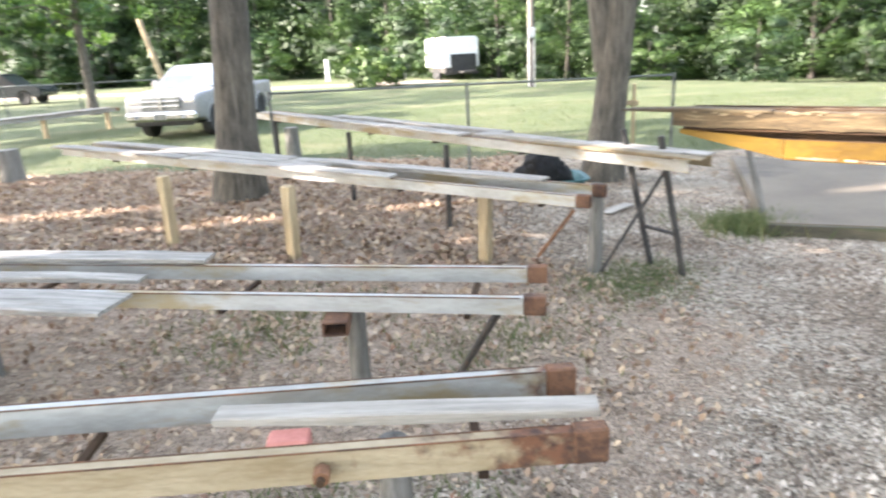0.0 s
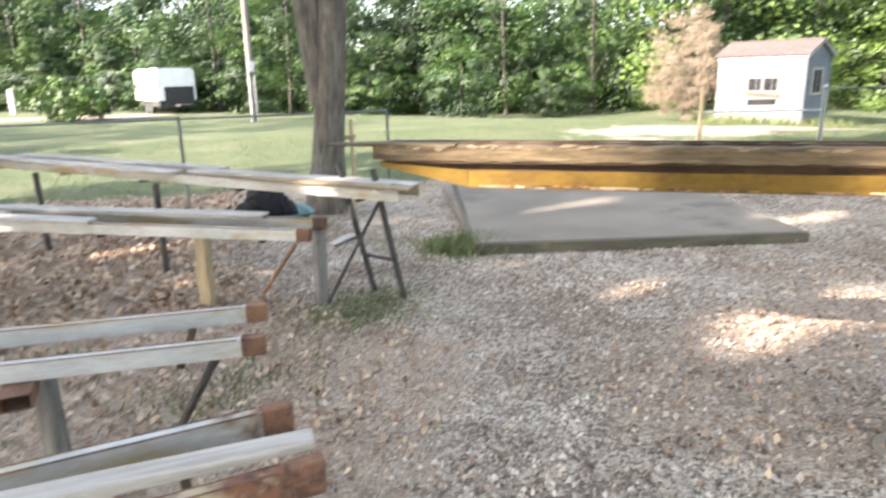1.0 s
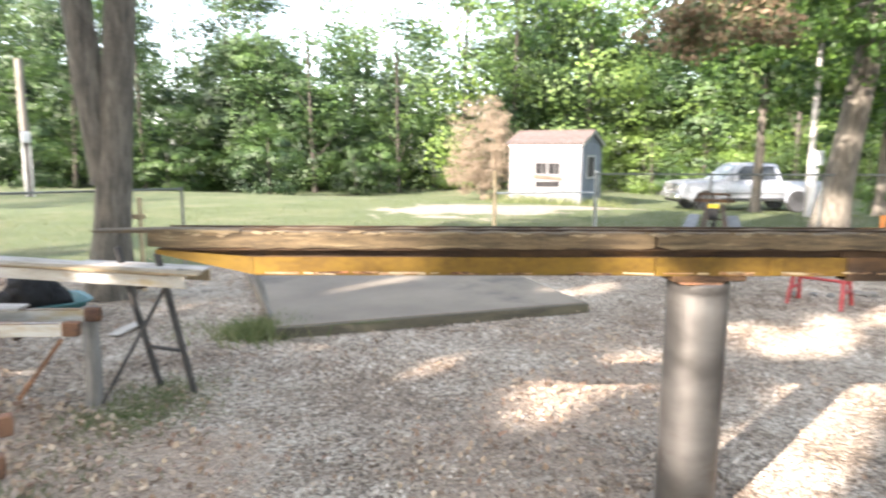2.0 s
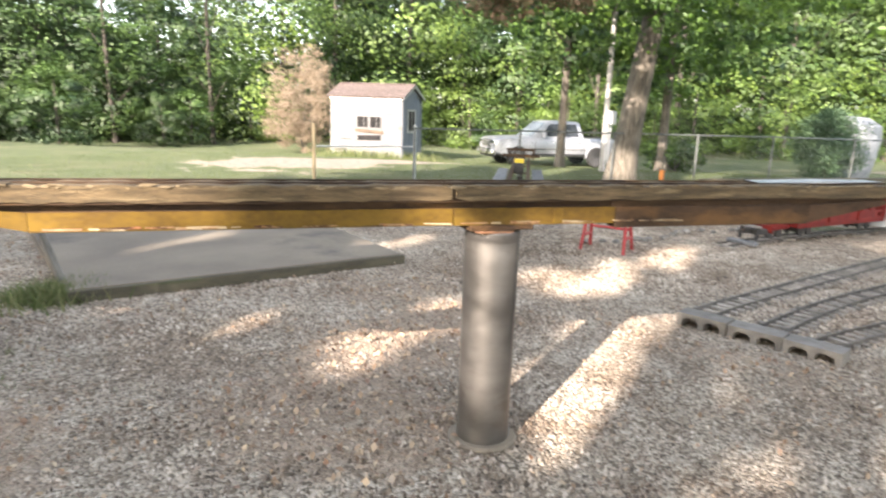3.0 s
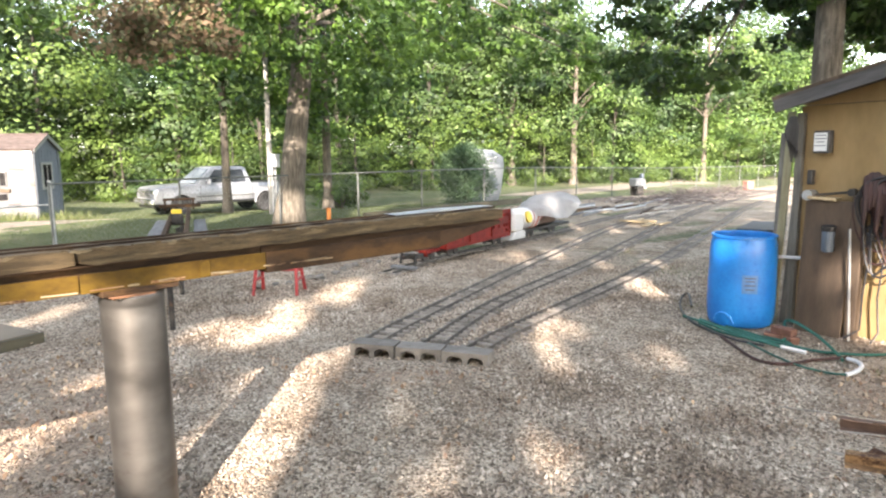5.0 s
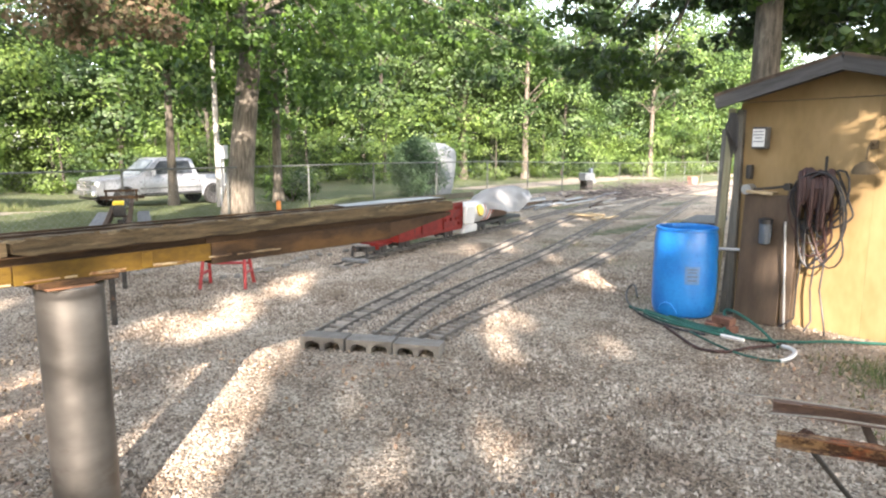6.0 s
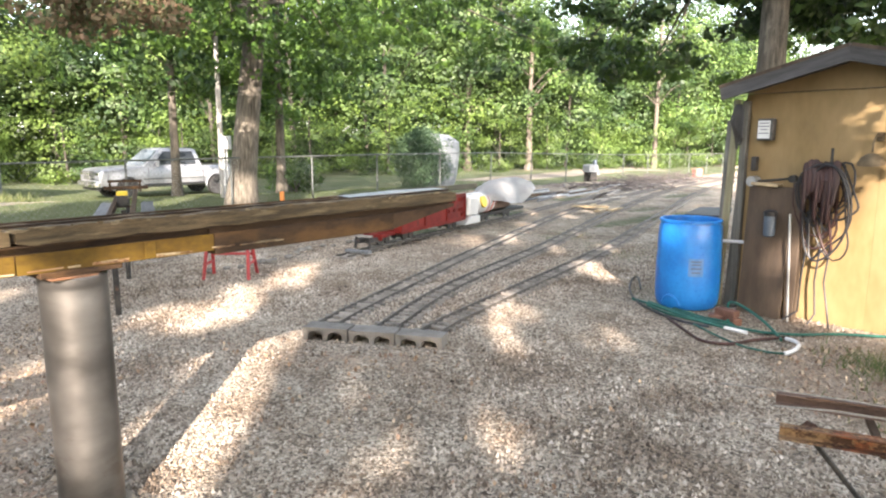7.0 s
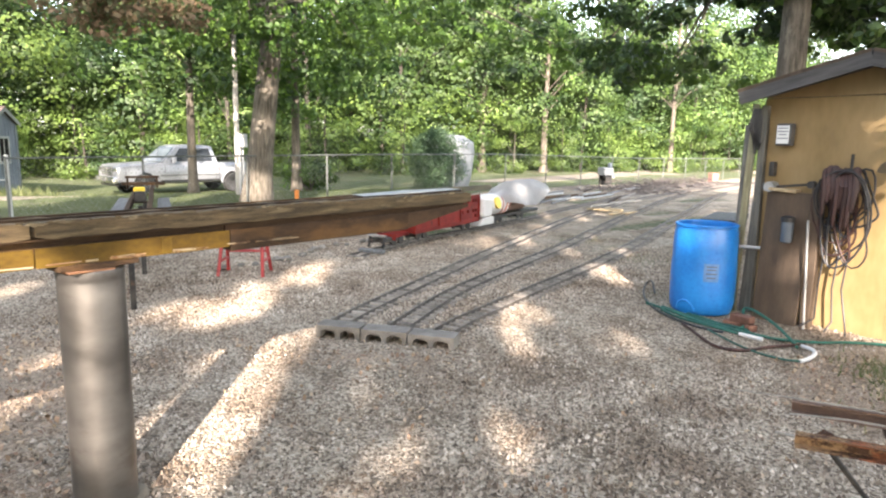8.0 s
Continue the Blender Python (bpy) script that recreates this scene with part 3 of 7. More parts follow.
# ---------------------------------------------------------------- raised tracks
def channel_mesh(name, length, material, h=0.08, w=0.04, t=0.007):
    """A steel channel along x, open towards -y, top at z = 0."""
    prof = [(0, 0), (-w, 0), (-w, -t), (-t, -t), (-t, -h + t), (-w, -h + t), (-w, -h), (0, -h)]
    bm = bmesh.new()
    a = [bm.verts.new((0, y, z)) for y, z in prof]
    b = [bm.verts.new((length, y, z)) for y, z in prof]
    n = len(prof)
    bm.faces.new(a); bm.faces.new(b[::-1])
    for k in range(n):
        bm.faces.new((a[k], b[k], b[(k + 1) % n], a[(k + 1) % n]))
    return as_mesh(name, bm, material, 0.5)


def rusted_end(length, h=0.08, w=0.04):
    """A rusty shoe round a channel's end."""
    return box((length, w + 0.012, h + 0.010), (length / 2, -w / 2, -h / 2), bevel=0.006)


def board(length, width, thick, seed=0, rough=0.004, step=0.4):
    """A weathered board along x, a little bowed, with a worn end."""
    rng = random.Random(seed)
    bm = bmesh.new()
    n = max(2, int(length / step))
    rings = []
    for i in range(n + 1):
        x = length * i / n
        dz, dy = rng.uniform(-rough, rough), rng.uniform(-rough, rough)
        e = 0.006 if i in (0, n) else 0.0
        skew = rng.uniform(-0.02, 0.02) if i in (0, n) else 0
        prof = [(-width / 2, e), (-width / 2, thick - 0.004 - e), (-width / 2 + 0.005, thick - e), (width / 2 - 0.005, thick - e), (width / 2, thick - 0.004 - e), (width / 2, e)]
        rings.append([bm.verts.new((x + skew * (y / width), y + dy, z + dz)) for y, z in prof])
    for a, b in zip(rings, rings[1:]):
        for k in range(6):
            bm.faces.new((a[k], a[(k + 1) % 6], b[(k + 1) % 6], b[k]))
    bm.faces.new(rings[0][::-1]); bm.faces.new(rings[-1])
    return bm


def raised_track(label, near, far, gauge, materials, posts, shoes=True, left=1, h=0.08):
    """Two channels from near (its end at the turntable) to far; posts: (place, top z, kind)."""
    track = thing("raised_track", label, "raised track", between(near, far), "tracks round the turntable")
    length = (Vector(far) - Vector(near)).length
    inv = track.matrix_world.inverted()
    for k, side in enumerate((-1, 1)):
        y = side * gauge / 2
        ob = part("channel", channel_mesh("channel", length, materials[k], h), None, track, m=pose(0, y, 0) @ Matrix.Diagonal((1, left, 1, 1)))
        for e in (0.0012, -0.0388):
            part("rust_edge", box((length - 0.11, 0.004, 0.006), (length / 2 + 0.055, e, 0.0), bevel=0.001), SHOE_RUST, ob, "rusty edge of the flange")
        if shoes:
            part("rusted_shoe", rusted_end(0.10, h), SHOE_RUST, ob, "rust-red steel end", m=pose(-0.004, 0.004, 0.005))
    for i in range(int(length / 1.2) + 1):
        x = 0.35 + i * 1.2
        if x < length:
            part("cross_bar", box((0.03, gauge + 0.02, 0.02), (x, 0, -h - 0.012), bevel=0.003), BROWN_STEEL, track)
    for (px, py), top, kind in posts:
        p = inv @ Vector((px, py, 0))
        foot = inv @ Vector((px, py, -0.06))
        f = max(0.0, min(length, p.x)) / length
        top = near[2] + (far[2] - near[2]) * f - h - 0.002
        head = inv @ Vector((px, py, top))
        if kind == "steel":
            part("post", rod(foot, head, 0.028, seg=12), BLACK_STEEL, track, "black steel post")
        elif kind == "round":
            part("post", rod(foot, head, 0.055, 0.05, 14), DARK_POST, track, "grey weathered round post")
        else:
            bm = box((0.09, 0.09, (head - foot).length), ((head + foot) / 2), bevel=0.006)
            part("post", bm, TAN_WOOD, track, "tan square timber post")
    return track


def lay_board(a, b, width, thick, material, label, seed):
    """A loose board lying on a track from a to b."""
    bm = board((Vector(b) - Vector(a)).length, width, thick, seed)
    ob = new("board", as_mesh("board", bm, material, 0.5))
    ob.matrix_world = between(a, b)
    return tagged(ob, label, "board", "boards laid on the tracks")


def along_(a, b, f):
    a, b = Vector(a), Vector(b)
    return a + (b - a).normalized() * f


def brace(p0, p1, r, material, label):
    ob = new("brace", as_mesh("brace", rod(p0, p1, r, seg=8), material))
    return tagged(ob, label, "brace")


# the nearest track, with a bleached plank between its channels
T4N, T4F = Vector((0.485, 1.77, 0.62)), Vector((-3.1, 1.42, 0.62))
raised_track("low tan steel channel track with rusty ends on posts", T4N, T4F, 0.36, (RUSTING_GREY, RUSTING_TAN), [((-0.12, 1.72), 0.53, "round"), ((-1.75, 1.62), 0.53, "steel"), ((-2.8, 1.5), 0.53, "steel")], h=0.10)
# the second
T3N, T3F = Vector((0.48, 2.90, 0.58)), Vector((-4.0, 3.47, 0.58))
raised_track("low grey steel channel track with rust-red ends", T3N, T3F, 0.42, (CHANNEL, CHANNEL), [((-0.46, 3.02), 0.48, "round"), ((-2.6, 3.25), 0.48, "round")])
# the third, on timber posts
T2N, T2F = Vector((1.02, 4.50, 0.65)), Vector((-4.35, 7.35, 0.80))
raised_track("long steel track covered in grey boards on timber posts", T2N, T2F, 0.36, (CHANNEL, CHANNEL), [((0.24, 5.0), 0.52, "square"), ((-1.39, 5.3), 0.60, "square"), ((-2.69, 5.85), 0.66, "square")])
# the fourth, higher, on black steel posts
T1N, T1F = Vector((1.66, 4.37, 0.88)), Vector((-2.95, 9.9, 0.88))
raised_track("high steel track with weathered boards on black posts", T1N, T1F, 0.28, (CHANNEL_TAN, CHANNEL), [((-0.08, 6.1), 0.80, "steel"), ((-1.24, 7.5), 0.80, "steel"), ((-2.6, 9.3), 0.80, "steel")], shoes=False)
# the track beyond the bridge
T6N, T6F = Vector((6.05, 3.30, 0.93)), Vector((10.2, 5.75, 0.93))
raised_track("raised track with grey plank walkways seen end on", T6N, T6F, 0.22, (BROWN_STEEL, BROWN_STEEL), [((6.35, 3.53), 0.71, "steel"), ((7.94, 4.4), 0.71, "steel"), ((9.4, 5.25), 0.71, "steel")])
# the track beside the yellow shed
T5N, T5F = Vector((3.175, -1.42, 0.62)), Vector((2.45, -3.6, 0.62))
raised_track("rusty steel track end with peeling flat bars", T5N, T5F, 0.36, (BLOTCHED_RUST, BROWN_RUST), [((3.0, -1.95), 0.53, "steel"), ((2.55, -3.2), 0.53, "steel")], shoes=False, h=0.055)

# ---------------------------------------------------------------- turntable bridge on its piston
BR = pose(3.10, 1.60, 0, 0, 0, -35.23)


def bridge():
    th = thing("turntable_bridge", "worn yellow steel turntable bridge with timber top, raised on a piston", "turntable bridge", BR)
    for y, cut in ((-0.060, -0.24), (0.062, 0.4)):
        for a, b, d in ((-2.46, cut - 0.003, 0), (cut + 0.003, 2.48, 0.004)):
            bm = board(b - a, 0.085, 0.070, int(a * 10), 0.0045, 0.07)
            part("timber", bm, DECK_WOOD, th, m=pose(a, y - d, 1.274))
    for y in (-0.03, 0.085):
        part("running_rail", box((4.9, 0.012, 0.010), (0.03, y, 1.348), bevel=0.002), BROWN_STEEL, th, "flat rusty running rail")
    part("overhanging_plank", board(0.62, 0.10, 0.020, 5), DECK_WOOD, th, m=pose(-2.68, -0.055, 1.334))
    for k in range(7):
        part("packing", box((0.10, 0.035, 0.05), (-2.2 + k * 0.72, 0, 1.298), bevel=0.004), DECK_WOOD, th)
    for s in (-1, 1):
        # the shadow below the timber is put into this web's dark brown
        part("girder_web", prism([(-2.42, 1.273), (0.62, 1.273), (0.62, 1.166), (-2.0, 1.166), (-2.42, 1.250)], s * 0.042 - 0.004, s * 0.042 + 0.004), BROWN_STEEL, th, "girder web coloured dark brown for the shadow under the timber")
        part("girder_web", prism([(0.624, 1.273), (2.45, 1.273), (2.45, 1.242), (1.86, 1.146), (0.624, 1.146)], s * 0.052 - 0.004, s * 0.052 + 0.004), BROWN_STEEL, th, "rust-brown girder web")
        part("top_flange", box((4.86, 0.080, 0.008), (0.015, s * 0.055, 1.268), bevel=0.002), BROWN_STEEL, th)
        for a, b, material in ((-2.0, -0.243, YELLOW_STEEL), (-0.237, 0.62, YELLOW_STEEL), (0.626, 1.86, BROWN_STEEL)):
            d = 0.002 if a > -1 else 0.0
            low = 1.160 if a < 0.5 else 1.138
            part("lower_angle", prism([(a, low), (b, low), (b, 1.236 + d), (a, 1.236 + d)], s * (0.094 + d), s * (0.102 + d)), material, th, "yellow lower angle" if material is YELLOW_STEEL else "rusty lower angle")
            part("bottom_flange", box((b - a, 0.085, 0.008), ((a + b) / 2, s * 0.062, low - d), bevel=0.002), material, th)
        part("tapered_end", prism([(-2.42, 1.268), (-2.003, 1.236), (-2.003, 1.160), (-2.42, 1.250)], s * 0.094, s * 0.102), YELLOW_STEEL, th, "yellow tapered end plate")
        part("tapered_end", prism([(2.45, 1.262), (1.863, 1.236), (1.863, 1.138), (2.45, 1.240)], s * 0.094, s * 0.102), BROWN_STEEL, th, "rusty tapered end plate")
        for x in (-1.5, -0.7, 0.25, 0.9, 1.6):
            part("stiffener", box((0.008, 0.05, 0.065), (x, s * 0.066, 1.199)), BROWN_STEEL, th)
        part("weld_tab", box((0.05, 0.010, 0.075), (0.30, s * 0.108, 1.196), bevel=0.002), YELLOW_STEEL, th)
    part("head_plate", box((0.34, 0.22, 0.026), (0, 0, 1.142), (0, 0, 4), bevel=0.004), BROWN_STEEL, th, "rusty head plate")
    rng = random.Random(9)      # splinters and flaking paint along the worn upper edge
    for k in range(90):
        x = rng.uniform(-2.44, 2.42)
        ln = rng.uniform(0.02, 0.09)
        part("splinter", prism([(0, 0), (ln * 0.3, rng.uniform(0.004, 0.010)), (ln, 0.002), (ln * 0.6, -rng.uniform(0.003, 0.008))], -0.003, 0.004), SPLINTER if k % 3 else DECK_WOOD, th, m=pose(x, -0.1035, 1.342 - 0.014 * rng.random() ** 2, 0, rng.uniform(-6, 6), 0))
    for k in range(34):
        x = rng.uniform(-1.9, 1.0)
        part("paint_flake", box((rng.uniform(0.03, 0.16), 0.003, rng.uniform(0.005, 0.012)), (x, -0.1055, 1.164 + rng.uniform(0, 0.006)), (0, rng.uniform(-3, 3), 0)), BLOTCHED_RUST if k % 2 else CHANNEL_TAN, th, "flaking rusty lower edge")
    part("shim", box((0.20, 0.24, 0.008), (-0.05, -0.01, 1.124), (1, 2, 9), bevel=0.002), RUST, th, "bent rusty shim")
    part("collar", lathe([(0.06, 1.10), (0.118, 1.10), (0.118, 1.130), (0.06, 1.130)], 40), BROWN_STEEL, th)
    prof = [(0.137, -0.05), (0.137, 0.5), (0.137, 1.06), (0.137, 1.08), (0.1385, 1.083), (0.1385, 1.112), (0.134, 1.118), (0.10, 1.118)]
    part("piston", lathe(prof, 56), PISTON, th, "dull steel piston column")
    part("base_ring", lathe([(0.140, -0.03), (0.182, -0.03), (0.182, 0.002), (0.172, 0.012), (0.140, 0.012)], 40), CONCRETE, th, "dirty ring sunk in the gravel")


bridge()

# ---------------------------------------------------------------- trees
# gaps cut in the crowns on the sunny side to lay sun patches: where their light reaches the ground, half length along
# the light, half width
SUN_PATCHES = ((4.7, 1.48, 1.95, 0.26), (4.0, 1.68, 0.75, 0.26), (5.25, 2.06, 0.62, 0.15), (4.0, 1.90, 0.25, 0.07), (4.12, 2.95, 0.95, 0.34), (3.48, 4.03, 0.40, 0.11), (4.7, 6.70, 0.75, 0.16), (6.7, 5.25, 0.8, 0.22),
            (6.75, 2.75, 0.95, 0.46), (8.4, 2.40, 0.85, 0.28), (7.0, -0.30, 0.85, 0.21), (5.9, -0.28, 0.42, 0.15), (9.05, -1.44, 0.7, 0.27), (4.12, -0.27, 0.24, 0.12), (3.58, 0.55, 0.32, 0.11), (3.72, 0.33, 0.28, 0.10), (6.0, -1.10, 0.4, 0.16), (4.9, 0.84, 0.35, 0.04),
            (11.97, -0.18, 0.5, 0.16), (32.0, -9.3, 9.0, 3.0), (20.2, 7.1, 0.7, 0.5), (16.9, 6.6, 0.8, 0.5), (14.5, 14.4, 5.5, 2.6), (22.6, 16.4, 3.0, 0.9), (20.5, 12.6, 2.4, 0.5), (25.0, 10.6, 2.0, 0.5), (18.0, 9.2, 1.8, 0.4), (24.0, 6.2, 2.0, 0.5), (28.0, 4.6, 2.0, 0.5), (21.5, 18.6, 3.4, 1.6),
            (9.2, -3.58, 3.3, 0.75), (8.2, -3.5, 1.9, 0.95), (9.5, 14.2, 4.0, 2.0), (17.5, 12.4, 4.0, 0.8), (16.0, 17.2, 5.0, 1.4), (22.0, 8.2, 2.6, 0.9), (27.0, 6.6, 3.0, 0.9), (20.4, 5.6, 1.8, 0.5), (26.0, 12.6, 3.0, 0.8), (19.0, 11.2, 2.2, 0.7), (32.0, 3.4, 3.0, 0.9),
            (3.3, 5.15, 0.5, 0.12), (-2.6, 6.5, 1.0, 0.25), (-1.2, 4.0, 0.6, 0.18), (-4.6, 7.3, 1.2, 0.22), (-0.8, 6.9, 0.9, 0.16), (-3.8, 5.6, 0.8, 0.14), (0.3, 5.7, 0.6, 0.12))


# and small random sun flecks, cut likewise, scattered over the track yard
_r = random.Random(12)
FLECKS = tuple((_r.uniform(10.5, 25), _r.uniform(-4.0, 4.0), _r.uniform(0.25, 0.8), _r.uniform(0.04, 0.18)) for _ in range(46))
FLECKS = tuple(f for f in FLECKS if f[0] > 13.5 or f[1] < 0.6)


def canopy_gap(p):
    """Which of the places p are cut away so that the light of a sun patch passes."""
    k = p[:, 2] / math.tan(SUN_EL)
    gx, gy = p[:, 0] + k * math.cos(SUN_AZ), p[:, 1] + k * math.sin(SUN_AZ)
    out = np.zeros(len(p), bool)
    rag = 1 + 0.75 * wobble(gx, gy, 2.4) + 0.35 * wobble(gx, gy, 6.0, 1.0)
    for cx, cy, hl, hw in SUN_PATCHES + FLECKS:
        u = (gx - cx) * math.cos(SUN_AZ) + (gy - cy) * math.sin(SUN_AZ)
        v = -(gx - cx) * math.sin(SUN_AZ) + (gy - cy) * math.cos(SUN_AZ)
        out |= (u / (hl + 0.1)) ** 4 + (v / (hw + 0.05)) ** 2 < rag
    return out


def crown_points(rng, n_clumps, per, rx, ry, z0, z1, clump=0.55, hollow=0.45, low=0.0):
    """Places of leaves in clumps near the outside of an uneven egg."""
    d = rng.normal(size=(n_clumps, 3)); d /= np.linalg.norm(d, axis=1)[:, None]
    d = d / ((np.abs(d) ** 3.2).sum(1) ** (1 / 3.2))[:, None]
    r = hollow + (1 - hollow) * rng.random(n_clumps) ** 0.6
    r *= 1 + 0.22 * np.sin(d[:, 0] * 5 + rng.random() * 6) * np.sin(d[:, 2] * 4 + d[:, 1] * 5)
    c = d * r[:, None] * np.array([rx, ry, (z1 - z0) / 2]) + np.array([0, 0, (z0 + z1) / 2])
    c[:, :2] *= (1 - low * np.clip((c[:, 2:3] - z0) / (z1 - z0), 0, 1))
    k = np.repeat(np.arange(n_clumps), per)
    size = clump * (0.6 + 0.8 * rng.random(n_clumps))
    off = rng.normal(size=(len(k), 3))
    off /= np.linalg.norm(off, axis=1)[:, None]
    way = off * np.array([1, 1, 0.6]) * (0.55 + 0.55 * rng.random(len(k)))[:, None]
    return c[k] + way * size[k][:, None], c, off * 0.8 + d[k] * 0.5


def trunk_mesh(name, rng, height, r0, material, lean=(0, 0), limbs=(), flare=1.5):
    """A tapered, slightly crooked trunk with limbs that run out to given ends."""
    pts, rad = [], []
    for i in range(13):
        f = i / 12
        z = -0.15 + (height + 0.15) * f
        pts.append(Vector((lean[0] * f + 0.05 * r0 * 8 * f * math.sin(5 * f), lean[1] * f + 0.04 * r0 * 8 * f * math.cos(4 * f), z)))
        rad.append(r0 * ((1 - 0.62 * f) + (flare - 1) * math.exp(-max(z, 0) / (1.1 * r0 + 0.05))))
    bm = tube(pts, rad, 14)
    for z_from, end in limbs:
        i = min(11, int(12 * z_from / height))
        a = pts[i]
        end = Vector(end)
        mid = (a + end) / 2 + Vector((0, 0, 0.12 * (end - a).length))
        ra = rad[i] * 0.32
        line = [a, a.lerp(mid, 0.5) + Vector((0, 0, 0.05)), mid, mid.lerp(end, 0.5), end]
        tube(line, [ra, ra * 0.8, ra * 0.6, ra * 0.4, ra * 0.16], 7, bm)
    return as_mesh(name, bm, material)


def tree(label, x, y, height, r0, crown, seed, material=BARK, leaf=LEAF, leaf_size=0.16, lean=(0, 0), clumps=160, per=60, limbs=9, group="", flare=1.5, forked=False, gaps=None, clump=0.6):
    """crown: (rx, ry, z0, z1, dx, dy)."""
    rng = np.random.default_rng(seed)
    th = thing("tree", label, "tree", pose(x, y, float(ground_z(x, y))), group)
    rx, ry, z0, z1, dx, dy = crown
    p, c, out = crown_points(rng, clumps, per, rx, ry, z0, z1, clump)
    p += (dx, dy, 0); c = c + (dx, dy, 0)
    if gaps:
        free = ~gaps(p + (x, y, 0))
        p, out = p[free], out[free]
    ends = []
    for k in range(limbs):
        e = c[k]
        ends.append((max(height * 0.42, min(height * 0.8, e[2] - 0.6 - 0.2 * math.hypot(e[0], e[1]))), e))
    tm = trunk_mesh("trunk", rng, height, r0, material, lean, ends, flare=flare)
    part("trunk", tm, None, th)
    if forked:
        bm = tube([(0.03, 0.0, 1.3), (0.0, 0.03, 1.9), (-0.06, 0.08, 2.5), (-0.11, 0.12, 3.2), (-0.22, 0.20, 4.6), (-0.7, 0.5, 8.0)], [r0 * 0.7, r0 * 0.85, r0 * 0.80, r0 * 0.76, r0 * 0.62, r0 * 0.3], 14)
        part("second_stem", bm, material, th)
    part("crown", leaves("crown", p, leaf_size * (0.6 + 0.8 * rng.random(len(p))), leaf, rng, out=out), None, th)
    return th


OAK = "tall oak with rough grey bark"
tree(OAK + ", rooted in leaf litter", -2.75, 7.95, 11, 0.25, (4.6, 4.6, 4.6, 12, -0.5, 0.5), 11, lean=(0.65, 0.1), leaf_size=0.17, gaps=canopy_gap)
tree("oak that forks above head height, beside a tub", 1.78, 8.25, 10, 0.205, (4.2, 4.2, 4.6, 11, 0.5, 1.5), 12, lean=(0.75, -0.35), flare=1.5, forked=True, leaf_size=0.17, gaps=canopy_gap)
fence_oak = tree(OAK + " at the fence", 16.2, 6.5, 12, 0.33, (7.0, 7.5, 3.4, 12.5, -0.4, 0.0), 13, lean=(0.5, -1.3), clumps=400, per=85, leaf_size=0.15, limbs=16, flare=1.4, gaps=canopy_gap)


def hanging(parent, name, centres, radius, n, size, material, seed):
    """Low boughs with their leaves, at world places."""
    rng = np.random.default_rng(seed)
    inv = parent.matrix_world.inverted()
    bm = bmesh.new()
    allp, allo = [], []
    for c in centres:
        c = inv @ Vector(c)
        root = Vector((c.x * 0.12, c.y * 0.12, c.z + 1.9))
        tube([root, root.lerp(c, 0.5) + Vector((0, 0, 0.5)), c], [0.05, 0.03, 0.01], 6, bm)
        for _ in range(7):
            q = np.array(c) + rng.normal(size=3) * radius * np.array([0.7, 0.7, 0.35])
            o = rng.normal(size=(n, 3)); o /= np.linalg.norm(o, axis=1)[:, None]
            allp.append(q + o * np.array([1, 1, 0.5]) * (0.32 * (0.4 + 0.8 * rng.random(n)))[:, None]); allo.append(o)
    p, o = np.concatenate(allp), np.concatenate(allo)
    b = part(name, bm, BARK, parent)
    part("bough_leaves", leaves("bough_leaves", p, size * (0.6 + 0.8 * rng.random(len(p))), material, rng, out=o), None, b, "withered brown leaves" if material is LEAF_BROWN else "")


hanging(fence_oak, "withered_bough", [(10.7, 6.9, 3.85), (11.0, 6.4, 4.0), (11.25, 6.0, 3.75), (11.45, 5.7, 4.1), (10.9, 6.7, 3.7), (11.1, 6.3, 4.4), (10.5, 7.2, 4.1), (11.4, 6.0, 4.6), (11.0, 6.5, 3.6)], 0.45, 46, 0.115, LEAF_BROWN, 31)
hanging(fence_oak, "low_bough", [(13.2, 6.2, 4.3), (14.6, 6.6, 4.0), (15.3, 5.4, 4.0), (16.3, 3.8, 4.2), (16.2, 2.6, 4.4), (17.2, 1.2, 4.6), (17.8, 7.2, 4.1), (13.6, 8.2, 4.3), (18.2, 4.6, 4.3), (15.2, 7.6, 4.2), (18.0, -0.4, 5.0), (14.6, 3.4, 4.8),
    (17.6, 0.3, 4.2), (18.4, -0.9, 4.5), (19.2, -1.5, 4.0), (17.0, 2.0, 5.2), (19.0, 2.6, 4.6), (18.6, 0.8, 5.3),
    (14.44, 5.16, 4.85), (14.3, 5.5, 5.1), (14.2, 5.8, 4.8), (14.7, 4.5, 4.9), (14.6, 5.0, 5.4), (14.0, 6.0, 5.2)], 0.95, 60, 0.14, LEAF, 32)
shed_oak = tree(OAK + " behind the yellow shed", 11.5, -4.25, 12, 0.24, (4.5, 4.5, 4.8, 13, 1.0, -1.0), 14, clumps=190, per=70, leaf_size=0.2)
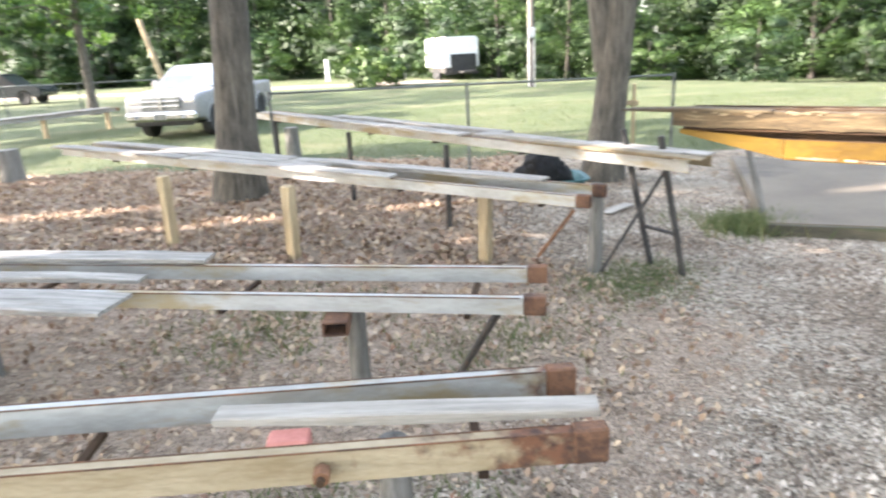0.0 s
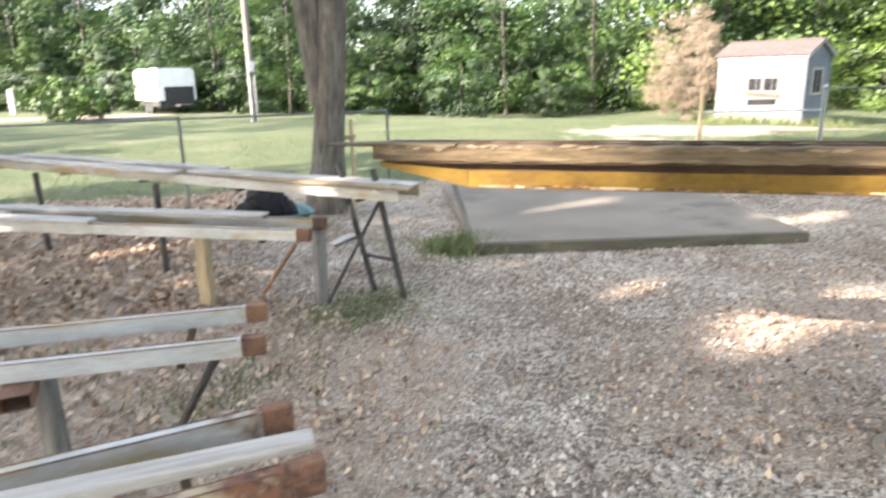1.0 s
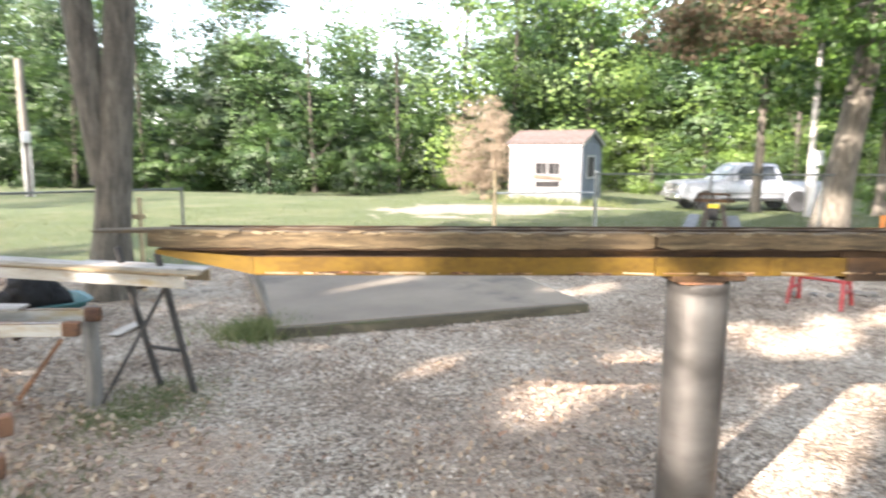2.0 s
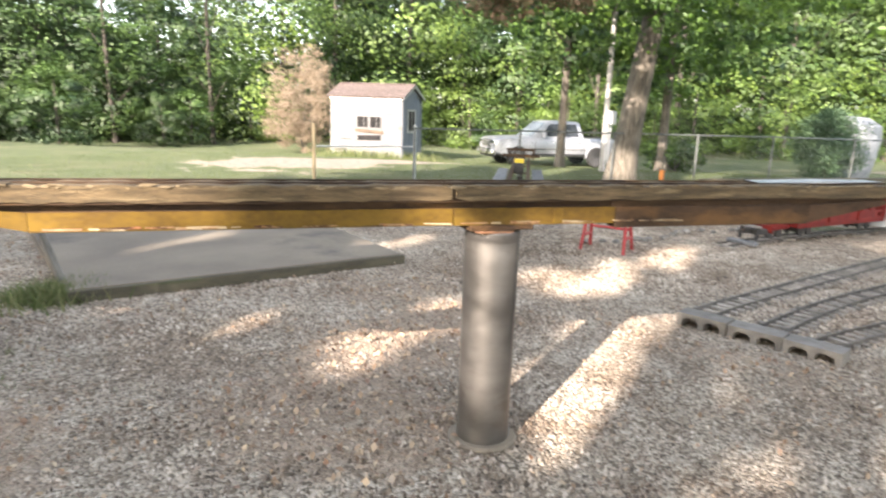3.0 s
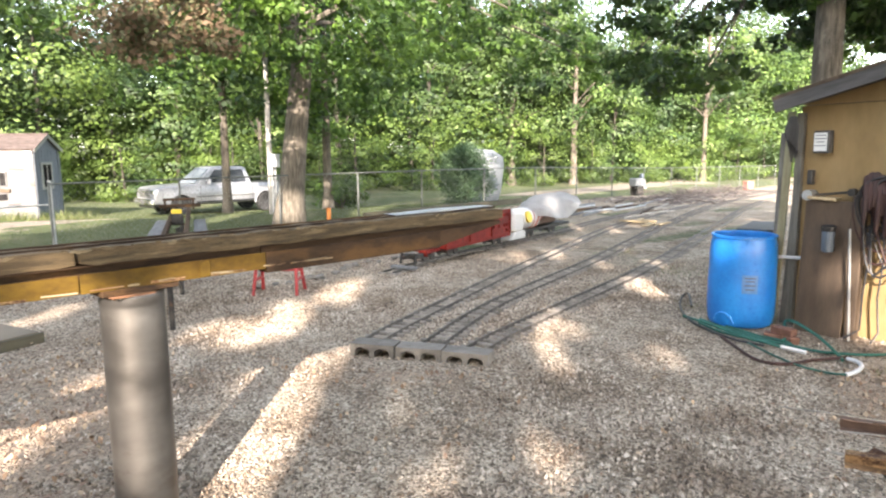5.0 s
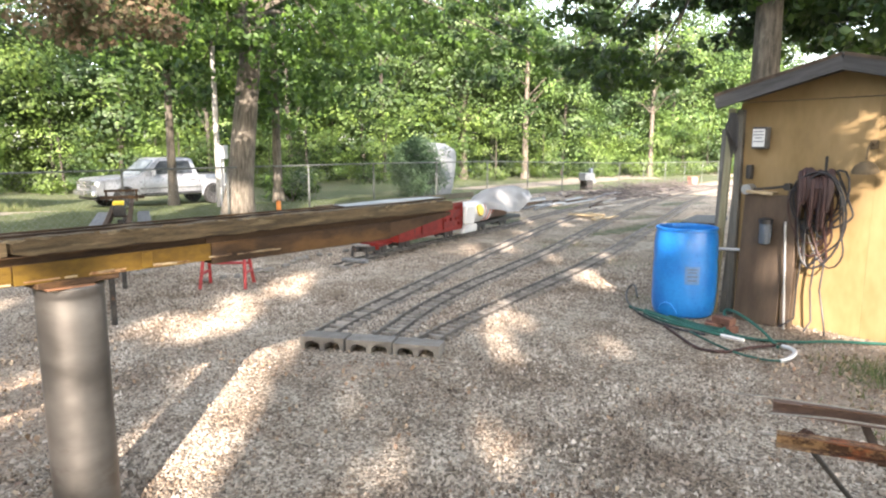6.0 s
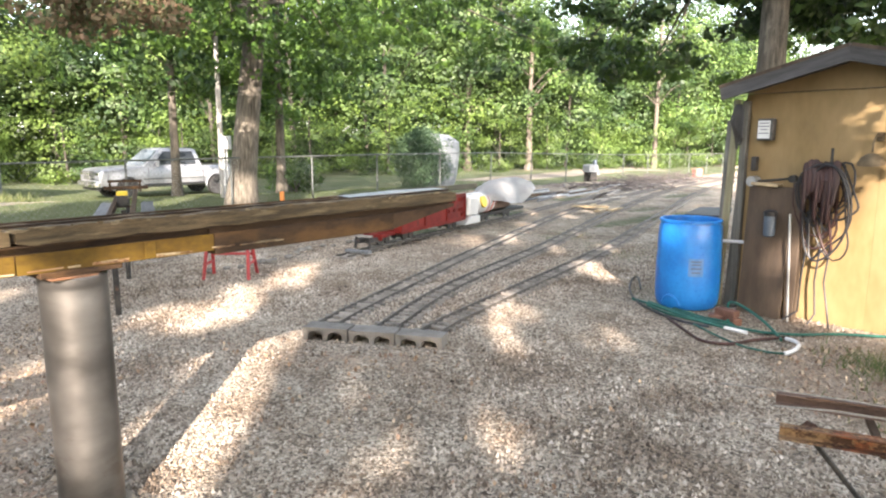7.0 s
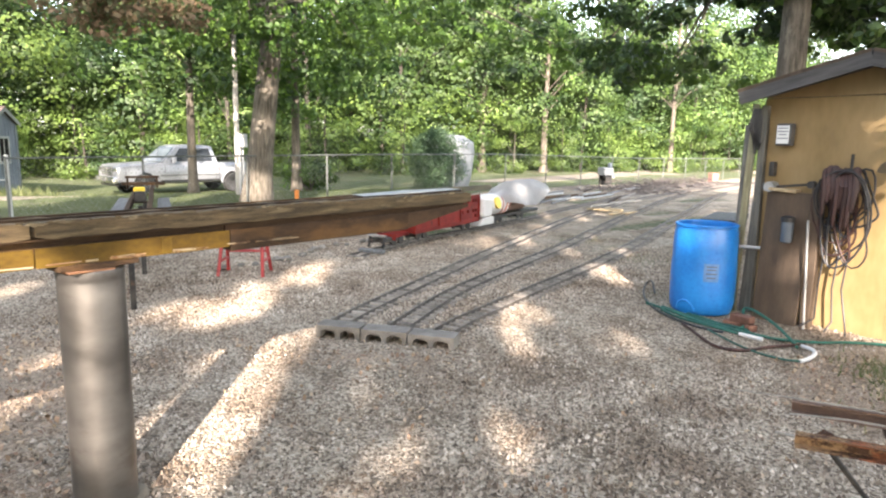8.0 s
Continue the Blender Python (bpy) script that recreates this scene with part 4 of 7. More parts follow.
hanging(shed_oak, "low_bough", [(13.2, -2.3, 3.9), (14.2, -1.7, 3.6), (15.0, -2.4, 3.4), (15.6, -3.1, 3.1), (14.0, -3.2, 3.5), (16.0, -2.2, 3.7), (13.0, -1.4, 4.5), (12.2, -4.9, 4.0), (11.2, -5.8, 4.0), (10.4, -5.2, 4.3), (12.8, -6.0, 3.8), (11.8, -3.3, 4.6), (11.0, -6.0, 3.6), (12.0, -6.6, 3.7), (10.6, -5.4, 3.9), (12.6, -7.4, 3.6), (11.5, -5.0, 3.9), (13.5, -6.5, 3.5), (13.0, -5.6, 4.0), (13.1, -4.4, 4.3), (13.4, -5.0, 4.6), (13.0, -4.9, 3.9), (12.9, -5.4, 4.3), (13.3, -4.0, 4.8), (10.2, -6.3, 3.9), (11.0, -7.4, 3.7), (14.0, -7.6, 3.9), (12.2, -5.8, 4.4), (14.4, -5.8, 4.3), (14.3, -6.2, 4.5), (14.5, -5.5, 4.1), (14.6, -5.3, 4.7), (14.1, -6.6, 4.2)], 0.8, 60, 0.15, LEAF, 33)
tree("dark slim oak across the lawn", -13.3, 23.5, 8, 0.17, (3.4, 3.4, 2.6, 9, 0, 0), 20, clumps=120, per=60, leaf_size=0.2)
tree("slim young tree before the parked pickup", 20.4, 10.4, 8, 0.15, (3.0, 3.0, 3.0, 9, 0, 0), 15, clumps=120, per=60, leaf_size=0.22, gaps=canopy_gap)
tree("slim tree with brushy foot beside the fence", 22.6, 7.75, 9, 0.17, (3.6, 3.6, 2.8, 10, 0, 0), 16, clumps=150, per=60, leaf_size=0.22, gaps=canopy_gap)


tree("pale-barked tree standing before the woods", 47.5, -1.2, 9.6, 0.25, (3.2, 3.2, 4.0, 11.5, 0, 0), 17, PALE_BARK, LEAF_FAR, 0.28, clumps=34, per=80, clump=0.9, limbs=14)
tree("second pale-barked tree before the woods, dying back", 46.0, 3.0, 8.8, 0.25, (2.8, 2.8, 3.6, 10.5, 0, 0), 18, PALE_BARK, LEAF_FAR, 0.28, clumps=26, per=70, clump=0.8, limbs=16)
tree("half-dead tree with bare pale branches", 51.5, -10.6, 11, 0.19, (3.4, 3.4, 5.0, 12, 0, 0), 19, PALE_BARK, LEAF_FAR, 0.3, clumps=24, per=40, clump=0.8, limbs=16)


def woods():
    """The wall of trees round the field: a few grown kinds, set out in three uneven rows."""
    kinds = []
    for k, (h, rx, z0, low) in enumerate(((15, 3.4, 1.8, 0.3), (18, 3.8, 4.0, 0.35), (13, 3.0, 0.6, 0.25), (17, 3.2, 3.0, 0.4), (9, 3.0, 0.1, 0.3), (5.5, 3.0, -0.3, 0.3), (6.0, 3.2, -0.3, 0.3))):
        rng = np.random.default_rng(40 + k)
        th = thing("woodland_tree", "dense green woodland tree at the field edge", "tree", pose(0, 0, -50), "woods round the field")
        p, c, out = crown_points(rng, 44 if k < 5 else 30, 200 if k < 5 else 125, rx, rx, z0, h, 1.55 if k < 5 else 1.05, 0.55, low)
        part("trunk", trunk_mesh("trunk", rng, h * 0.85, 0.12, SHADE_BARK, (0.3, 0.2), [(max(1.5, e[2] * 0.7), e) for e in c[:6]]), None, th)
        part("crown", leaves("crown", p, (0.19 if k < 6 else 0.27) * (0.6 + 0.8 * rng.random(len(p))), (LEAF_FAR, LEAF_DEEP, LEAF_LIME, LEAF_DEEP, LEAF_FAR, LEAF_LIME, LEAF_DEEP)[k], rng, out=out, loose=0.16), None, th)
        kinds.append(th)
    line = [(-40, 51, 0.95), (-22, 54, 0.95), (-6, 49, 0.86), (4, 38, 0.68), (11, 31, 0.62), (18, 30, 0.70), (26, 29, 0.9), (34, 22, 1.1), (42, 10, 1.12), (50, -3, 1.1), (58, -14, 1.1), (64, -22, 1.15), (68, -31, 1.2)]
    rng = random.Random(7)
    used = set()
    for step, back, only, grow in ((3.4, 5.5, (6,), 1.45), (7.0, 13.0, (6,), 2.3), (3.8, -1.8, (5,), 0.62), (4.8, 0, (0, 2, 4, 3), 1.0), (3.8, 2.2, (5,), 0.9), (5.0, 4.5, (4, 2, 0), 1.0), (5.6, 10, (1, 3, 2, 2), 1.12), (2.2, 7.5, (3,), 1.0)):
        for (ax, ay, sa), (bx, by, sb) in zip(line, line[1:]):
            ln = math.hypot(bx - ax, by - ay)
            ox, oy = -(by - ay) / ln, (bx - ax) / ln
            for i in range(max(1, round(ln / step))):
                f = (i + rng.random() * 0.7) / max(1, round(ln / step))
                x = ax + (bx - ax) * f + ox * (back + rng.uniform(-1.5, 1.5))
                y = ay + (by - ay) * f + oy * (back + rng.uniform(-1.5, 1.5))
                k = only[rng.randrange(len(only))]
                if only == (3,) and x > -5:      # closer ranks on the shady side alone
                    continue
                if x < 22 and y > 20:      # the shadier, duller side: its shade is put in by deeper green kinds
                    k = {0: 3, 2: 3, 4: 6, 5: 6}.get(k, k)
                s = rng.uniform(0.8, 1.2) * (sa + (sb - sa) * f) * grow
                m = pose(x, y, float(ground_z(x, y)) - 0.1, 0, 0, rng.uniform(0, 360))
                if k in used:
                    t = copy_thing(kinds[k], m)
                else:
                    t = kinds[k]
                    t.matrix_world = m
                    used.add(k)
                w = s * (1.4 if s < 0.8 and k < 5 else 1.1)
                w = min(w, 1.7)
                t.scale = (w, w, s * rng.uniform(0.9, 1.15))


woods()


def shade_trees():
    """Unseen oaks added on the sunny side of the yard, so that their crowns throw the dappled shade."""
    spots = ((-15, -9), (-17, -4.5), (-14, -1.5), (-18, 1.5), (-15, 4.5), (-12, -7.4), (-20, -8), (-21, -1), (-16, 6.5), (-22, 3.0), (-23, -5))
    for k, (x, y) in enumerate(spots):
        tree("unseen broad oak added to shade the yard", x, y, 11, 0.2, (4.0, 4.0, 2.4, 18.0, 0, 0), 70 + k, clumps=200, per=62, leaf_size=0.34, limbs=4, group="shade oaks", gaps=canopy_gap)

    # smaller unseen oaks, added so that their shadows fall on the left lawn
    for k, (x, y) in enumerate(((-29, 11), (-27, 16.5), (-30, 21), (-28, 26))):
        tree("unseen broad oak added to shade the lawn", x, y, 8, 0.2, (3.6, 3.6, 1.6, 10.5, 0, 0), 110 + k, clumps=110, per=60, leaf_size=0.34, limbs=4, group="shade oaks", gaps=canopy_gap)
    # one more unseen oak, added as a shade caster by the shed
    yard_oak = tree("unseen broad oak added over the yard beside the yellow shed", -1.2, -7.2, 12, 0.3, (6.0, 5.2, 4.6, 13, 2.0, 1.0), 95, clumps=230, per=70, leaf_size=0.26, limbs=9, group="shade oaks", gaps=canopy_gap)

    # unseen bough, added so that its leaves dapple the light on the yellow wall
    hanging(yard_oak, "low_bough", [(3.42, -3.72, 3.62), (3.20, -3.95, 3.75), (2.95, -4.20, 3.60), (3.25, -3.92, 3.22), (2.70, -4.45, 3.30), (3.40, -3.70, 3.05)], 0.26, 20, 0.085, LEAF, 34)


shade_trees()

# ---------------------------------------------------------------- vehicles
def wheel(parent, x, y, r, w):
    hub = part("wheel", lathe([(0.05, -w * 0.42), (r * 0.30, -w * 0.45), (r * 0.34, -w * 0.36), (r * 0.60, -w * 0.40), (r * 0.64, -w * 0.46), (r * 0.64, w * 0.4), (0.05, w * 0.4)], 20), CHROME, parent, "bright wheel rim", m=pose(x, y, r, 90 if y > 0 else -90))
    part("tyre", lathe([(r * 0.64, -w * 0.46), (r * 0.70, -w * 0.5), (r * 0.95, -w * 0.5), (r, -w * 0.36), (r, w * 0.36), (r * 0.95, w * 0.5), (r * 0.64, w * 0.46)], 28), RUBBER, hub, "black tyre")


def arch_outline(length, z0, z1, front, rear, r, hood):
    """The side of a car body with round wheel openings; x from 0 at the nose."""
    pts = [(0.06, z0 + 0.08), (0.0, z0 + 0.2), (0.0, z1 - 0.30), (0.05, z1 - 0.13), (0.16, z1 - 0.05), (0.45, z1 - 0.01), (hood, z1 + 0.05), (hood + 0.25, z1 + 0.03), (length - 0.05, z1 + 0.03), (length, z1 - 0.05), (length, z0 + 0.1)]
    for cx in (rear, front):
        pts += [(cx + r * math.cos(a), max(z0, 0.38 + r * math.sin(a))) for a in [math.pi * k / 10 for k in range(11)]]
    return pts


def shell(outline, half, rings):
    """An outline in x and z drawn across y, drawn in a little towards both sides so that its edges are round."""
    bm = bmesh.new()
    cx = sum(x for x, _ in outline) / len(outline)
    cz = sum(z for _, z in outline) / len(outline)
    rows = []
    for y, inset in [(-half + a, b) for a, b in rings] + [(half - a, b) for a, b in rings[::-1]]:
        rows.append([bm.verts.new((x - inset * (1 if x > cx else -1) * min(1, abs(x - cx)), y, z - inset * max(-1, min(1, (z - cz) * 3)))) for x, z in outline])
    n = len(outline)
    bm.faces.new(rows[0]); bm.faces.new(rows[-1][::-1])
    for a, b in zip(rows, rows[1:]):
        for k in range(n):
            bm.faces.new((a[k], a[(k + 1) % n], b[(k + 1) % n], b[k]))
    return bm


def pickup(label, m, paint, crew=True, tall=1.92):
    """A full-size pickup; nose at x = 0, along +x, right side at -y."""
    th = thing("pickup_truck", label, "pickup truck", m)
    L, W, belt = 5.9, 1.98, 1.19
    fw, rw, r = 1.0, 4.68, 0.40
    part("body", shell(arch_outline(L, 0.44, belt, fw, rw, r + 0.09, 1.55), W / 2, ((0, 0.07), (0.03, 0.025), (0.09, 0.0))), paint, th)
    part("chassis", box((5.3, 1.5, 0.25), (2.9, 0, 0.54)), BLACK_PLASTIC, th)
    for x in (fw, rw):
        part("wheel_well", box((1.0, 1.72, 0.55), (x, 0, 0.62), bevel=0.1), BLACK_PLASTIC, th, "dark wheel well")
    c0, c1 = 1.62, (4.02 if crew else 3.2)
    prof = [(c0, belt), (c0 + 0.38, belt + 0.33), (c0 + 0.74, tall - 0.06), (c0 + 0.95, tall - 0.005), (c0 + 1.5, tall), (c1 - 0.30, tall - 0.02), (c1 - 0.16, tall - 0.08), (c1, belt)]
    bm = bmesh.new()
    rows = []
    for f, low in ((-1.0, 0.0), (-0.93, 0.0), (0.0, -0.015), (0.93, 0.0), (1.0, 0.0)):
        row = []
        for x, z in prof:
            up = (z - belt) / (tall - belt)
            y = f * (W / 2 - 0.04 - 0.19 * up ** 1.3)
            row.append(bm.verts.new((x, y, z - (0.05 * up if abs(f) == 1.0 else low))))
        rows.append(row)
    n = len(prof)
    bm.faces.new(rows[0]); bm.faces.new(rows[-1][::-1])
    for a, b in zip(rows, rows[1:]):
        for k in range(n):
            bm.faces.new((a[k], a[(k + 1) % n], b[(k + 1) % n], b[k]))
    part("cab", bm, paint, th)

    def quad(name, pts, material=GLASS_DARK, thick=0.02, lab=""):
        q = bmesh.new()
        v = [q.verts.new(p) for p in pts]
        f = q.faces.new(v)
        n = (Vector(pts[1]) - Vector(pts[0])).cross(Vector(pts[2]) - Vector(pts[0])).normalized()
        e = bmesh.ops.extrude_face_region(q, geom=[f])["geom"]
        bmesh.ops.translate(q, verts=[g for g in e if isinstance(g, bmesh.types.BMVert)], vec=n * thick)
        return part(name, q, material, th, lab)

    def flank(x, z, s, off=0.012):
        up = (z - belt) / (tall - belt)
        return (x, s * (W / 2 - 0.04 - 0.19 * up ** 1.3 + off), z)

    ws = [(c0 + 0.05, belt + 0.06, 0.80), (c0 + 0.39, belt + 0.345, 0.74), (c0 + 0.70, tall - 0.09, 0.66)]
    for (xa, za, ya), (xb, zb, yb) in zip(ws, ws[1:]):
        quad("windscreen", [(xa, ya, za), (xa, -ya, za), (xb, -yb, zb), (xb, yb, zb)], material=GLASS_SKY, lab="sloping windscreen coloured with reflected sky")
    for s in (-1, 1):
        lo, hi = belt + 0.09, tall - 0.13
        spans = ((c0 + 0.42, c0 + 0.86, c0 + 1.30, c0 + 1.28), (c0 + 1.38, c0 + 1.38, c1 - 0.24, c1 - 0.34)) if crew else ((c0 + 0.42, c0 + 0.86, c1 - 0.20, c1 - 0.28),)
        for x0, x1, x2, x3 in spans:
            pts = [flank(x0, lo, s), flank(x2, lo, s), flank(x3, hi, s), flank(x1, hi, s)]
            quad("side_window", pts if s < 0 else pts[::-1], thick=0.008, lab="dark side window")
        for x in ((c0 + 0.18, c0 + 1.34, c1 - 0.10) if crew else (c0 + 0.18, c1 - 0.10)):
            part("door_gap", box((0.012, 0.012, 0.66), (x, s * (W / 2 - 0.002), 0.85)), BLACK_PLASTIC, th)
        part("bed_gap", box((0.02, 0.012, 0.72), (c1 + 0.03, s * (W / 2 - 0.002), 0.84)), BLACK_PLASTIC, th)
        for x in ((c0 + 1.12, c1 - 0.26) if crew else (c1 - 0.30,)):
            part("door_handle", box((0.18, 0.03, 0.04), (x, s * (W / 2 + 0.012), 1.03), bevel=0.008), CHROME, th)
        part("mirror", box((0.13, 0.22, 0.24), (c0 + 0.50, s * (W / 2 + 0.12), belt + 0.14), bevel=0.04), paint, th)
        part("headlight", box((0.20, 0.34, 0.16), (0.09, s * 0.74, 0.97), bevel=0.04), CHROME, th, "clear headlight")
        part("fog_lamp", rod((-0.15, s * 0.62, 0.60), (-0.12, s * 0.62, 0.60), 0.05, seg=12), GLASS_SKY, th)
        part("tail_light", box((0.05, 0.14, 0.38), (L - 0.01, s * 0.86, 0.98), bevel=0.01), RED, th, "red tail light")
        part("side_trim", box((2.5, 0.03, 0.09), (2.86, s * (W / 2 - 0.01), 0.52), bevel=0.012), BLACK_PLASTIC, th, "dark step bar under the doors")
        part("side_moulding", box((2.5, 0.016, 0.05), (2.86, s * (W / 2 + 0.003), 0.74), bevel=0.006), FENCE, th)
        for cx in (fw, rw):
            arc = [(cx + (r + 0.11) * math.cos(a), s * (W / 2 - 0.005), 0.38 + (r + 0.11) * math.sin(a)) for a in [math.pi * k / 12 for k in range(13)]]
            part("wheel_arch", tube(arc, 0.035, 6), paint, th)
    part("grille", box((0.06, 1.06, 0.34), (-0.005, 0, 0.92), bevel=0.02), FENCE, th, "grey grille")
    for k in range(2):
        part("grille_bar", box((0.03, 1.0, 0.035), (-0.04, 0, 0.86 + 0.12 * k), bevel=0.008), CHROME, th)
    part("grille_bar", box((0.03, 0.06, 0.32), (-0.04, 0, 0.92), bevel=0.008), CHROME, th)
    part("front_bumper", box((0.24, 1.92, 0.24), (-0.03, 0, 0.60), bevel=0.07), CHROME, th, "bright front bumper")
    part("air_dam", box((0.12, 1.6, 0.14), (0.06, 0, 0.43), bevel=0.03), BLACK_PLASTIC, th)
    part("number_plate", box((0.012, 0.30, 0.15), (-0.157, 0, 0.60)), FENCE, th)
    part("rear_bumper", box((0.16, 1.86, 0.18), (L + 0.04, 0, 0.58), bevel=0.04), CHROME, th)
    part("bed_floor", box((L - c1 - 0.18, 1.6, 0.01), ((L + c1) / 2, 0, belt + 0.034)), BLACK_PLASTIC, th, "dark open bed")
    part("aerial", rod((c0 - 0.1, -W / 2 + 0.12, belt), (c0 - 0.02, -W / 2 + 0.12, belt + 0.75), 0.006, seg=6), BLACK_STEEL, th)
    for x in (fw, rw):
        for s in (-1, 1):
            wheel(th, x, s * (W / 2 - 0.135), r, 0.27)
    return th


def on_ground(x, y, turn):
    return pose(x, y, float(ground_z(x, y)), 0, 0, turn)


# the silver pickup: its right-hand front wheel stands at (24.0, 14.5)
PICK = -35.9
m2 = on_ground(24.0, 14.5, PICK)
pickup("silver crew-cab pickup parked on the grass by the woods", m2 @ pose(-0.88, 0.80, 0), TRUCK_SILVER)
m1 = on_ground(-6.65, 14.55, 88.0) @ Matrix.Scale(0.86, 4)
pickup("white pickup parked on the lawn behind an oak", m1 @ pose(0, 0.0, 0), TRUCK_WHITE, crew=False, tall=1.84)


def small_car(label, m, paint):
    th = thing("car", label, "car", m)
    part("body", prism(arch_outline(4.5, 0.30, 0.92, 0.85, 3.5, 0.38, 1.3), -0.88, 0.88, bevel=0.04), paint, th)
    part("cabin", prism([(1.1, 0.90), (1.8, 1.45), (3.3, 1.48), (4.1, 0.92)], -0.74, 0.74, bevel=0.05), GLASS_DARK, th, "dark windows")
    part("roof", box((1.5, 1.3, 0.05), (2.55, 0, 1.48), bevel=0.02), paint, th)
    for x in (0.85, 3.5):
        for s in (-1, 1):
            wheel(th, x, s * 0.78, 0.32, 0.2)


small_car("dark car parked far off by the fence", pose(-20.9, 33.2, 0, 0, 0, 185), DARK_PAINT)


def trailer():
    th = thing("box_trailer", "white enclosed trailer with dark open front", "trailer", pose(-0.2, 36.8, 0, 0, 0, 18) @ Matrix.Scale(0.86, 4))
    prof = [(-1.15, 0.78), (1.15, 0.78), (1.15, 2.45), (1.0, 2.62), (-1.0, 2.62), (-1.15, 2.45)]
    part("body", prism(prof, 0, 4.4, bevel=0.04), WHITE, th)
    # a black panel gives the darkness of the open end
    part("dark_opening", box((1.7, 0.06, 1.05), (0.15, -0.02, 1.05), bevel=0.02), BLACK_PLASTIC, th, "black panel standing for its dark open end")
    part("undercarriage", box((2.0, 4.1, 0.34), (0, 2.15, 0.60), bevel=0.02), BLACK_STEEL, th, "black undercarriage")
    part("hitch", box((0.8, 1.0, 0.12), (0.2, -0.5, 0.5), bevel=0.02), BLACK_STEEL, th)
    for s in (-1, 1):
        for y in (1.9, 2.7):
            part("wheel", rod((s * 0.95 - 0.1, y, 0.33), (s * 0.95 + 0.1, y, 0.33), 0.33, seg=20), RUBBER, th)
    part("bumper", box((2.2, 0.1, 0.14), (0, -0.03, 0.42)), BLACK_STEEL, th)


trailer()

# ---------------------------------------------------------------- sheds
def framed_window(parent, x, z, w, h, y=0.0):
    win = part("window", box((w, 0.03, h), (x, y, z)), DARK_ROOM, parent, "dark window pane")
    part("glazing_bar", box((0.03, 0.04, h), (x + w * 0.1, y - 0.012, z)), GREY_FASCIA, win)
    for dx, dz, sw, sh in ((0, h / 2 + 0.02, w + 0.08, 0.04), (0, -h / 2 - 0.02, w + 0.08, 0.04), (-w / 2 - 0.02, 0, 0.04, h), (w / 2 + 0.02, 0, 0.04, h)):
        part("frame", box((sw, 0.05, sh), (x + dx, y - 0.012, z + dz), bevel=0.006), SIDING, win)


def grey_shed():
    """x along the front from its left, y to the back."""
    f = math.degrees(math.atan2(-0.946, 0.325))
    th = thing("garden_shed", "small white shed with brown shingle roof, siding torn", "shed", on_ground(19.15, 20.3, f))
    W, D, H, R = 3.15, 2.1, 2.42, 2.90
    part("front_wall", box((W, 0.1, H), (W / 2, 0.05, H / 2)), SIDING, th)
    part("back_wall", box((W, 0.1, H), (W / 2, D - 0.05, H / 2)), SIDING, th)
    for x, material in ((0.05, SIDING), (W - 0.05, BLUE_SIDING)):
        bm = bmesh.new()
        prof = [(0.1, 0), (D - 0.1, 0), (D - 0.1, H), (D / 2, R - 0.05), (0.1, H)]
        a = [bm.verts.new((x - 0.05, y, z)) for y, z in prof]
        b = [bm.verts.new((x + 0.05, y, z)) for y, z in prof]
        bm.faces.new(a); bm.faces.new(b[::-1])
        for k in range(5):
            bm.faces.new((a[k], b[k], b[(k + 1) % 5], a[(k + 1) % 5]))
        part("gable_wall", bm, material, th, "blue-grey gable wall" if material is BLUE_SIDING else "")
    for k in range(12):
        part("siding_board", box((W, 0.012, 0.185), (W / 2, -0.008, 0.1 + k * 0.193), (-2, 0, 0)), SIDING, th)
    slope = math.degrees(math.atan2(R - H, D / 2))
    ln = math.hypot(R - H, D / 2) + 0.15
    for s in (-1, 1):
        roof = part("roof_slope", box((W + 0.24, ln, 0.06), (0, 0, 0)), SHINGLE, th, m=pose(W / 2, D / 2 + s * (D / 4 + 0.04), (H + R) / 2 - 0.0, -s * slope))
        for k in range(6):
            part("shingle_course", box((W + 0.26, 0.24, 0.014), (0, 0, 0), bevel=0.003), SHINGLE, roof, m=pose(0, -ln / 2 + 0.13 + k * (ln - 0.2) / 5, 0.036, s * 2))
    part("ridge_cap", box((W + 0.26, 0.2, 0.03), (W / 2, D / 2, R + 0.05), bevel=0.01), SHINGLE, th)
    for s in (-1, 1):
        part("rake_board", box((0.03, ln, 0.13), (0, 0, 0), bevel=0.005), GALV, th, "pale rake board", m=pose(W + 0.115, D / 2 + s * (D / 4 + 0.04), (H + R) / 2 - 0.03, -s * slope))
    for y in (0.08, D - 0.08):
        part("corner_board", box((0.03, 0.10, H - 0.02), (W + 0.016, y, H / 2), bevel=0.004), BLUE_SIDING, th)
    for k in range(9):
        part("gable_batten", box((0.012, 0.02, H - 0.05), (W + 0.005, 0.22 + k * 0.245, H / 2)), BLUE_SIDING, th)
    for k in range(2):
        framed_window(th, 1.46 + 0.56 * k, 1.42, 0.46, 0.42, -0.02)
    part("torn_siding", box((1.25, 0.05, 0.12), (1.75, -0.05, 1.06), (0, 3, 0), bevel=0.01), BROWN_BOARD, th, "torn brown board under the windows")
    part("torn_gap", box((1.0, 0.03, 0.20), (1.75, -0.028, 0.80), (0, -2, 0)), DARK_ROOM, th, "dark gap in siding")
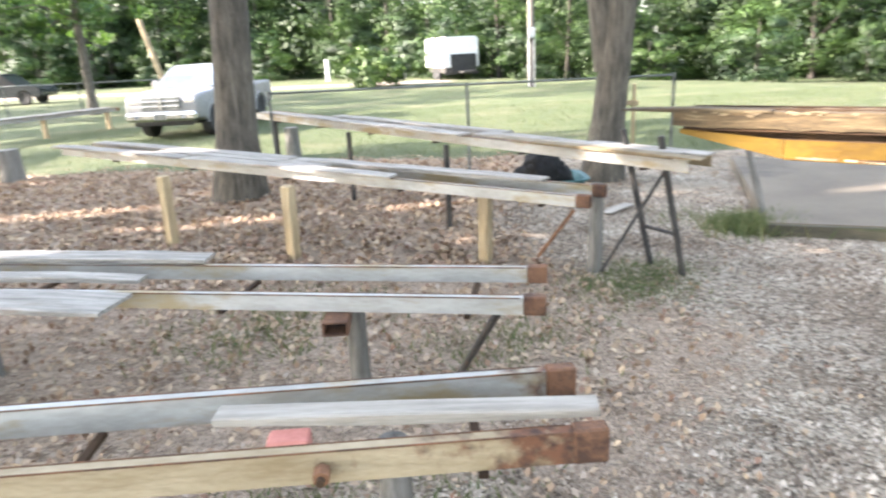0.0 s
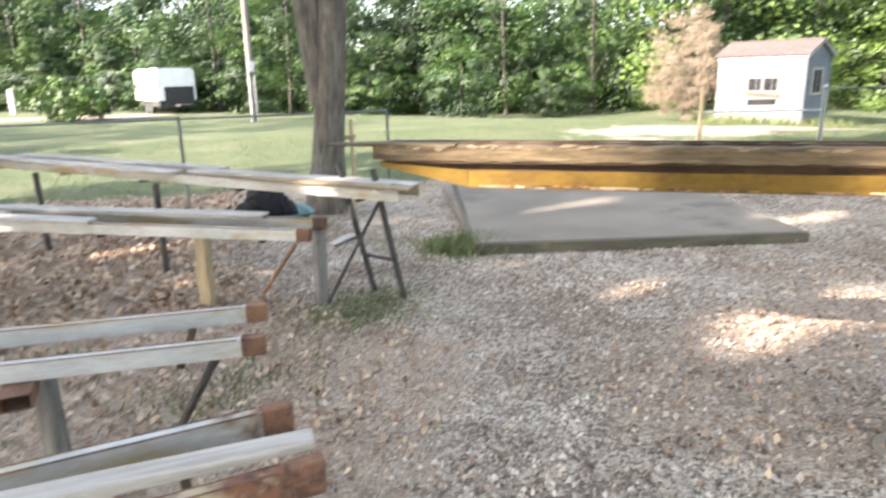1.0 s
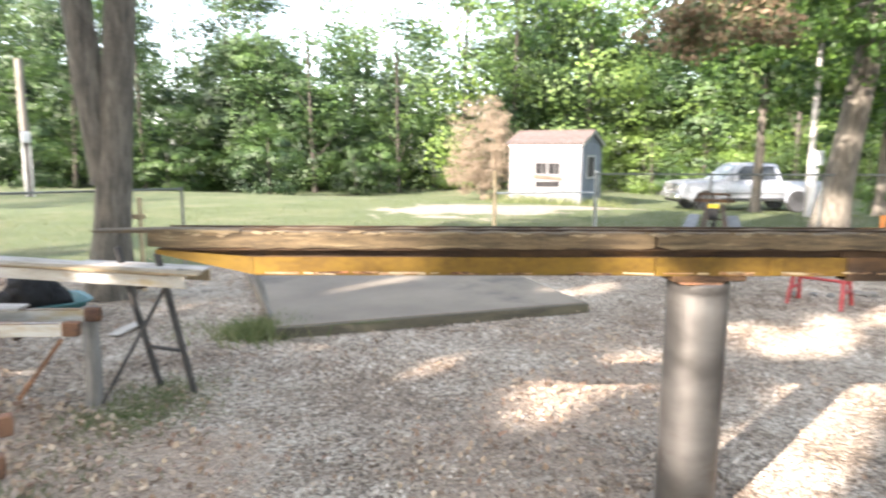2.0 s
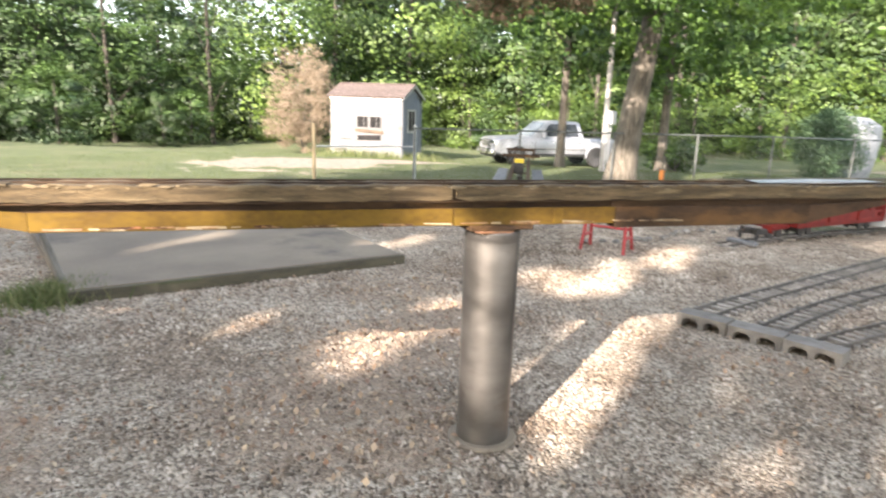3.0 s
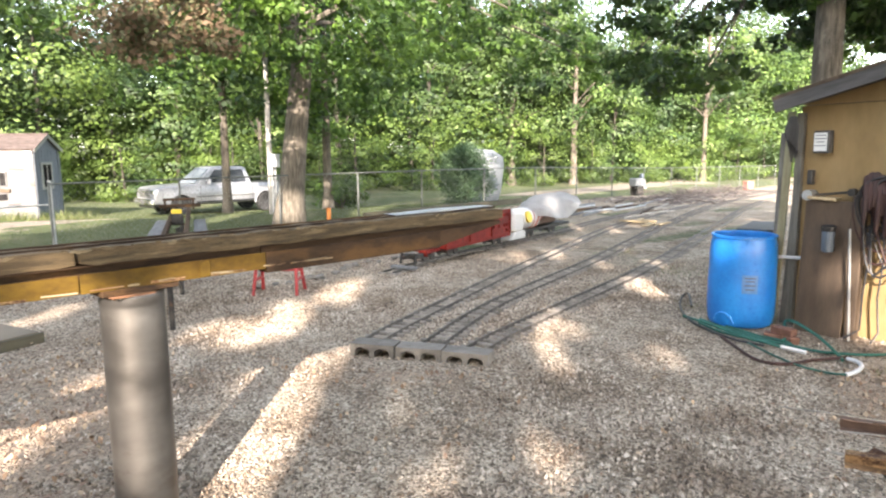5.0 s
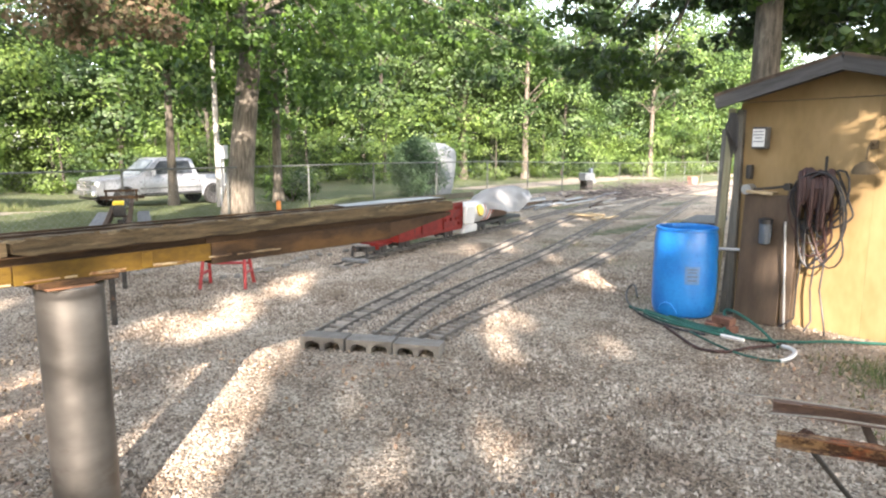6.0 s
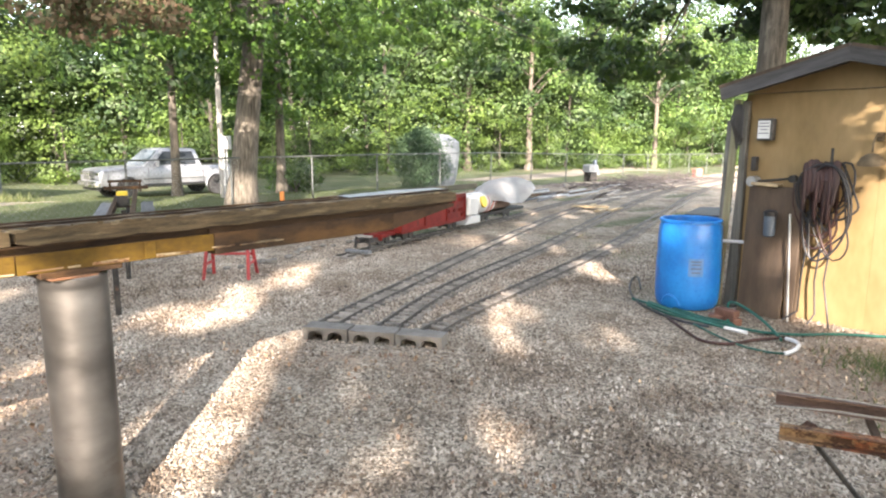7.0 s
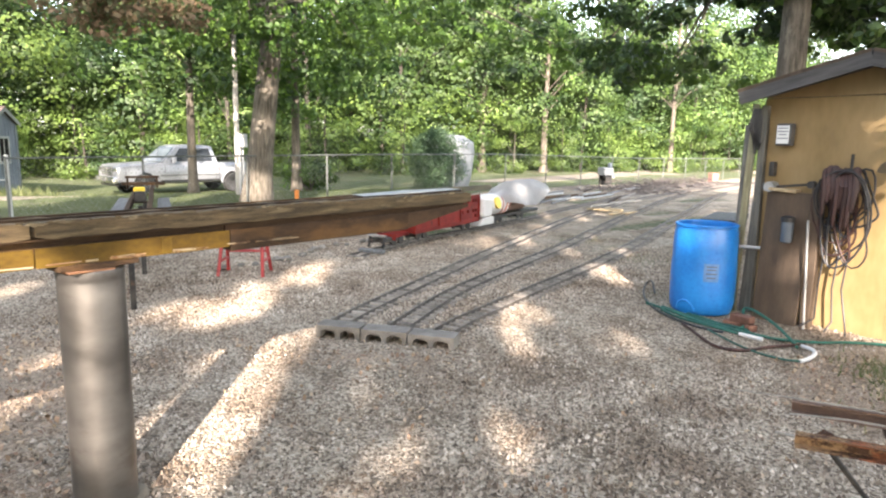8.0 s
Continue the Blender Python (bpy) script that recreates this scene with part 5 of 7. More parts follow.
    for x, z, w, h, a in ((0.45, 0.30, 0.55, 0.09, 2), (2.45, 0.55, 0.40, 0.07, -3), (0.7, 0.72, 0.5, 0.06, 1), (2.6, 1.75, 0.45, 0.06, 4), (1.0, 0.12, 0.8, 0.08, 0)):
        part("siding_gap", box((w, 0.03, h), (x, -0.026, z), (0, a, 0)), GREY_FASCIA, th, "grey bare patch where siding is torn")
    part("fascia", box((W * 0.62, 0.03, 0.16), (W * 0.31, -0.05, H - 0.06), (0, 1.2, 0), bevel=0.005), WHITE, th)
    part("fascia", box((W * 0.36, 0.03, 0.13), (W * 0.82, -0.05, H - 0.08), (0, -2.0, 0), bevel=0.005), WHITE, th, "sagging white fascia board")
    g = part("gable_window", box((0.03, 0.66, 0.78), (W + 0.01, D * 0.46, 1.5)), DARK_ROOM, th, "dark window in the gable")
    for dy, dz, sy, sz in ((0, 0.43, 0.86, 0.09), (0, -0.43, 0.86, 0.09), (-0.38, 0, 0.09, 0.78), (0.38, 0, 0.09, 0.78), (0, 0, 0.04, 0.78)):
        part("frame", box((0.05, sy, sz), (W + 0.02, D * 0.46 + dy, 1.5 + dz), bevel=0.006), GALV, g)


grey_shed()

SHED_D = Vector((-0.692, -0.722, 0))
SHED = between((7.45, -2.60, 0), Vector((7.45, -2.60, 0)) + SHED_D)   # x along the gable wall, -y is into the shed's front


def yellow_shed():
    """Gable end towards the yard: x along it, y runs away behind it."""
    m = SHED.copy()
    th = thing("yellow_shed", "yellow plywood shed with grey fascia, gable to the yard", "shed", m)
    W, D = 1.95, 2.6
    s = 1 if (m.to_3x3() @ Vector((0, 1, 0))).dot(Vector((1, -1, 0))) > 0 else -1
    H, R = 2.15, 2.40

    def gable(y0, y1, x0, x1, z0, zf):
        bm = bmesh.new()
        n = [(x0, z0), (x1, z0), (x1, zf(x1))] + ([(W / 2, zf(W / 2))] if x0 < W / 2 < x1 else []) + [(x0, zf(x0))]
        return prism(n, y0 * s, y1 * s, bm)

    def top(x):
        return H + (R - H) * (1 - abs(x - W / 2) / (W / 2))

    for x0, x1 in ((0.0, 1.2192), (1.2206, W)):
        part("wall_panel", gable(0.0, 0.05, x0, x1, -0.02, lambda x: 2.145), YELLOW_WALL, th, "yellow plywood panel")
    part("gable_panel", gable(-0.006, 0.05, 0.0, W, 2.152, lambda x: max(2.155, top(x))), YELLOW_WALL, th)
    for x in (0.025, W - 0.025):
        part("side_wall", box((0.05, D - 0.1, H), (x, s * D / 2, H / 2 - 0.01)), YELLOW_WALL, th)
    part("back_wall", box((W, 0.05, H), (W / 2, s * (D - 0.02), H / 2)), YELLOW_WALL, th)
    ang = math.degrees(math.atan2(R - H, W / 2))
    ln = math.hypot(R - H, W / 2) + 0.16
    for k in (-1, 1):
        cx = W / 2 + k * (ln / 2) * math.cos(radians(ang))
        cz = R + 0.06 - (ln / 2) * math.sin(radians(ang))
        part("roof_slope", box((ln, D + 0.5, 0.03), (0, 0, 0.045)), BROWN_BOARD, th, m=pose(cx, s * (D / 2 - 0.02), cz, 0, k * ang, 0))
        part("fascia", box((ln, 0.03, 0.13), (0, 0, -0.025), bevel=0.004), GREY_FASCIA, th, "grey weathered fascia", m=pose(cx, s * -0.25, cz, 0, k * ang, 0))
        part("soffit", box((ln, D + 0.42, 0.012), (0, 0, 0.02)), GREY_FASCIA, th, m=pose(cx, s * (D / 2 - 0.02), cz, 0, k * ang, 0))
    part("corner_post", box((0.07, 0.06, 2.08), (0.02, s * -0.035, 1.04), bevel=0.006), GREY_BATTEN, th, "grey corner trim")
    part("back_trim", box((0.05, 0.08, 2.05), (-0.03, s * 0.06, 1.02), bevel=0.006), GREY_BATTEN, th, "dark corner board")
    return th, s


YS = yellow_shed()[1]


def on_shed(x, y, z, rx=0, ry=0, rz=0):
    """A pose at the gable wall; y metres out in front of it."""
    return SHED @ pose(x, -YS * y, z, rx, ry, rz)


def shed_things():
    ob = thing("electric_meter_box", "small grey box with white label on the yellow wall", "box", on_shed(0.235, 0.05, 1.80))
    part("case", box((0.145, 0.09, 0.21), bevel=0.008), GREY_FASCIA, ob)
    part("label", box((0.115, 0.004, 0.17), (-0.005, -YS * 0.047, 0)), WHITE, ob, "white paper label")
    for k, (w, z) in enumerate(((0.09, 0.06), (0.10, 0.03), (0.07, 0.0), (0.10, -0.035))):
        part("writing_bar", box((w, 0.002, 0.008), (-0.005, -YS * 0.050, z)), BLUE_GREY, ob)
    ob = new("brown_board", as_mesh("brown_board", box((0.42, 0.02, 1.28), bevel=0.003), BROWN_BOARD))
    ob.matrix_world = on_shed(0.36, 0.16, 0.62, YS * -4, 0, 0)
    tagged(ob, "dark brown plywood sheet leaning on the yellow wall", "board")
    ob = new("timber_post", as_mesh("timber_post", box((0.10, 0.09, 1.34), bevel=0.008), BROWN_BOARD))
    ob.matrix_world = on_shed(0.62, 0.12, 0.65)
    tagged(ob, "dark brown timber post before the yellow wall", "post")
    for x, y, turn, ln, w, material, lab in ((-0.115, 0.05, 0.5, 2.10, 0.075, PALE_BATTEN, "pale olive board leaning at the shed corner"), (-0.03, 0.02, 1.0, 1.35, 0.06, GREY_BATTEN, "grey batten leaning at the shed corner"), (-0.18, -0.01, -0.4, 1.9, 0.045, DARK_POST, "dark narrow board leaning at the shed corner")):
        o = new("batten", as_mesh("batten", box((w, 0.022, ln), (0, 0, ln / 2), bevel=0.003), material))
        o.matrix_world = on_shed(x, y + 0.05, 0.0, YS * -3, turn, 0)
        tagged(o, lab, "batten", "battens at the shed corner")
    ob = new("shelf_board", as_mesh("shelf_board", box((0.26, 0.12, 0.03), bevel=0.004), TAN_WOOD))
    ob.matrix_world = on_shed(0.30, 0.10, 1.275, 0, 3, 0)
    tagged(ob, "small tan ledge above the brown board", "shelf")
    ob = thing("corner_clutter", "black tangle of old cable hung under the eave", "cable", on_shed(-0.05, 0.05, 1.95))
    for k in range(7):
        pts = [(-0.03 + 0.012 * k, 0.0, 0.10), (-0.06 + 0.02 * k, -YS * 0.03, -0.05 - 0.03 * k), (-0.02 + 0.01 * k, -YS * 0.02, -0.22 - 0.04 * (k % 4)), (0.02, 0.0, -0.05)]
        part("strand", tube(pts, 0.012, 6), BLACK_PLASTIC, ob)
    ob = new("standpipe", as_mesh("standpipe", rod((0.05, 0, -0.02), (-0.01, 0, 1.02), 0.011, seg=12), GALV))
    ob.matrix_world = on_shed(0.60, 0.22, 0.0)
    tagged(ob, "thin grey standpipe against a dark post", "pipe")
    ob = new("overflow_pipe", as_mesh("overflow_pipe", rod((-0.38, 0.03, 0), (0.10, 0, 0.03), 0.017, seg=12), WHITE))
    ob.matrix_world = on_shed(0.10, 0.10, 0.66)
    tagged(ob, "white plastic pipe from the wall to the drum", "pipe")
    ob = thing("water_filter", "blue-grey filter housing on the brown board", "filter", on_shed(0.42, 0.24, 0.92))
    part("housing", lathe([(0.03, -0.13), (0.05, -0.12), (0.055, 0.06), (0.05, 0.07)], 20), BLUE_GREY, ob)
    part("cap", lathe([(0.06, 0.07), (0.062, 0.11), (0.03, 0.125)], 20), BLACK_PLASTIC, ob)
    # hose rack with a coil of dark hose
    ob = thing("hose_coil", "maroon and black hose coiled on a wall hook", "hose", on_shed(0.82, 0.14, 1.16))
    part("hook", box((0.05, 0.12, 0.05), (0, YS * 0.05, 0.30)), BLACK_STEEL, ob)
    part("hook_arm", box((0.02, 0.02, 0.22), (0.06, -YS * 0.02, 0.36)), BLACK_STEEL, ob)
    rng = random.Random(3)
    for k in range(15):
        a, b = rng.uniform(0.07, 0.21), rng.uniform(0.20, 0.44)
        off, dx, tilt = rng.uniform(-0.06, 0.06), rng.uniform(-0.05, 0.08), rng.uniform(-0.12, 0.12)
        wob = rng.uniform(0.01, 0.05)
        pts = [(dx + a * math.sin(t) + tilt * (1 - math.cos(t)) * 0.5 + wob * math.sin(2 * t + k), -YS * 0.03 + off * (0.5 + 0.5 * math.cos(t)), 0.32 - b + b * math.cos(t) + wob * math.sin(3 * t)) for t in [2 * math.pi * i / 24 for i in range(25)]]
        part("loop", tube(pts, 0.010 if k % 2 else 0.008, 6), BROWN_HOSE if k < 5 else BLACK_PLASTIC, ob)
    for k in range(8):
        dx, dd = -0.15 + 0.035 * k, rng.uniform(0.22, 0.50)
        pts = [(dx - 0.02, YS * 0.02, 0.30 - dd * 1.1), (dx, -YS * 0.02, 0.16), (dx + 0.02, -YS * 0.04, 0.31 + 0.03 * math.sin(k)), (dx + 0.04, -YS * 0.09, 0.18), (dx + 0.03, -YS * 0.10, 0.30 - dd)]
        part("draped_strand", tube(pts, [0.018, 0.032, 0.036, 0.032, 0.014], 8), BROWN_HOSE, ob, "thick maroon strand")
    for k, x in enumerate((-0.10, 0.02, 0.10)):
        pts = [(x, -YS * 0.02, -0.10), (x + 0.02, -YS * 0.03, -0.40), (x - 0.01, -YS * 0.02, -0.75), (x + 0.03 * k, -YS * 0.05, -1.05), (x + 0.10 * (k - 1), -YS * 0.12, -1.14)]
        part("tail", tube(pts, 0.009, 6), BLACK_PLASTIC, ob, "black hose end hanging to the ground")
    ob = thing("wall_tap", "brass tap and gauge fixed to the yellow wall", "tap", on_shed(0.16, 0.08, 1.30))
    part("gauge", rod((0, 0.06, 0), (0, -0.06, 0), 0.05, seg=18), GALV, ob, "round grey gauge")
    part("valve", box((0.05, 0.07, 0.14), (0.0, 0, 0.17), bevel=0.008), BLACK_STEEL, ob)
    part("pipe", tube([(0.05, 0, 0), (0.2, 0, 0.02), (0.36, 0, 0.04)], 0.012, 6), BLACK_STEEL, ob)
    part("knob", rod((0.38, 0.02, 0.04), (0.38, -0.05, 0.04), 0.035, seg=14), BLACK_STEEL, ob)
    ob = thing("wall_lamp", "dull tan tin wall lamp with a domed shade", "lamp", on_shed(1.20, 0.05, 1.53))
    bm = lathe([(0.012, 0.075), (0.05, 0.065), (0.10, 0.03), (0.125, -0.02), (0.13, -0.045), (0.122, -0.045), (0.09, 0.02), (0.012, 0.06)], 24)
    part("shade", bm, LAMP_TIN, ob, m=pose(0, -YS * 0.14, 0, YS * 8, 0, 0) @ Matrix.Scale(0.82, 4))
    part("stem", tube([(0, 0, 0.20), (0, -YS * 0.05, 0.22), (0, -YS * 0.12, 0.17), (0, -YS * 0.14, 0.07)], 0.008, 8), LAMP_TIN, ob)
    part("wall_plate", box((0.06, 0.02, 0.08), (0, YS * 0.035, 0.20), bevel=0.006), LAMP_TIN, ob)


shed_things()


def drum():
    th = thing("plastic_drum", "blue plastic drum with pale label beside the shed", "drum", pose(7.40, -2.12, 0, 0, 0, 200))
    prof = [(0.24, 0.0), (0.266, 0.012), (0.280, 0.04), (0.291, 0.10), (0.296, 0.22), (0.297, 0.40), (0.294, 0.52), (0.289, 0.58), (0.292, 0.63), (0.290, 0.74), (0.283, 0.83), (0.272, 0.87), (0.272, 0.878), (0.284, 0.884), (0.284, 0.905), (0.274, 0.91), (0.266, 0.90), (0.262, 0.80), (0.270, 0.40), (0.262, 0.04), (0.02, 0.03)]
    part("body", lathe([(r * 1.07, z) for r, z in prof], 48), BLUE_DRUM, th)
    bm = bmesh.new()
    n = 6
    rows = []
    for i in range(n + 1):
        a = radians(-34 + 26 * i / n)
        rows.append([bm.verts.new((0.319 * math.cos(a), 0.319 * math.sin(a), z)) for z in (0.36, 0.54)])
    for a, b in zip(rows, rows[1:]):
        bm.faces.new((a[0], b[0], b[1], a[1]))
    lab = part("label", bm, LABEL_BLUE, th, "faded paper label")
    for k, z in enumerate((0.51, 0.48, 0.44, 0.40)):
        part("writing_bar", box((0.003, 0.10 - 0.015 * (k % 2), 0.012), (0.320 * math.cos(radians(-21)), 0.320 * math.sin(radians(-21)), z), (0, 0, -21)), BLUE_GREY, lab)
    arc = [((0.300 + 0.013 * math.sin(math.pi * i / 12)) * math.cos(radians(a)), (0.300 + 0.013 * math.sin(math.pi * i / 12)) * math.sin(radians(a)), 0.05 + 0.10 * math.sin(math.pi * i / 12) ** 0.6) for i, a in enumerate([-84 + 3.2 * i for i in range(13)])]
    part("moulded_arch", tube(arc, 0.012, 6), BLUE_DRUM, th)


drum()


def hose(label, points, r, material, name="garden_hose"):
    """A hose lying along points, rounded by a spline."""
    p = [Vector(q) for q in points]
    p = [p[0]] + p + [p[-1]]
    out = []
    for a, b, c, d in zip(p, p[1:], p[2:], p[3:]):
        for i in range(7):
            t = i / 7
            out.append(0.5 * ((2 * b) + (c - a) * t + (2 * a - 5 * b + 4 * c - d) * t * t + (3 * b - a - 3 * c + d) * t ** 3))
    out.append(p[-1])
    ob = new(name, as_mesh(name, tube(out, r, 7), material))
    return tagged(ob, label, "hose", "hoses by the drum")


hose("green garden hose looped on the ground by the drum", [(7.52, -1.60, 0.02), (7.20, -1.76, 0.03), (6.85, -1.98, 0.02), (6.60, -2.20, 0.02), (6.72, -2.36, 0.05), (6.95, -2.40, 0.12), (6.90, -2.46, 0.15), (6.55, -2.56, 0.10), (6.26, -2.62, 0.02), (6.15, -2.60, 0.02)], 0.014, GREEN_HOSE)
hose("second green hose running off along the shed", [(7.40, -1.74, 0.02), (7.05, -1.92, 0.02), (6.70, -2.12, 0.03), (6.48, -2.32, 0.03), (6.36, -2.55, 0.02), (6.33, -2.85, 0.02), (6.38, -3.2, 0.02), (6.3, -3.9, 0.02)], 0.013, GREEN_HOSE)
hose("third green hose strand lying flat by the drum", [(7.25, -1.70, 0.02), (6.95, -1.82, 0.02), (6.72, -1.98, 0.03), (6.52, -2.16, 0.03), (6.42, -2.30, 0.02), (6.60, -2.32, 0.03), (6.80, -2.12, 0.03), (6.95, -2.00, 0.04), (7.1, -1.92, 0.03)], 0.013, GREEN_HOSE)
hose("thin green line trailing from the loop to the white end", [(6.60, -1.98, 0.02), (6.25, -2.08, 0.02), (5.96, -2.20, 0.02), (5.80, -2.36, 0.02), (5.77, -2.48, 0.02)], 0.009, GREEN_HOSE)
hose("black hose trailing from the drum onto gravel", [(7.9, -1.75, 0.04), (8.25, -1.78, 0.10), (8.45, -1.76, 0.05), (8.20, -1.68, 0.02), (7.75, -1.62, 0.02), (7.30, -1.64, 0.02), (6.95, -1.74, 0.02), (6.66, -1.90, 0.02), (6.5, -2.1, 0.02)], 0.011, BLACK_PLASTIC)
hose("brown air line lying across the gravel", [(6.75, -1.80, 0.02), (6.32, -1.86, 0.02), (6.05, -1.93, 0.02), (5.98, -2.12, 0.02), (6.12, -2.38, 0.02), (6.25, -2.7, 0.02)], 0.013, BROWN_HOSE)
hose("short white hose end on the ground", [(6.20, -2.66, 0.02), (6.06, -2.69, 0.03), (5.93, -2.65, 0.03), (5.82, -2.55, 0.02), (5.77, -2.48, 0.02)], 0.017, WHITE)
hose("short white pipe piece among hoses", [(6.37, -2.20, 0.05), (6.23, -2.35, 0.05)], 0.018, WHITE)
for k, (x, y, turn, dz) in enumerate(((6.72, -2.36, 20, 0.0), (6.78, -2.28, 65, 0.0), (6.74, -2.33, 40, 0.066))):
    ob = new("brick", as_mesh("brick", box((0.20, 0.10, 0.065), (0, 0, 0.03), bevel=0.006), BRICK_RED))
    ob.matrix_world = pose(x, y, dz, 0, 0, turn)
    tagged(ob, "old red brick lying among the hoses", "brick", "bricks by the shed")

# ---------------------------------------------------------------- miniature railway
def block(m):
    """A hollow concrete block laid so that its cores face the yard."""
    th = thing("concrete_block", "grey hollow concrete block at the track ends", "concrete block", m, "blocks at the track ends")
    line = [(-0.20, 0.0), (-0.20, 0.155), (0.20, 0.155), (0.20, 0.0)]
    for c in (0.09, -0.09):
        line += [(c + 0.068, 0.0)] + [(c + 0.068 * math.cos(a), 0.085 + 0.038 * math.sin(a)) for a in [math.pi * k / 6 for k in range(7)]] + [(c - 0.068, 0.0)]
    bm = prism(line, -0.095, 0.095)
    box((0.39, 0.012, 0.12), (0, 0.07, 0.06), bm=bm)
    part("shell", bm, BLOCK, th)
    return th


B0, B1 = Vector((5.76, 1.47, 0)), Vector((5.62, 0.20, 0))
bm_ = between(B0, B1)
first_block = block(bm_ @ pose(0.2, 0.10, -0.045))
for k, (x, turn, dz) in enumerate(((0.615, 1.5, -0.05), (1.03, -2.5, -0.058))):
    copy_thing(first_block, bm_ @ pose(x, 0.10, dz, 0, 0, turn))


def path_points(points, step):
    """Even steps along a smooth line in plan: place and way."""
    p = [Vector((*q, 0)) for q in points]
    p = [2 * p[0] - p[1]] + p + [2 * p[-1] - p[-2]]
    fine = []
    for a, b, c, d in zip(p, p[1:], p[2:], p[3:]):
        for i in range(40):
            t = i / 40
            fine.append(0.5 * ((2 * b) + (c - a) * t + (2 * a - 5 * b + 4 * c - d) * t * t + (3 * b - a - 3 * c + d) * t ** 3))
    out, left = [], 0.0
    for a, b in zip(fine, fine[1:]):
        ln = (b - a).length
        while left < ln:
            out.append((a.lerp(b, left / ln), (b - a).normalized()))
            left += step
        left -= ln
    return out


TIE_MESH = as_mesh("tie", box((0.038, 0.34, 0.04), bevel=0.006), TIE, 0.4)
SLEEPERS = []


def ground_track(label, points, gauge=0.19, ties_to=13.5):
    th = thing("miniature_track", label, "miniature track", None, "yard tracks")
    steps = path_points(points, 0.125)
    for s in (-1, 1):
        line = [p + Vector((-w.y, w.x, 0)) * s * gauge / 2 for p, w in steps[::4]]
        bm = bmesh.new()
        prof = [(-0.007, 0.050), (-0.006, 0.030), (-0.014, 0.024), (0.014, 0.024), (0.006, 0.030), (0.007, 0.050), (0.005, 0.055), (-0.005, 0.055)]
        rings = []
        for (p, w), q in zip(steps[::4], line):
            n = Vector((-w.y, w.x, 0))
            g = float(ground_z(q.x, q.y))
            rings.append([bm.verts.new(q + n * a + Vector((0, 0, b + g - 0.01))) for a, b in prof])
        for a, b in zip(rings, rings[1:]):
            for k in range(8):
                bm.faces.new((a[k], a[(k + 1) % 8], b[(k + 1) % 8], b[k]))
        part("rail", bm, RAIL, th)
    SLEEPERS.append((th, steps, ties_to))
    return th


ground_track("miniature track with dark ties running up to concrete blocks", [(6.08, 1.38), (6.5, 1.30), (8.3, 0.82), (11.8, -0.18), (17, -1.9), (24, -5.2), (34, -11)])
ground_track("miniature track between two others in the gravel yard", [(6.03, 0.82), (6.3, 0.77), (8.0, 0.34), (11.5, -1.0), (17, -2.9), (24, -5.8), (34, -11.6)])
ground_track("miniature track with weathered ties ending at blocks", [(5.98, 0.41), (6.2, 0.35), (7.7, -0.33), (11.2, -1.9), (17, -4.1), (24, -6.9), (34, -12.3)])
ground_track("siding of miniature track under parked wagons", [(9.6, 2.15), (11.5, 1.45), (14.3, 0.0), (18, -1.5), (24, -4.4), (34, -10)], ties_to=15)


def bogie(parent, x):
    b = part("bogie", box((0.34, 0.20, 0.05), (x, 0, 0.16), bevel=0.006), BLACK_STEEL, parent, "black bogie")
    for dx in (-0.10, 0.10):
        for y in (-0.095, 0.095):
            part("bogie_wheel", rod((x + dx, y - 0.015, 0.155), (x + dx, y + 0.015, 0.155), 0.065, seg=16), BLACK_STEEL, b)


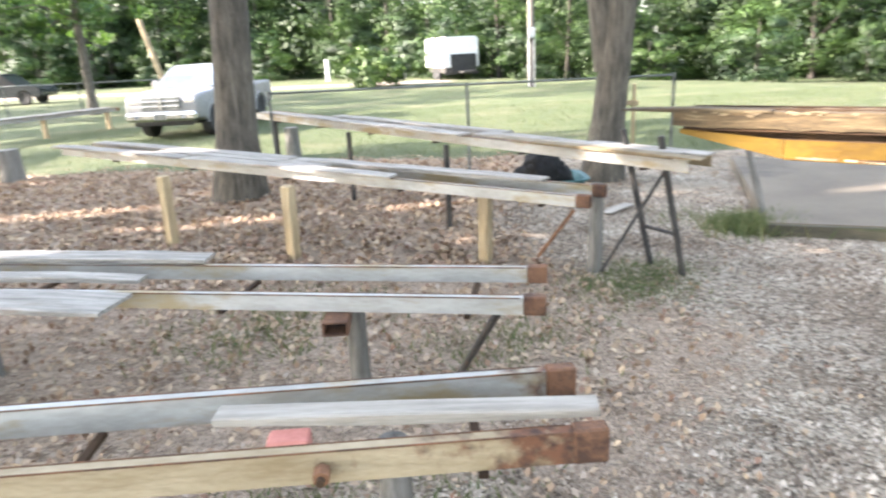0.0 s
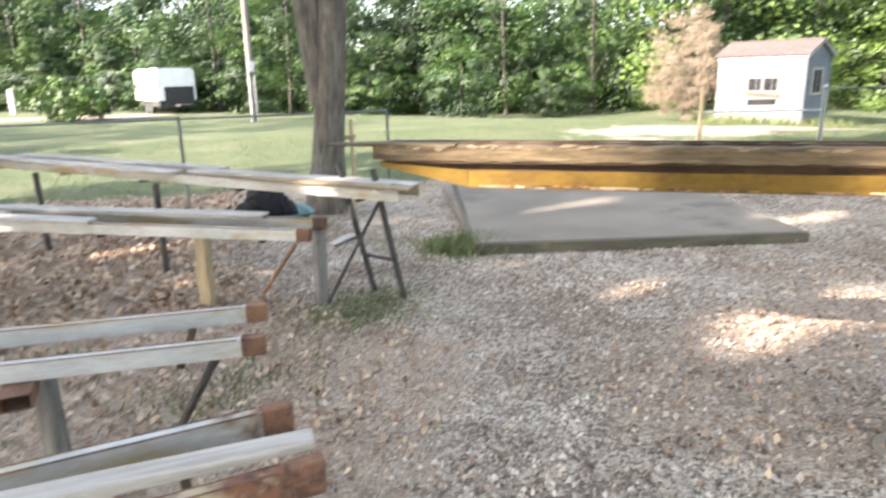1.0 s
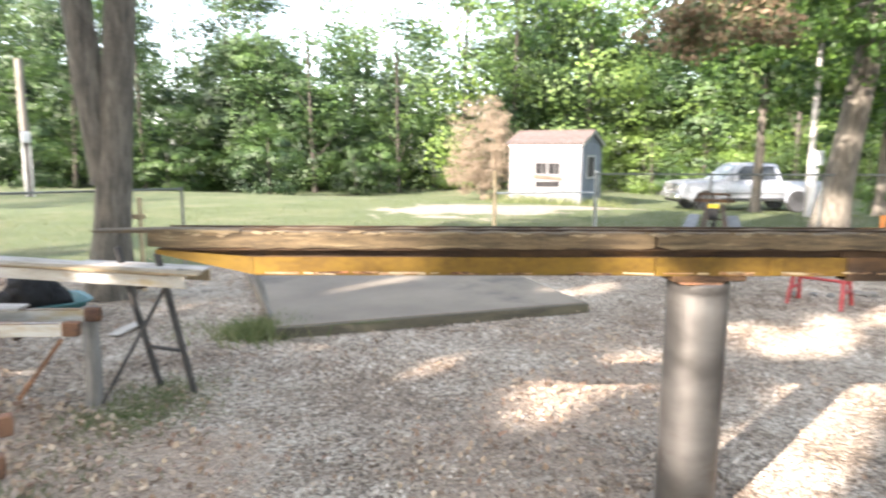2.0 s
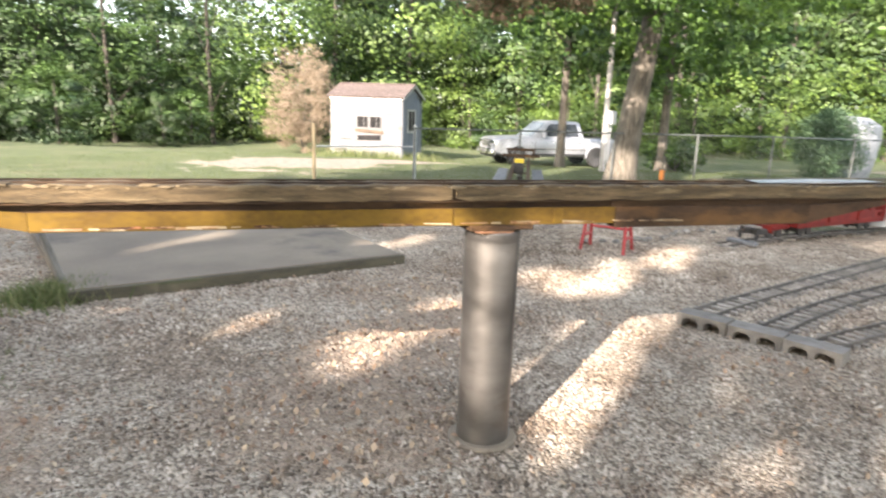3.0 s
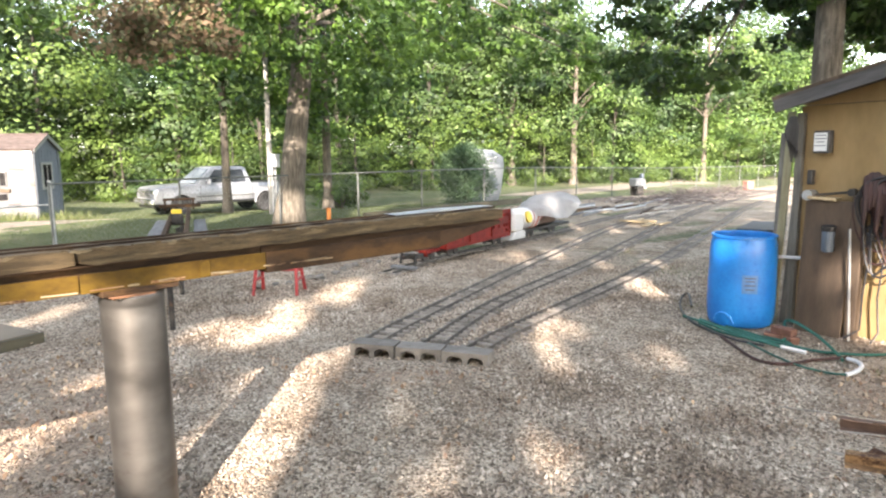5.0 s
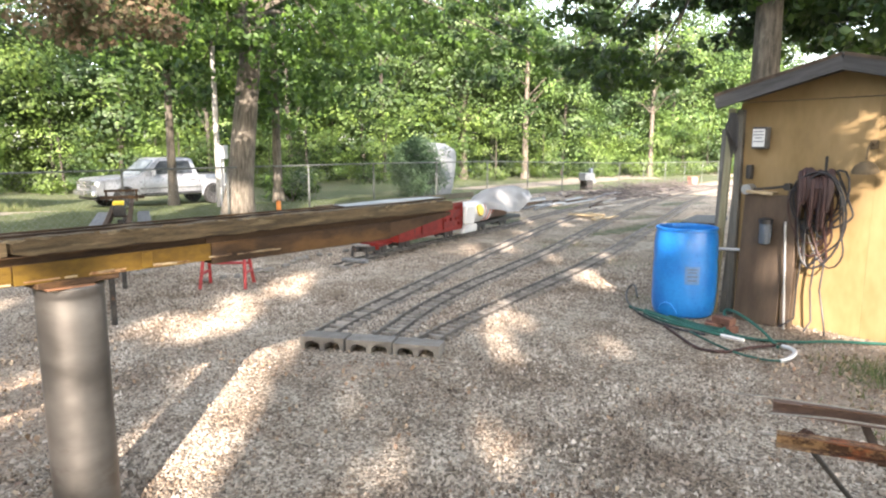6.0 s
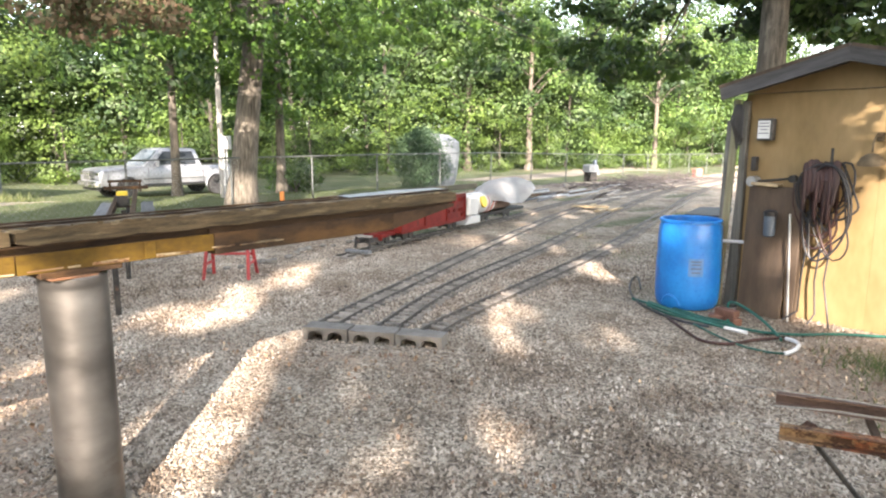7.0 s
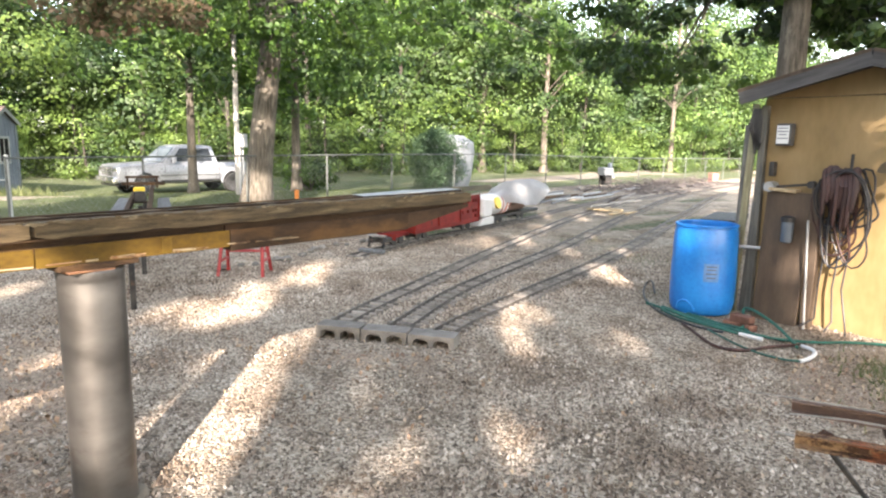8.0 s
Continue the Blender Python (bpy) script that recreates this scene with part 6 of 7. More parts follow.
def gondola():
    """A red steel wagon: plate sides with small openings cut in them, and a short truck ahead of it."""
    m = between((9.95, 1.98, 0), (13.4, 0.52, 0))
    th = thing("gondola_wagon", "red steel gondola wagon with small openings in its sides", "wagon", m)
    L, x0, n = 2.22, 0.84, 22
    part("floor", box((L, 0.40, 0.03), (x0 + L / 2, 0, 0.24), bevel=0.004), RED, th)
    cells = [(x0 + k * L / n, x0 + (k + 1) * L / n) for k in range(n)]
    rows = (0.285, 0.38, 0.475, 0.57, 0.665)
    for s in (-1, 1):
        y = s * 0.20
        part("side_sill", box((L, 0.02, 0.07), (x0 + L / 2, y, 0.25), bevel=0.003), RED, th)
        part("top_rail", box((L, 0.030, 0.05), (x0 + L / 2, y, 0.69), bevel=0.003), RED, th)
        bm = bmesh.new()      # the plate, left open where the holes are
        for k, (a, b) in enumerate(cells):
            for j, (lo, hi) in enumerate(zip(rows, rows[1:])):
                hole = k in (15, 17, 19, 20) and j in (1, 3) or k in (6, 11) and j == 2 or k == 20 and j == 0
                if hole or s > 0 and k > 13 and j:
                    c = 0.010
                    for p, q in (((a, lo), (a + c, hi)), ((b - c, lo), (b, hi)), ((a + c, lo), (b - c, lo + 0.018)), ((a + c, hi - 0.018), (b - c, hi))):
                        box((q[0] - p[0], 0.010, q[1] - p[1]), ((p[0] + q[0]) / 2, y, (p[1] + q[1]) / 2), bm=bm)
                else:
                    box((b - a, 0.010, hi - lo), ((a + b) / 2, y, (lo + hi) / 2), bm=bm)
        part("side_plate", bm, RED, th, "red side plate with small square holes")
        for x in (x0 + 0.02, x0 + 0.75, x0 + 1.5, x0 + L - 0.03):
            part("side_stake", box((0.04, 0.025, 0.42), (x, y * 1.06, 0.475), bevel=0.003), RED, th)
    for x in (x0 + 0.01, x0 + L - 0.01):
        part("end_wall", box((0.02, 0.39, 0.44), (x, 0, 0.47), bevel=0.003), RED, th)
    bogie(th, x0 + 0.35); bogie(th, x0 + L - 0.35)
    fl = thing("flat_wagon", "short red truck frame with black coupler", "wagon", m)
    part("deck", box((0.40, 0.30, 0.05), (0.56, 0, 0.235), (0, -2, 0), bevel=0.006), RED, fl)
    part("headstock", box((0.035, 0.34, 0.10), (0.36, 0, 0.22), bevel=0.006), RED, fl, "red headstock")
    bogie(fl, 0.50)
    part("bogie_frame", box((0.22, 0.26, 0.07), (0.22, 0, 0.19), bevel=0.01), BLACK_STEEL, fl)
    part("coupler", box((0.20, 0.06, 0.06), (0.06, 0, 0.20), bevel=0.01), BLACK_STEEL, fl)
    for y in (-0.13, 0.13):
        part("upright", box((0.04, 0.03, 0.17), (0.10, y, 0.165), (0, 12, 0), bevel=0.004), BLACK_STEEL, fl)
    part("cross_plate", box((0.10, 0.30, 0.02), (0.11, 0, 0.265), bevel=0.004), GREY_WOOD, fl, "grey plate over the coupler")
    part("buffer_plank", box((0.10, 0.44, 0.05), (-0.02, 0.0, 0.05), bevel=0.006), SLATE_WOOD, fl)


gondola()


def covered_engine():
    """A small engine: white nose and barrel, the rest under a crumpled sheet."""
    m = between((12.93, 0.70, 0), (15.2, -0.36, 0))
    th = thing("covered_engine", "small white engine half covered by a crumpled grey-white tarp", "engine", m)
    rng = np.random.default_rng(5)
    nose = box((0.40, 0.42, 0.40), (0.14, 0, 0.44), (0, 4, 0), bevel=0.05)
    part("nose", nose, WHITE, th, "white rounded nose")
    part("front_step", prism([(-0.22, 0.12), (0.36, 0.12), (0.36, 0.26), (0.02, 0.26)], -0.23, 0.23, bevel=0.015), WHITE, th, "white sloping front step")
    part("barrel", lathe([(0.02, 0.0), (0.19, 0.0), (0.215, 0.03), (0.215, 0.72), (0.02, 0.72)], 30), WHITE, th, "white barrel", m=pose(0.30, 0, 0.46, 0, 90, 0))
    part("round_plate", rod((0.50, -0.195, 0.50), (0.50, -0.235, 0.51), 0.115, seg=24), YELLOW, th, "yellow round plate")
    for x in (0.74, 0.90):
        part("strap", lathe([(0.216, 0.0), (0.222, 0.0), (0.222, 0.03), (0.216, 0.03)], 30), PINK_BLOCK, th, "faded red strap", m=pose(x, 0, 0.46, 0, 90, 0))
    bm = bmesh.new()
    rows = []
    n, q = 30, 19
    for i in range(n):      # a sheet thrown over the body: a high ridge, hems that hang and flap out at the back
        f = i / (n - 1)
        x = 0.40 + 2.45 * f
        ridge = 0.63 + 0.25 * smooth01(0.0, 0.42, f) - 0.10 * smooth01(0.8, 1.0, f)
        hem = 0.56 - 0.17 * smooth01(0.05, 0.45, f) + 0.22 * smooth01(0.62, 1.0, f)
        w = 0.10 + 0.27 * smooth01(0.0, 0.35, f) - 0.08 * smooth01(0.8, 1.0, f)
        row = []
        for k in range(q):
            v = -1 + 2 * k / (q - 1)
            fold = 0.022 * math.sin(9 * v + 11 * f) * abs(v) + 0.012 * math.sin(23 * f + 5 * v) + 0.005 * rng.normal()
            row.append(bm.verts.new((x + 0.03 * math.sin(6 * v) * f + 0.10 * f * f * (1 - abs(v)), (w + fold) * math.copysign(abs(v) ** 0.75, v), ridge + (hem - ridge) * abs(v) ** 2.0 + fold)))
        rows.append(row)
    for a, b in zip(rows, rows[1:]):
        for k in range(q - 1):
            bm.faces.new((a[k], a[k + 1], b[k + 1], b[k]))
    bmesh.ops.solidify(bm, geom=bm.faces[:], thickness=0.008)
    part("tarp", bm, TARP, th, "crumpled grey-white tarp", smooth=1.0)
    part("boiler", lathe([(0.02, 0.0), (0.14, 0.0), (0.15, 0.02), (0.15, 0.9), (0.02, 0.92)], 24), PINK_TAN, th, "dull pinkish body under the tarp", m=pose(1.02, 0, 0.42, 0, 90, 0))
    for k, (x0, x1) in enumerate(((0.78, 1.02), (0.98, 1.24))):
        part("tie_down", rod((x0, -0.215, 0.30 + 0.1 * k), (x1, -0.235, 0.58), 0.012, seg=6), PINK_BLOCK, th, "faded red tie-down strap")
    part("frame", box((2.5, 0.3, 0.06), (1.30, 0, 0.22), bevel=0.01), BLACK_STEEL, th)
    bogie(th, 0.75); bogie(th, 1.75)


covered_engine()

# ---------------------------------------------------------------- fences and poles
def wire_mesh(length, height, pitch=0.13):
    """Crossed wires of a chain-link panel along x, joined."""
    vs, fs = [], []
    n = int(length / pitch)
    for i in range(-int(height / pitch), n):
        for s in (1, -1):
            x0 = i * pitch
            a, b = (x0, 0.05), (x0 + height, 0.05 + height)
            if a[0] < 0:
                a = (0, 0.05 - a[0])
            if b[0] > length:
                b = (length, 0.05 + height - (b[0] - length))
            if s < 0:
                a, b = (length - a[0], a[1]), (length - b[0], b[1])
            k = len(vs)
            t = 0.0010
            vs += [(a[0] - t, 0, a[1]), (a[0] + t, 0, a[1]), (b[0] + t, 0, b[1]), (b[0] - t, 0, b[1]), (a[0], t, a[1]), (b[0], t, b[1])]
            fs += [(k, k + 1, k + 2, k + 3), (k + 1, k + 4, k + 5, k + 2), (k + 4, k, k + 3, k + 5)]
    return arrays("chain_link", np.array(vs), np.array(fs), GALV)


def fence(label, points, height, spacing, material=FENCE, wires=True, thick=0.025):
    for (ax, ay), (bx, by) in zip(points, points[1:]):
        ln = math.hypot(bx - ax, by - ay)
        za, zb = float(ground_z(ax, ay)), float(ground_z(bx, by))
        th = thing("chain_link_fence", label, "fence", between((ax, ay, za), (bx, by, zb)))
        n = max(1, round(ln / spacing))
        for i in range(n + 1):
            part("post", rod((ln * i / n, 0, -0.1), (ln * i / n, 0, height + 0.03), thick, seg=8), material, th)
        part("top_rail", rod((0, 0, height), (ln, 0, height), thick * 0.75, seg=8), material, th)
        if wires:
            part("chain_link", wire_mesh(ln, height - 0.06), None, th)


fence("galvanised chain-link fence round the railway yard", [(11.35, 9.15), (20.1, 3.85), (25.3, 0.62), (34.0, -5.6), (45.0, -13.6)], 1.25, 2.9)
fence("chain-link fence along the lawn with thin rail", [(-2.6, 9.15), (2.85, 9.0)], 1.18, 2.7, wires=False, thick=0.02)
fence("far fence along the lane", [(-34, 26.5), (-20.0, 24.5), (-8, 23.5)], 1.1, 3.0, wires=False, thick=0.03)


def gate():
    th = thing("gate_frame", "two gate posts joined by a low bar", "gate", between((9.75, 10.55, 0), (11.9, 9.6, 0)))
    ln = math.hypot(2.15, 0.95)
    for x, material in ((0, TAN_WOOD), (ln, GALV)):
        part("post", rod((x, 0, -0.1), (x, 0, 1.3), 0.04, seg=10), material, th)
    part("bar", rod((0, 0, 0.82), (ln, 0, 0.82), 0.018, seg=8), GALV, th)


gate()


def utility_pole(label, x, y, h, r, box_at=None, wood=POLE):
    th = thing("utility_pole", label, "utility pole", pose(x, y, float(ground_z(x, y))))
    part("pole", rod((0, 0, -0.2), (0, 0, h), r, r * 0.8, 14), wood, th)
    if box_at:
        part("meter", box((0.28, 0.18, 0.4), (0, -r - 0.1, box_at), bevel=0.02), GALV, th, "grey meter box")
        for x in (-0.10, 0.10):
            part("conduit", rod((x, -r - 0.03, 0), (x, -r - 0.03, box_at - 0.15), 0.035, seg=8), GALV, th)
    return th


utility_pole("pale wooden utility pole on the lawn", 2.72, 27.8, 4.8, 0.155, 2.1)
utility_pole("grey pole with meter box behind the fence", 19.15, 8.3, 4.6, 0.085, 1.6, PALE_POLE)

# ---------------------------------------------------------------- loose things in the yard
def trestle(name, label, m, w, h, spread, material, r=0.02, rise=0.0):
    th = thing(name, label, "trestle", m)
    for s in (-1, 1):
        for e in (-1, 1):
            part("leg", rod((s * w / 2, e * spread / 2, 0), (s * w / 2 * 0.85, e * 0.04, h + (rise if e > 0 else 0)), r, seg=8), material, th)
        part("side_tie", rod((s * w / 2 * 0.95, -spread * 0.36, h * 0.3), (s * w / 2 * 0.95, spread * 0.36, h * 0.3), r * 0.8, seg=8), material, th)
    part("top_bar", rod((-w / 2, 0, h), (w / 2, 0, h), r, seg=8), material, th)
    part("cross_tie", rod((-w * 0.46, -spread * 0.3, h * 0.45), (w * 0.46, -spread * 0.3, h * 0.45), r * 0.8, seg=8), material, th)
    return th


trestle("red_trestle", "small red metal trestle standing in the gravel", pose(8.2, 3.2, 0, 0, 0, 98), 0.55, 0.60, 0.42, BRIGHT_RED, 0.022)


def rail_support():
    """A leaning black steel frame under the high track's end."""
    th = thing("steel_support", "rusty black steel frame propping up a track end", "support", pose(0, 0, 0))
    for a, b in (((1.66, 4.54, -0.05), (1.47, 4.62, 1.0)), ((1.50, 4.80, -0.05), (1.28, 4.92, 1.02))):
        part("leg", rod(a, b, 0.024, seg=8), BLACK_STEEL, th)
    part("tie", rod((1.60, 4.57, 0.30), (1.43, 4.84, 0.30), 0.014, seg=8), BLACK_STEEL, th)
    part("cap", rod((1.46, 4.56, 0.79), (1.33, 4.94, 0.79), 0.02, seg=8), RUST, th)
    part("diagonal", rod((1.08, 4.62, 0.02), (1.50, 4.60, 0.75), 0.014, seg=8), BLACK_STEEL, th)


rail_support()

ob = new("round_post", as_mesh("round_post", rod((1.05, 4.72, -0.1), (1.06, 4.74, 0.66), 0.055, 0.05, 14), DARK_POST))
tagged(ob, "grey weathered round post beside a track end", "post")
brace((0.62, 4.66, 0.14), (0.86, 4.52, 0.52), 0.014, RUST, "thin rusty steel brace under a track")
brace((0.02, 2.98, 0.02), (0.28, 2.86, 0.50), 0.02, BLACK_STEEL, "dark steel brace under a track end")
brace((3.42, -1.98, 0.0), (3.10, -1.50, 0.55), 0.012, BLACK_STEEL, "dark steel brace below a rusty track")

bm = bmesh.new()
bmesh.ops.create_icosphere(bm, subdivisions=3, radius=0.042)
for v in bm.verts:
    v.co *= 1 + 0.35 * noise.noise(v.co * 40)
ob = new("brace_clamp", as_mesh("brace_clamp", bm, BLOTCHED_RUST))
ob.matrix_world = pose(3.11, -1.52, 0.535)
tagged(ob, "rusty clamp joining a brace to the track", "clamp")
ob = thing("eye_bolt", "rusty eye bolt on the steel channel", "bolt", pose(-0.28, 1.475, 0.575, 0, 0, 6))
part("nut", rod((0, 0.02, 0), (0, -0.022, 0), 0.024, seg=6), RUST, ob)
part("shank", rod((0, 0, 0), (0, -0.04, 0.0), 0.012, seg=8), BROWN_STEEL, ob)

ob = thing("post_frame", "two short posts joined by a bar near the lawn fence", "post frame", pose(2.10, 8.42, 0, 0, 0, -14))
for x in (-0.095, 0.095):
    part("post", box((0.045, 0.045, 1.16), (x, 0, 0.55), bevel=0.006), TAN_WOOD, ob)
part("bar", box((0.30, 0.03, 0.06), (0, -0.035, 0.90), bevel=0.005), TAN_WOOD, ob)

# far left: an old low track, a leaning pole, a post and a cabinet
T0N, T0F = Vector((-9.6, 18.0, 0.55)), Vector((-11.3, 13.9, 0.55))
raised_track("old grey raised track far across the lawn", T0N, T0F, 0.36, (CHANNEL, CHANNEL), [((-9.7, 17.8), 0.4, "square"), ((-10.4, 16.1), 0.4, "square"), ((-11.2, 14.2), 0.4, "square")], left=-1)
ob = new("leaning_pole", as_mesh("leaning_pole", rod((-13.6, 30.6, -0.2), (-14.5, 30.6, 3.6), 0.13, 0.11, 10), TAN_WOOD))
tagged(ob, "tan wooden pole leaning by the lane", "pole")
ob = new("marker_post", as_mesh("marker_post", box((0.25, 0.25, 1.4), (-9.0, 44.0, 0.66), bevel=0.02), WHITE))
tagged(ob, "short white post beside the far lane", "post")
ob = thing("wire_cage", "pale square cabinet standing at the lane", "cabinet", pose(-4.4, 43.5, 0, 0, 0, 10))
part("case", box((1.1, 0.9, 1.3), (0, 0, 0.65), bevel=0.03), GALV, ob)
part("lid", box((1.16, 0.96, 0.06), (0, 0, 1.33), bevel=0.01), GALV, ob)


def stone(x, y, r, seed):
    rng = random.Random(seed)
    bm = bmesh.new()
    bmesh.ops.create_icosphere(bm, subdivisions=2, radius=1)
    k = rng.uniform(0, 50)
    for v in bm.verts:
        n = noise.noise(v.co * 1.4 + Vector((k, 0, 0)))
        v.co = Vector((v.co.x * r * rng.uniform(0.97, 1.03), v.co.y * r * 0.75, v.co.z * r * 0.55)) * (1 + 0.35 * n)
    o = new("stone", as_mesh("stone", bm, BLOCK, 0.5))
    o.matrix_world = pose(x, y, r * 0.28, 0, 0, rng.uniform(0, 360))
    tagged(o, "grey rough stone beside the track bed", "stone", "stones beside the siding")


for k in range(18):
    f = k / 17
    stone(8.4 + 3.6 * f + 0.1 * math.sin(9 * k), 3.45 - 1.35 * f + 0.12 * math.cos(7 * k), 0.05 + 0.035 * (0.5 + 0.5 * math.sin(5 * k)), 300 + k)


def peel(points, r=0.004):
    o = new("peeling_strip", as_mesh("peeling_strip", tube(points, r, 5), PALE_PLANK))
    tagged(o, "thin pale strip peeling off the rusty track", "strip", "strips on the rusty track")


peel([(3.46, -1.28, 0.60), (3.33, -1.45, 0.63), (3.25, -1.70, 0.628), (3.12, -2.05, 0.626)])
peel([(3.22, -1.42, 0.60), (3.12, -1.62, 0.627), (3.02, -1.9, 0.626)])
peel([(3.08, -1.32, 0.575), (2.96, -1.6, 0.57), (2.84, -2.0, 0.57)], 0.006)
bar = new("stop_bar", as_mesh("stop_bar", box((0.04, 0.46, 0.035), (0, 0, 0.16), bevel=0.004), BROWN_STEEL))
bar.matrix_world = between(along_(T6N, T6F, 4.1), along_(T6N, T6F, 5.0))
tagged(bar, "dark steel stop bar across the raised rails", "bar")
for s_ in (-0.2, 0.2):
    part("bar_leg", box((0.03, 0.03, 0.16), (0, s_, 0.08)), BROWN_STEEL, bar)

# boards on the tracks
def along(a, b, f, side=0.0, up=0.0):
    a, b = Vector(a), Vector(b)
    x = (b - a).normalized()
    return a + x * f + Vector((0, 0, 1)).cross(x) * side + Vector((0, 0, up))


def boards_on(a, b, rows, material, label):
    for k, (f0, f1, s0, s1, w, lift) in enumerate(rows):
        lay_board(along(a, b, f0, s0, 0.004 + lift), along(a, b, f1, s1, 0.004 + lift), w, 0.036 if material is PALE_PLANK else 0.030, material, label, k + int(f1 * 7))


boards_on(T4N, T4F, [(0.0, 1.12, 0.085, -0.015, 0.085, 0.0)], PALE_PLANK, "bleached pale plank lying between steel channels")
boards_on(T3N, T3F, [(1.86, 4.3, -0.30, -0.32, 0.16, 0.0), (1.96, 4.4, 0.40, 0.39, 0.26, 0.0), (2.05, 4.2, 0.05, 0.03, 0.1, 0.0)], GREY_WOOD, "grey weathered board on a low steel track")
boards_on(T2N, T2F, [(0.45, 2.9, -0.16, -0.15, 0.15, 0.0), (2.95, 5.9, -0.17, -0.17, 0.16, 0.0), (1.6, 4.0, 0.17, 0.18, 0.15, 0.0), (4.05, 6.1, 0.16, 0.2, 0.16, 0.0), (2.4, 4.6, 0.02, 0.0, 0.12, 0.0)], GREY_WOOD, "grey weathered board laid along the steel track")
boards_on(T1N, T1F, [(0.1, 2.2, 0.0, 0.02, 0.15, 0.0), (2.25, 4.6, 0.16, 0.15, 0.16, 0.0), (2.0, 5.2, -0.14, -0.15, 0.15, 0.0), (4.7, 6.9, 0.1, 0.1, 0.16, 0.0)], GREY_WOOD, "weathered board lying on the high track")
boards_on(T0N, T0F, [(0.05, 2.3, -0.14, -0.15, 0.2, 0.0), (2.35, 4.4, -0.15, -0.13, 0.2, 0.0), (0.3, 3.4, 0.15, 0.14, 0.2, 0.0)], GREY_WOOD, "grey board on the old track across the lawn")
boards_on(T6N, T6F, [(0.6, 4.7, -0.28, -0.28, 0.17, -0.23), (0.6, 4.7, 0.28, 0.28, 0.17, -0.23)], SLATE_WOOD, "grey plank walkway beside the raised rails")
_e = (T1N - T1F).normalized()
lay_board(T1N + _e * 0.10 + Vector((-0.09, -0.07, 0.006)), T1N - _e * 1.4 + Vector((-0.10, -0.08, 0.006)), 0.12, 0.022, SPLINTER, "worn tan plank with a chipped end on the high track", 75)
lay_board(T1N + _e * 0.06 + Vector((0.03, 0.03, 0.012)), T1N - _e * 0.95 + Vector((0.03, 0.03, 0.012)), 0.15, 0.022, GREY_WOOD, "pale weathered plank overhanging the high track's end", 74)
lay_board((1.46, 6.36, 0.012), (1.76, 6.66, 0.02), 0.11, 0.02, PALE_PLANK, "pale offcut board lying on the ground", 71)
lay_board(BR @ Vector((1.55, 0.02, 1.354)), BR @ Vector((2.44, 0.02, 1.354)), 0.13, 0.012, GALV, "grey metal strip lying on the bridge end", 72)

ob = thing("track_stop", "small dark track stop with yellow top on the raised rails", "track stop", between(along(T6N, T6F, 2.5, 0, -0.066), along(T6N, T6F, 3.5, 0, -0.066)))
part("block", box((0.14, 0.13, 0.14), (0, 0, 0.07), bevel=0.01), BLACK_STEEL, ob)
part("cap", box((0.12, 0.13, 0.06), (0, 0, 0.16), bevel=0.012), YELLOW, ob, "yellow cap")
ob = new("end_bar", as_mesh("end_bar", box((0.06, 0.62, 0.05), (0, 0, 0.03), bevel=0.006), BROWN_STEEL))
ob.matrix_world = between(along(T6N, T6F, 4.6, 0, 0.0), along(T6N, T6F, 4.8, 0, 0.0))
tagged(ob, "dark steel bar laid across the raised rails", "bar")
ob = new("faded_block", as_mesh("faded_block", box((0.18, 0.12, 0.12), bevel=0.01), PINK_BLOCK))
ob.matrix_world = pose(-0.68, 2.43, 0.03, 0, 0, 6)
tagged(ob, "faded red block lying on the ground", "block")
bm = bmesh.new()
for sz, at in (((0.115, 0.22, 0.006), (0, 0, 0.030)), ((0.115, 0.22, 0.006), (0, 0, -0.030)), ((0.006, 0.22, 0.054), (-0.0545, 0, 0)), ((0.006, 0.22, 0.054), (0.0545, 0, 0))):
    box(sz, at, bm=bm)
ob = new("tube_bracket", as_mesh("tube_bracket", bm, SHOE_RUST))
ob.matrix_world = pose(-0.50, 2.80, 0.463, 0, 0, 4)
tagged(ob, "rusty square steel tube on a track post", "bracket")


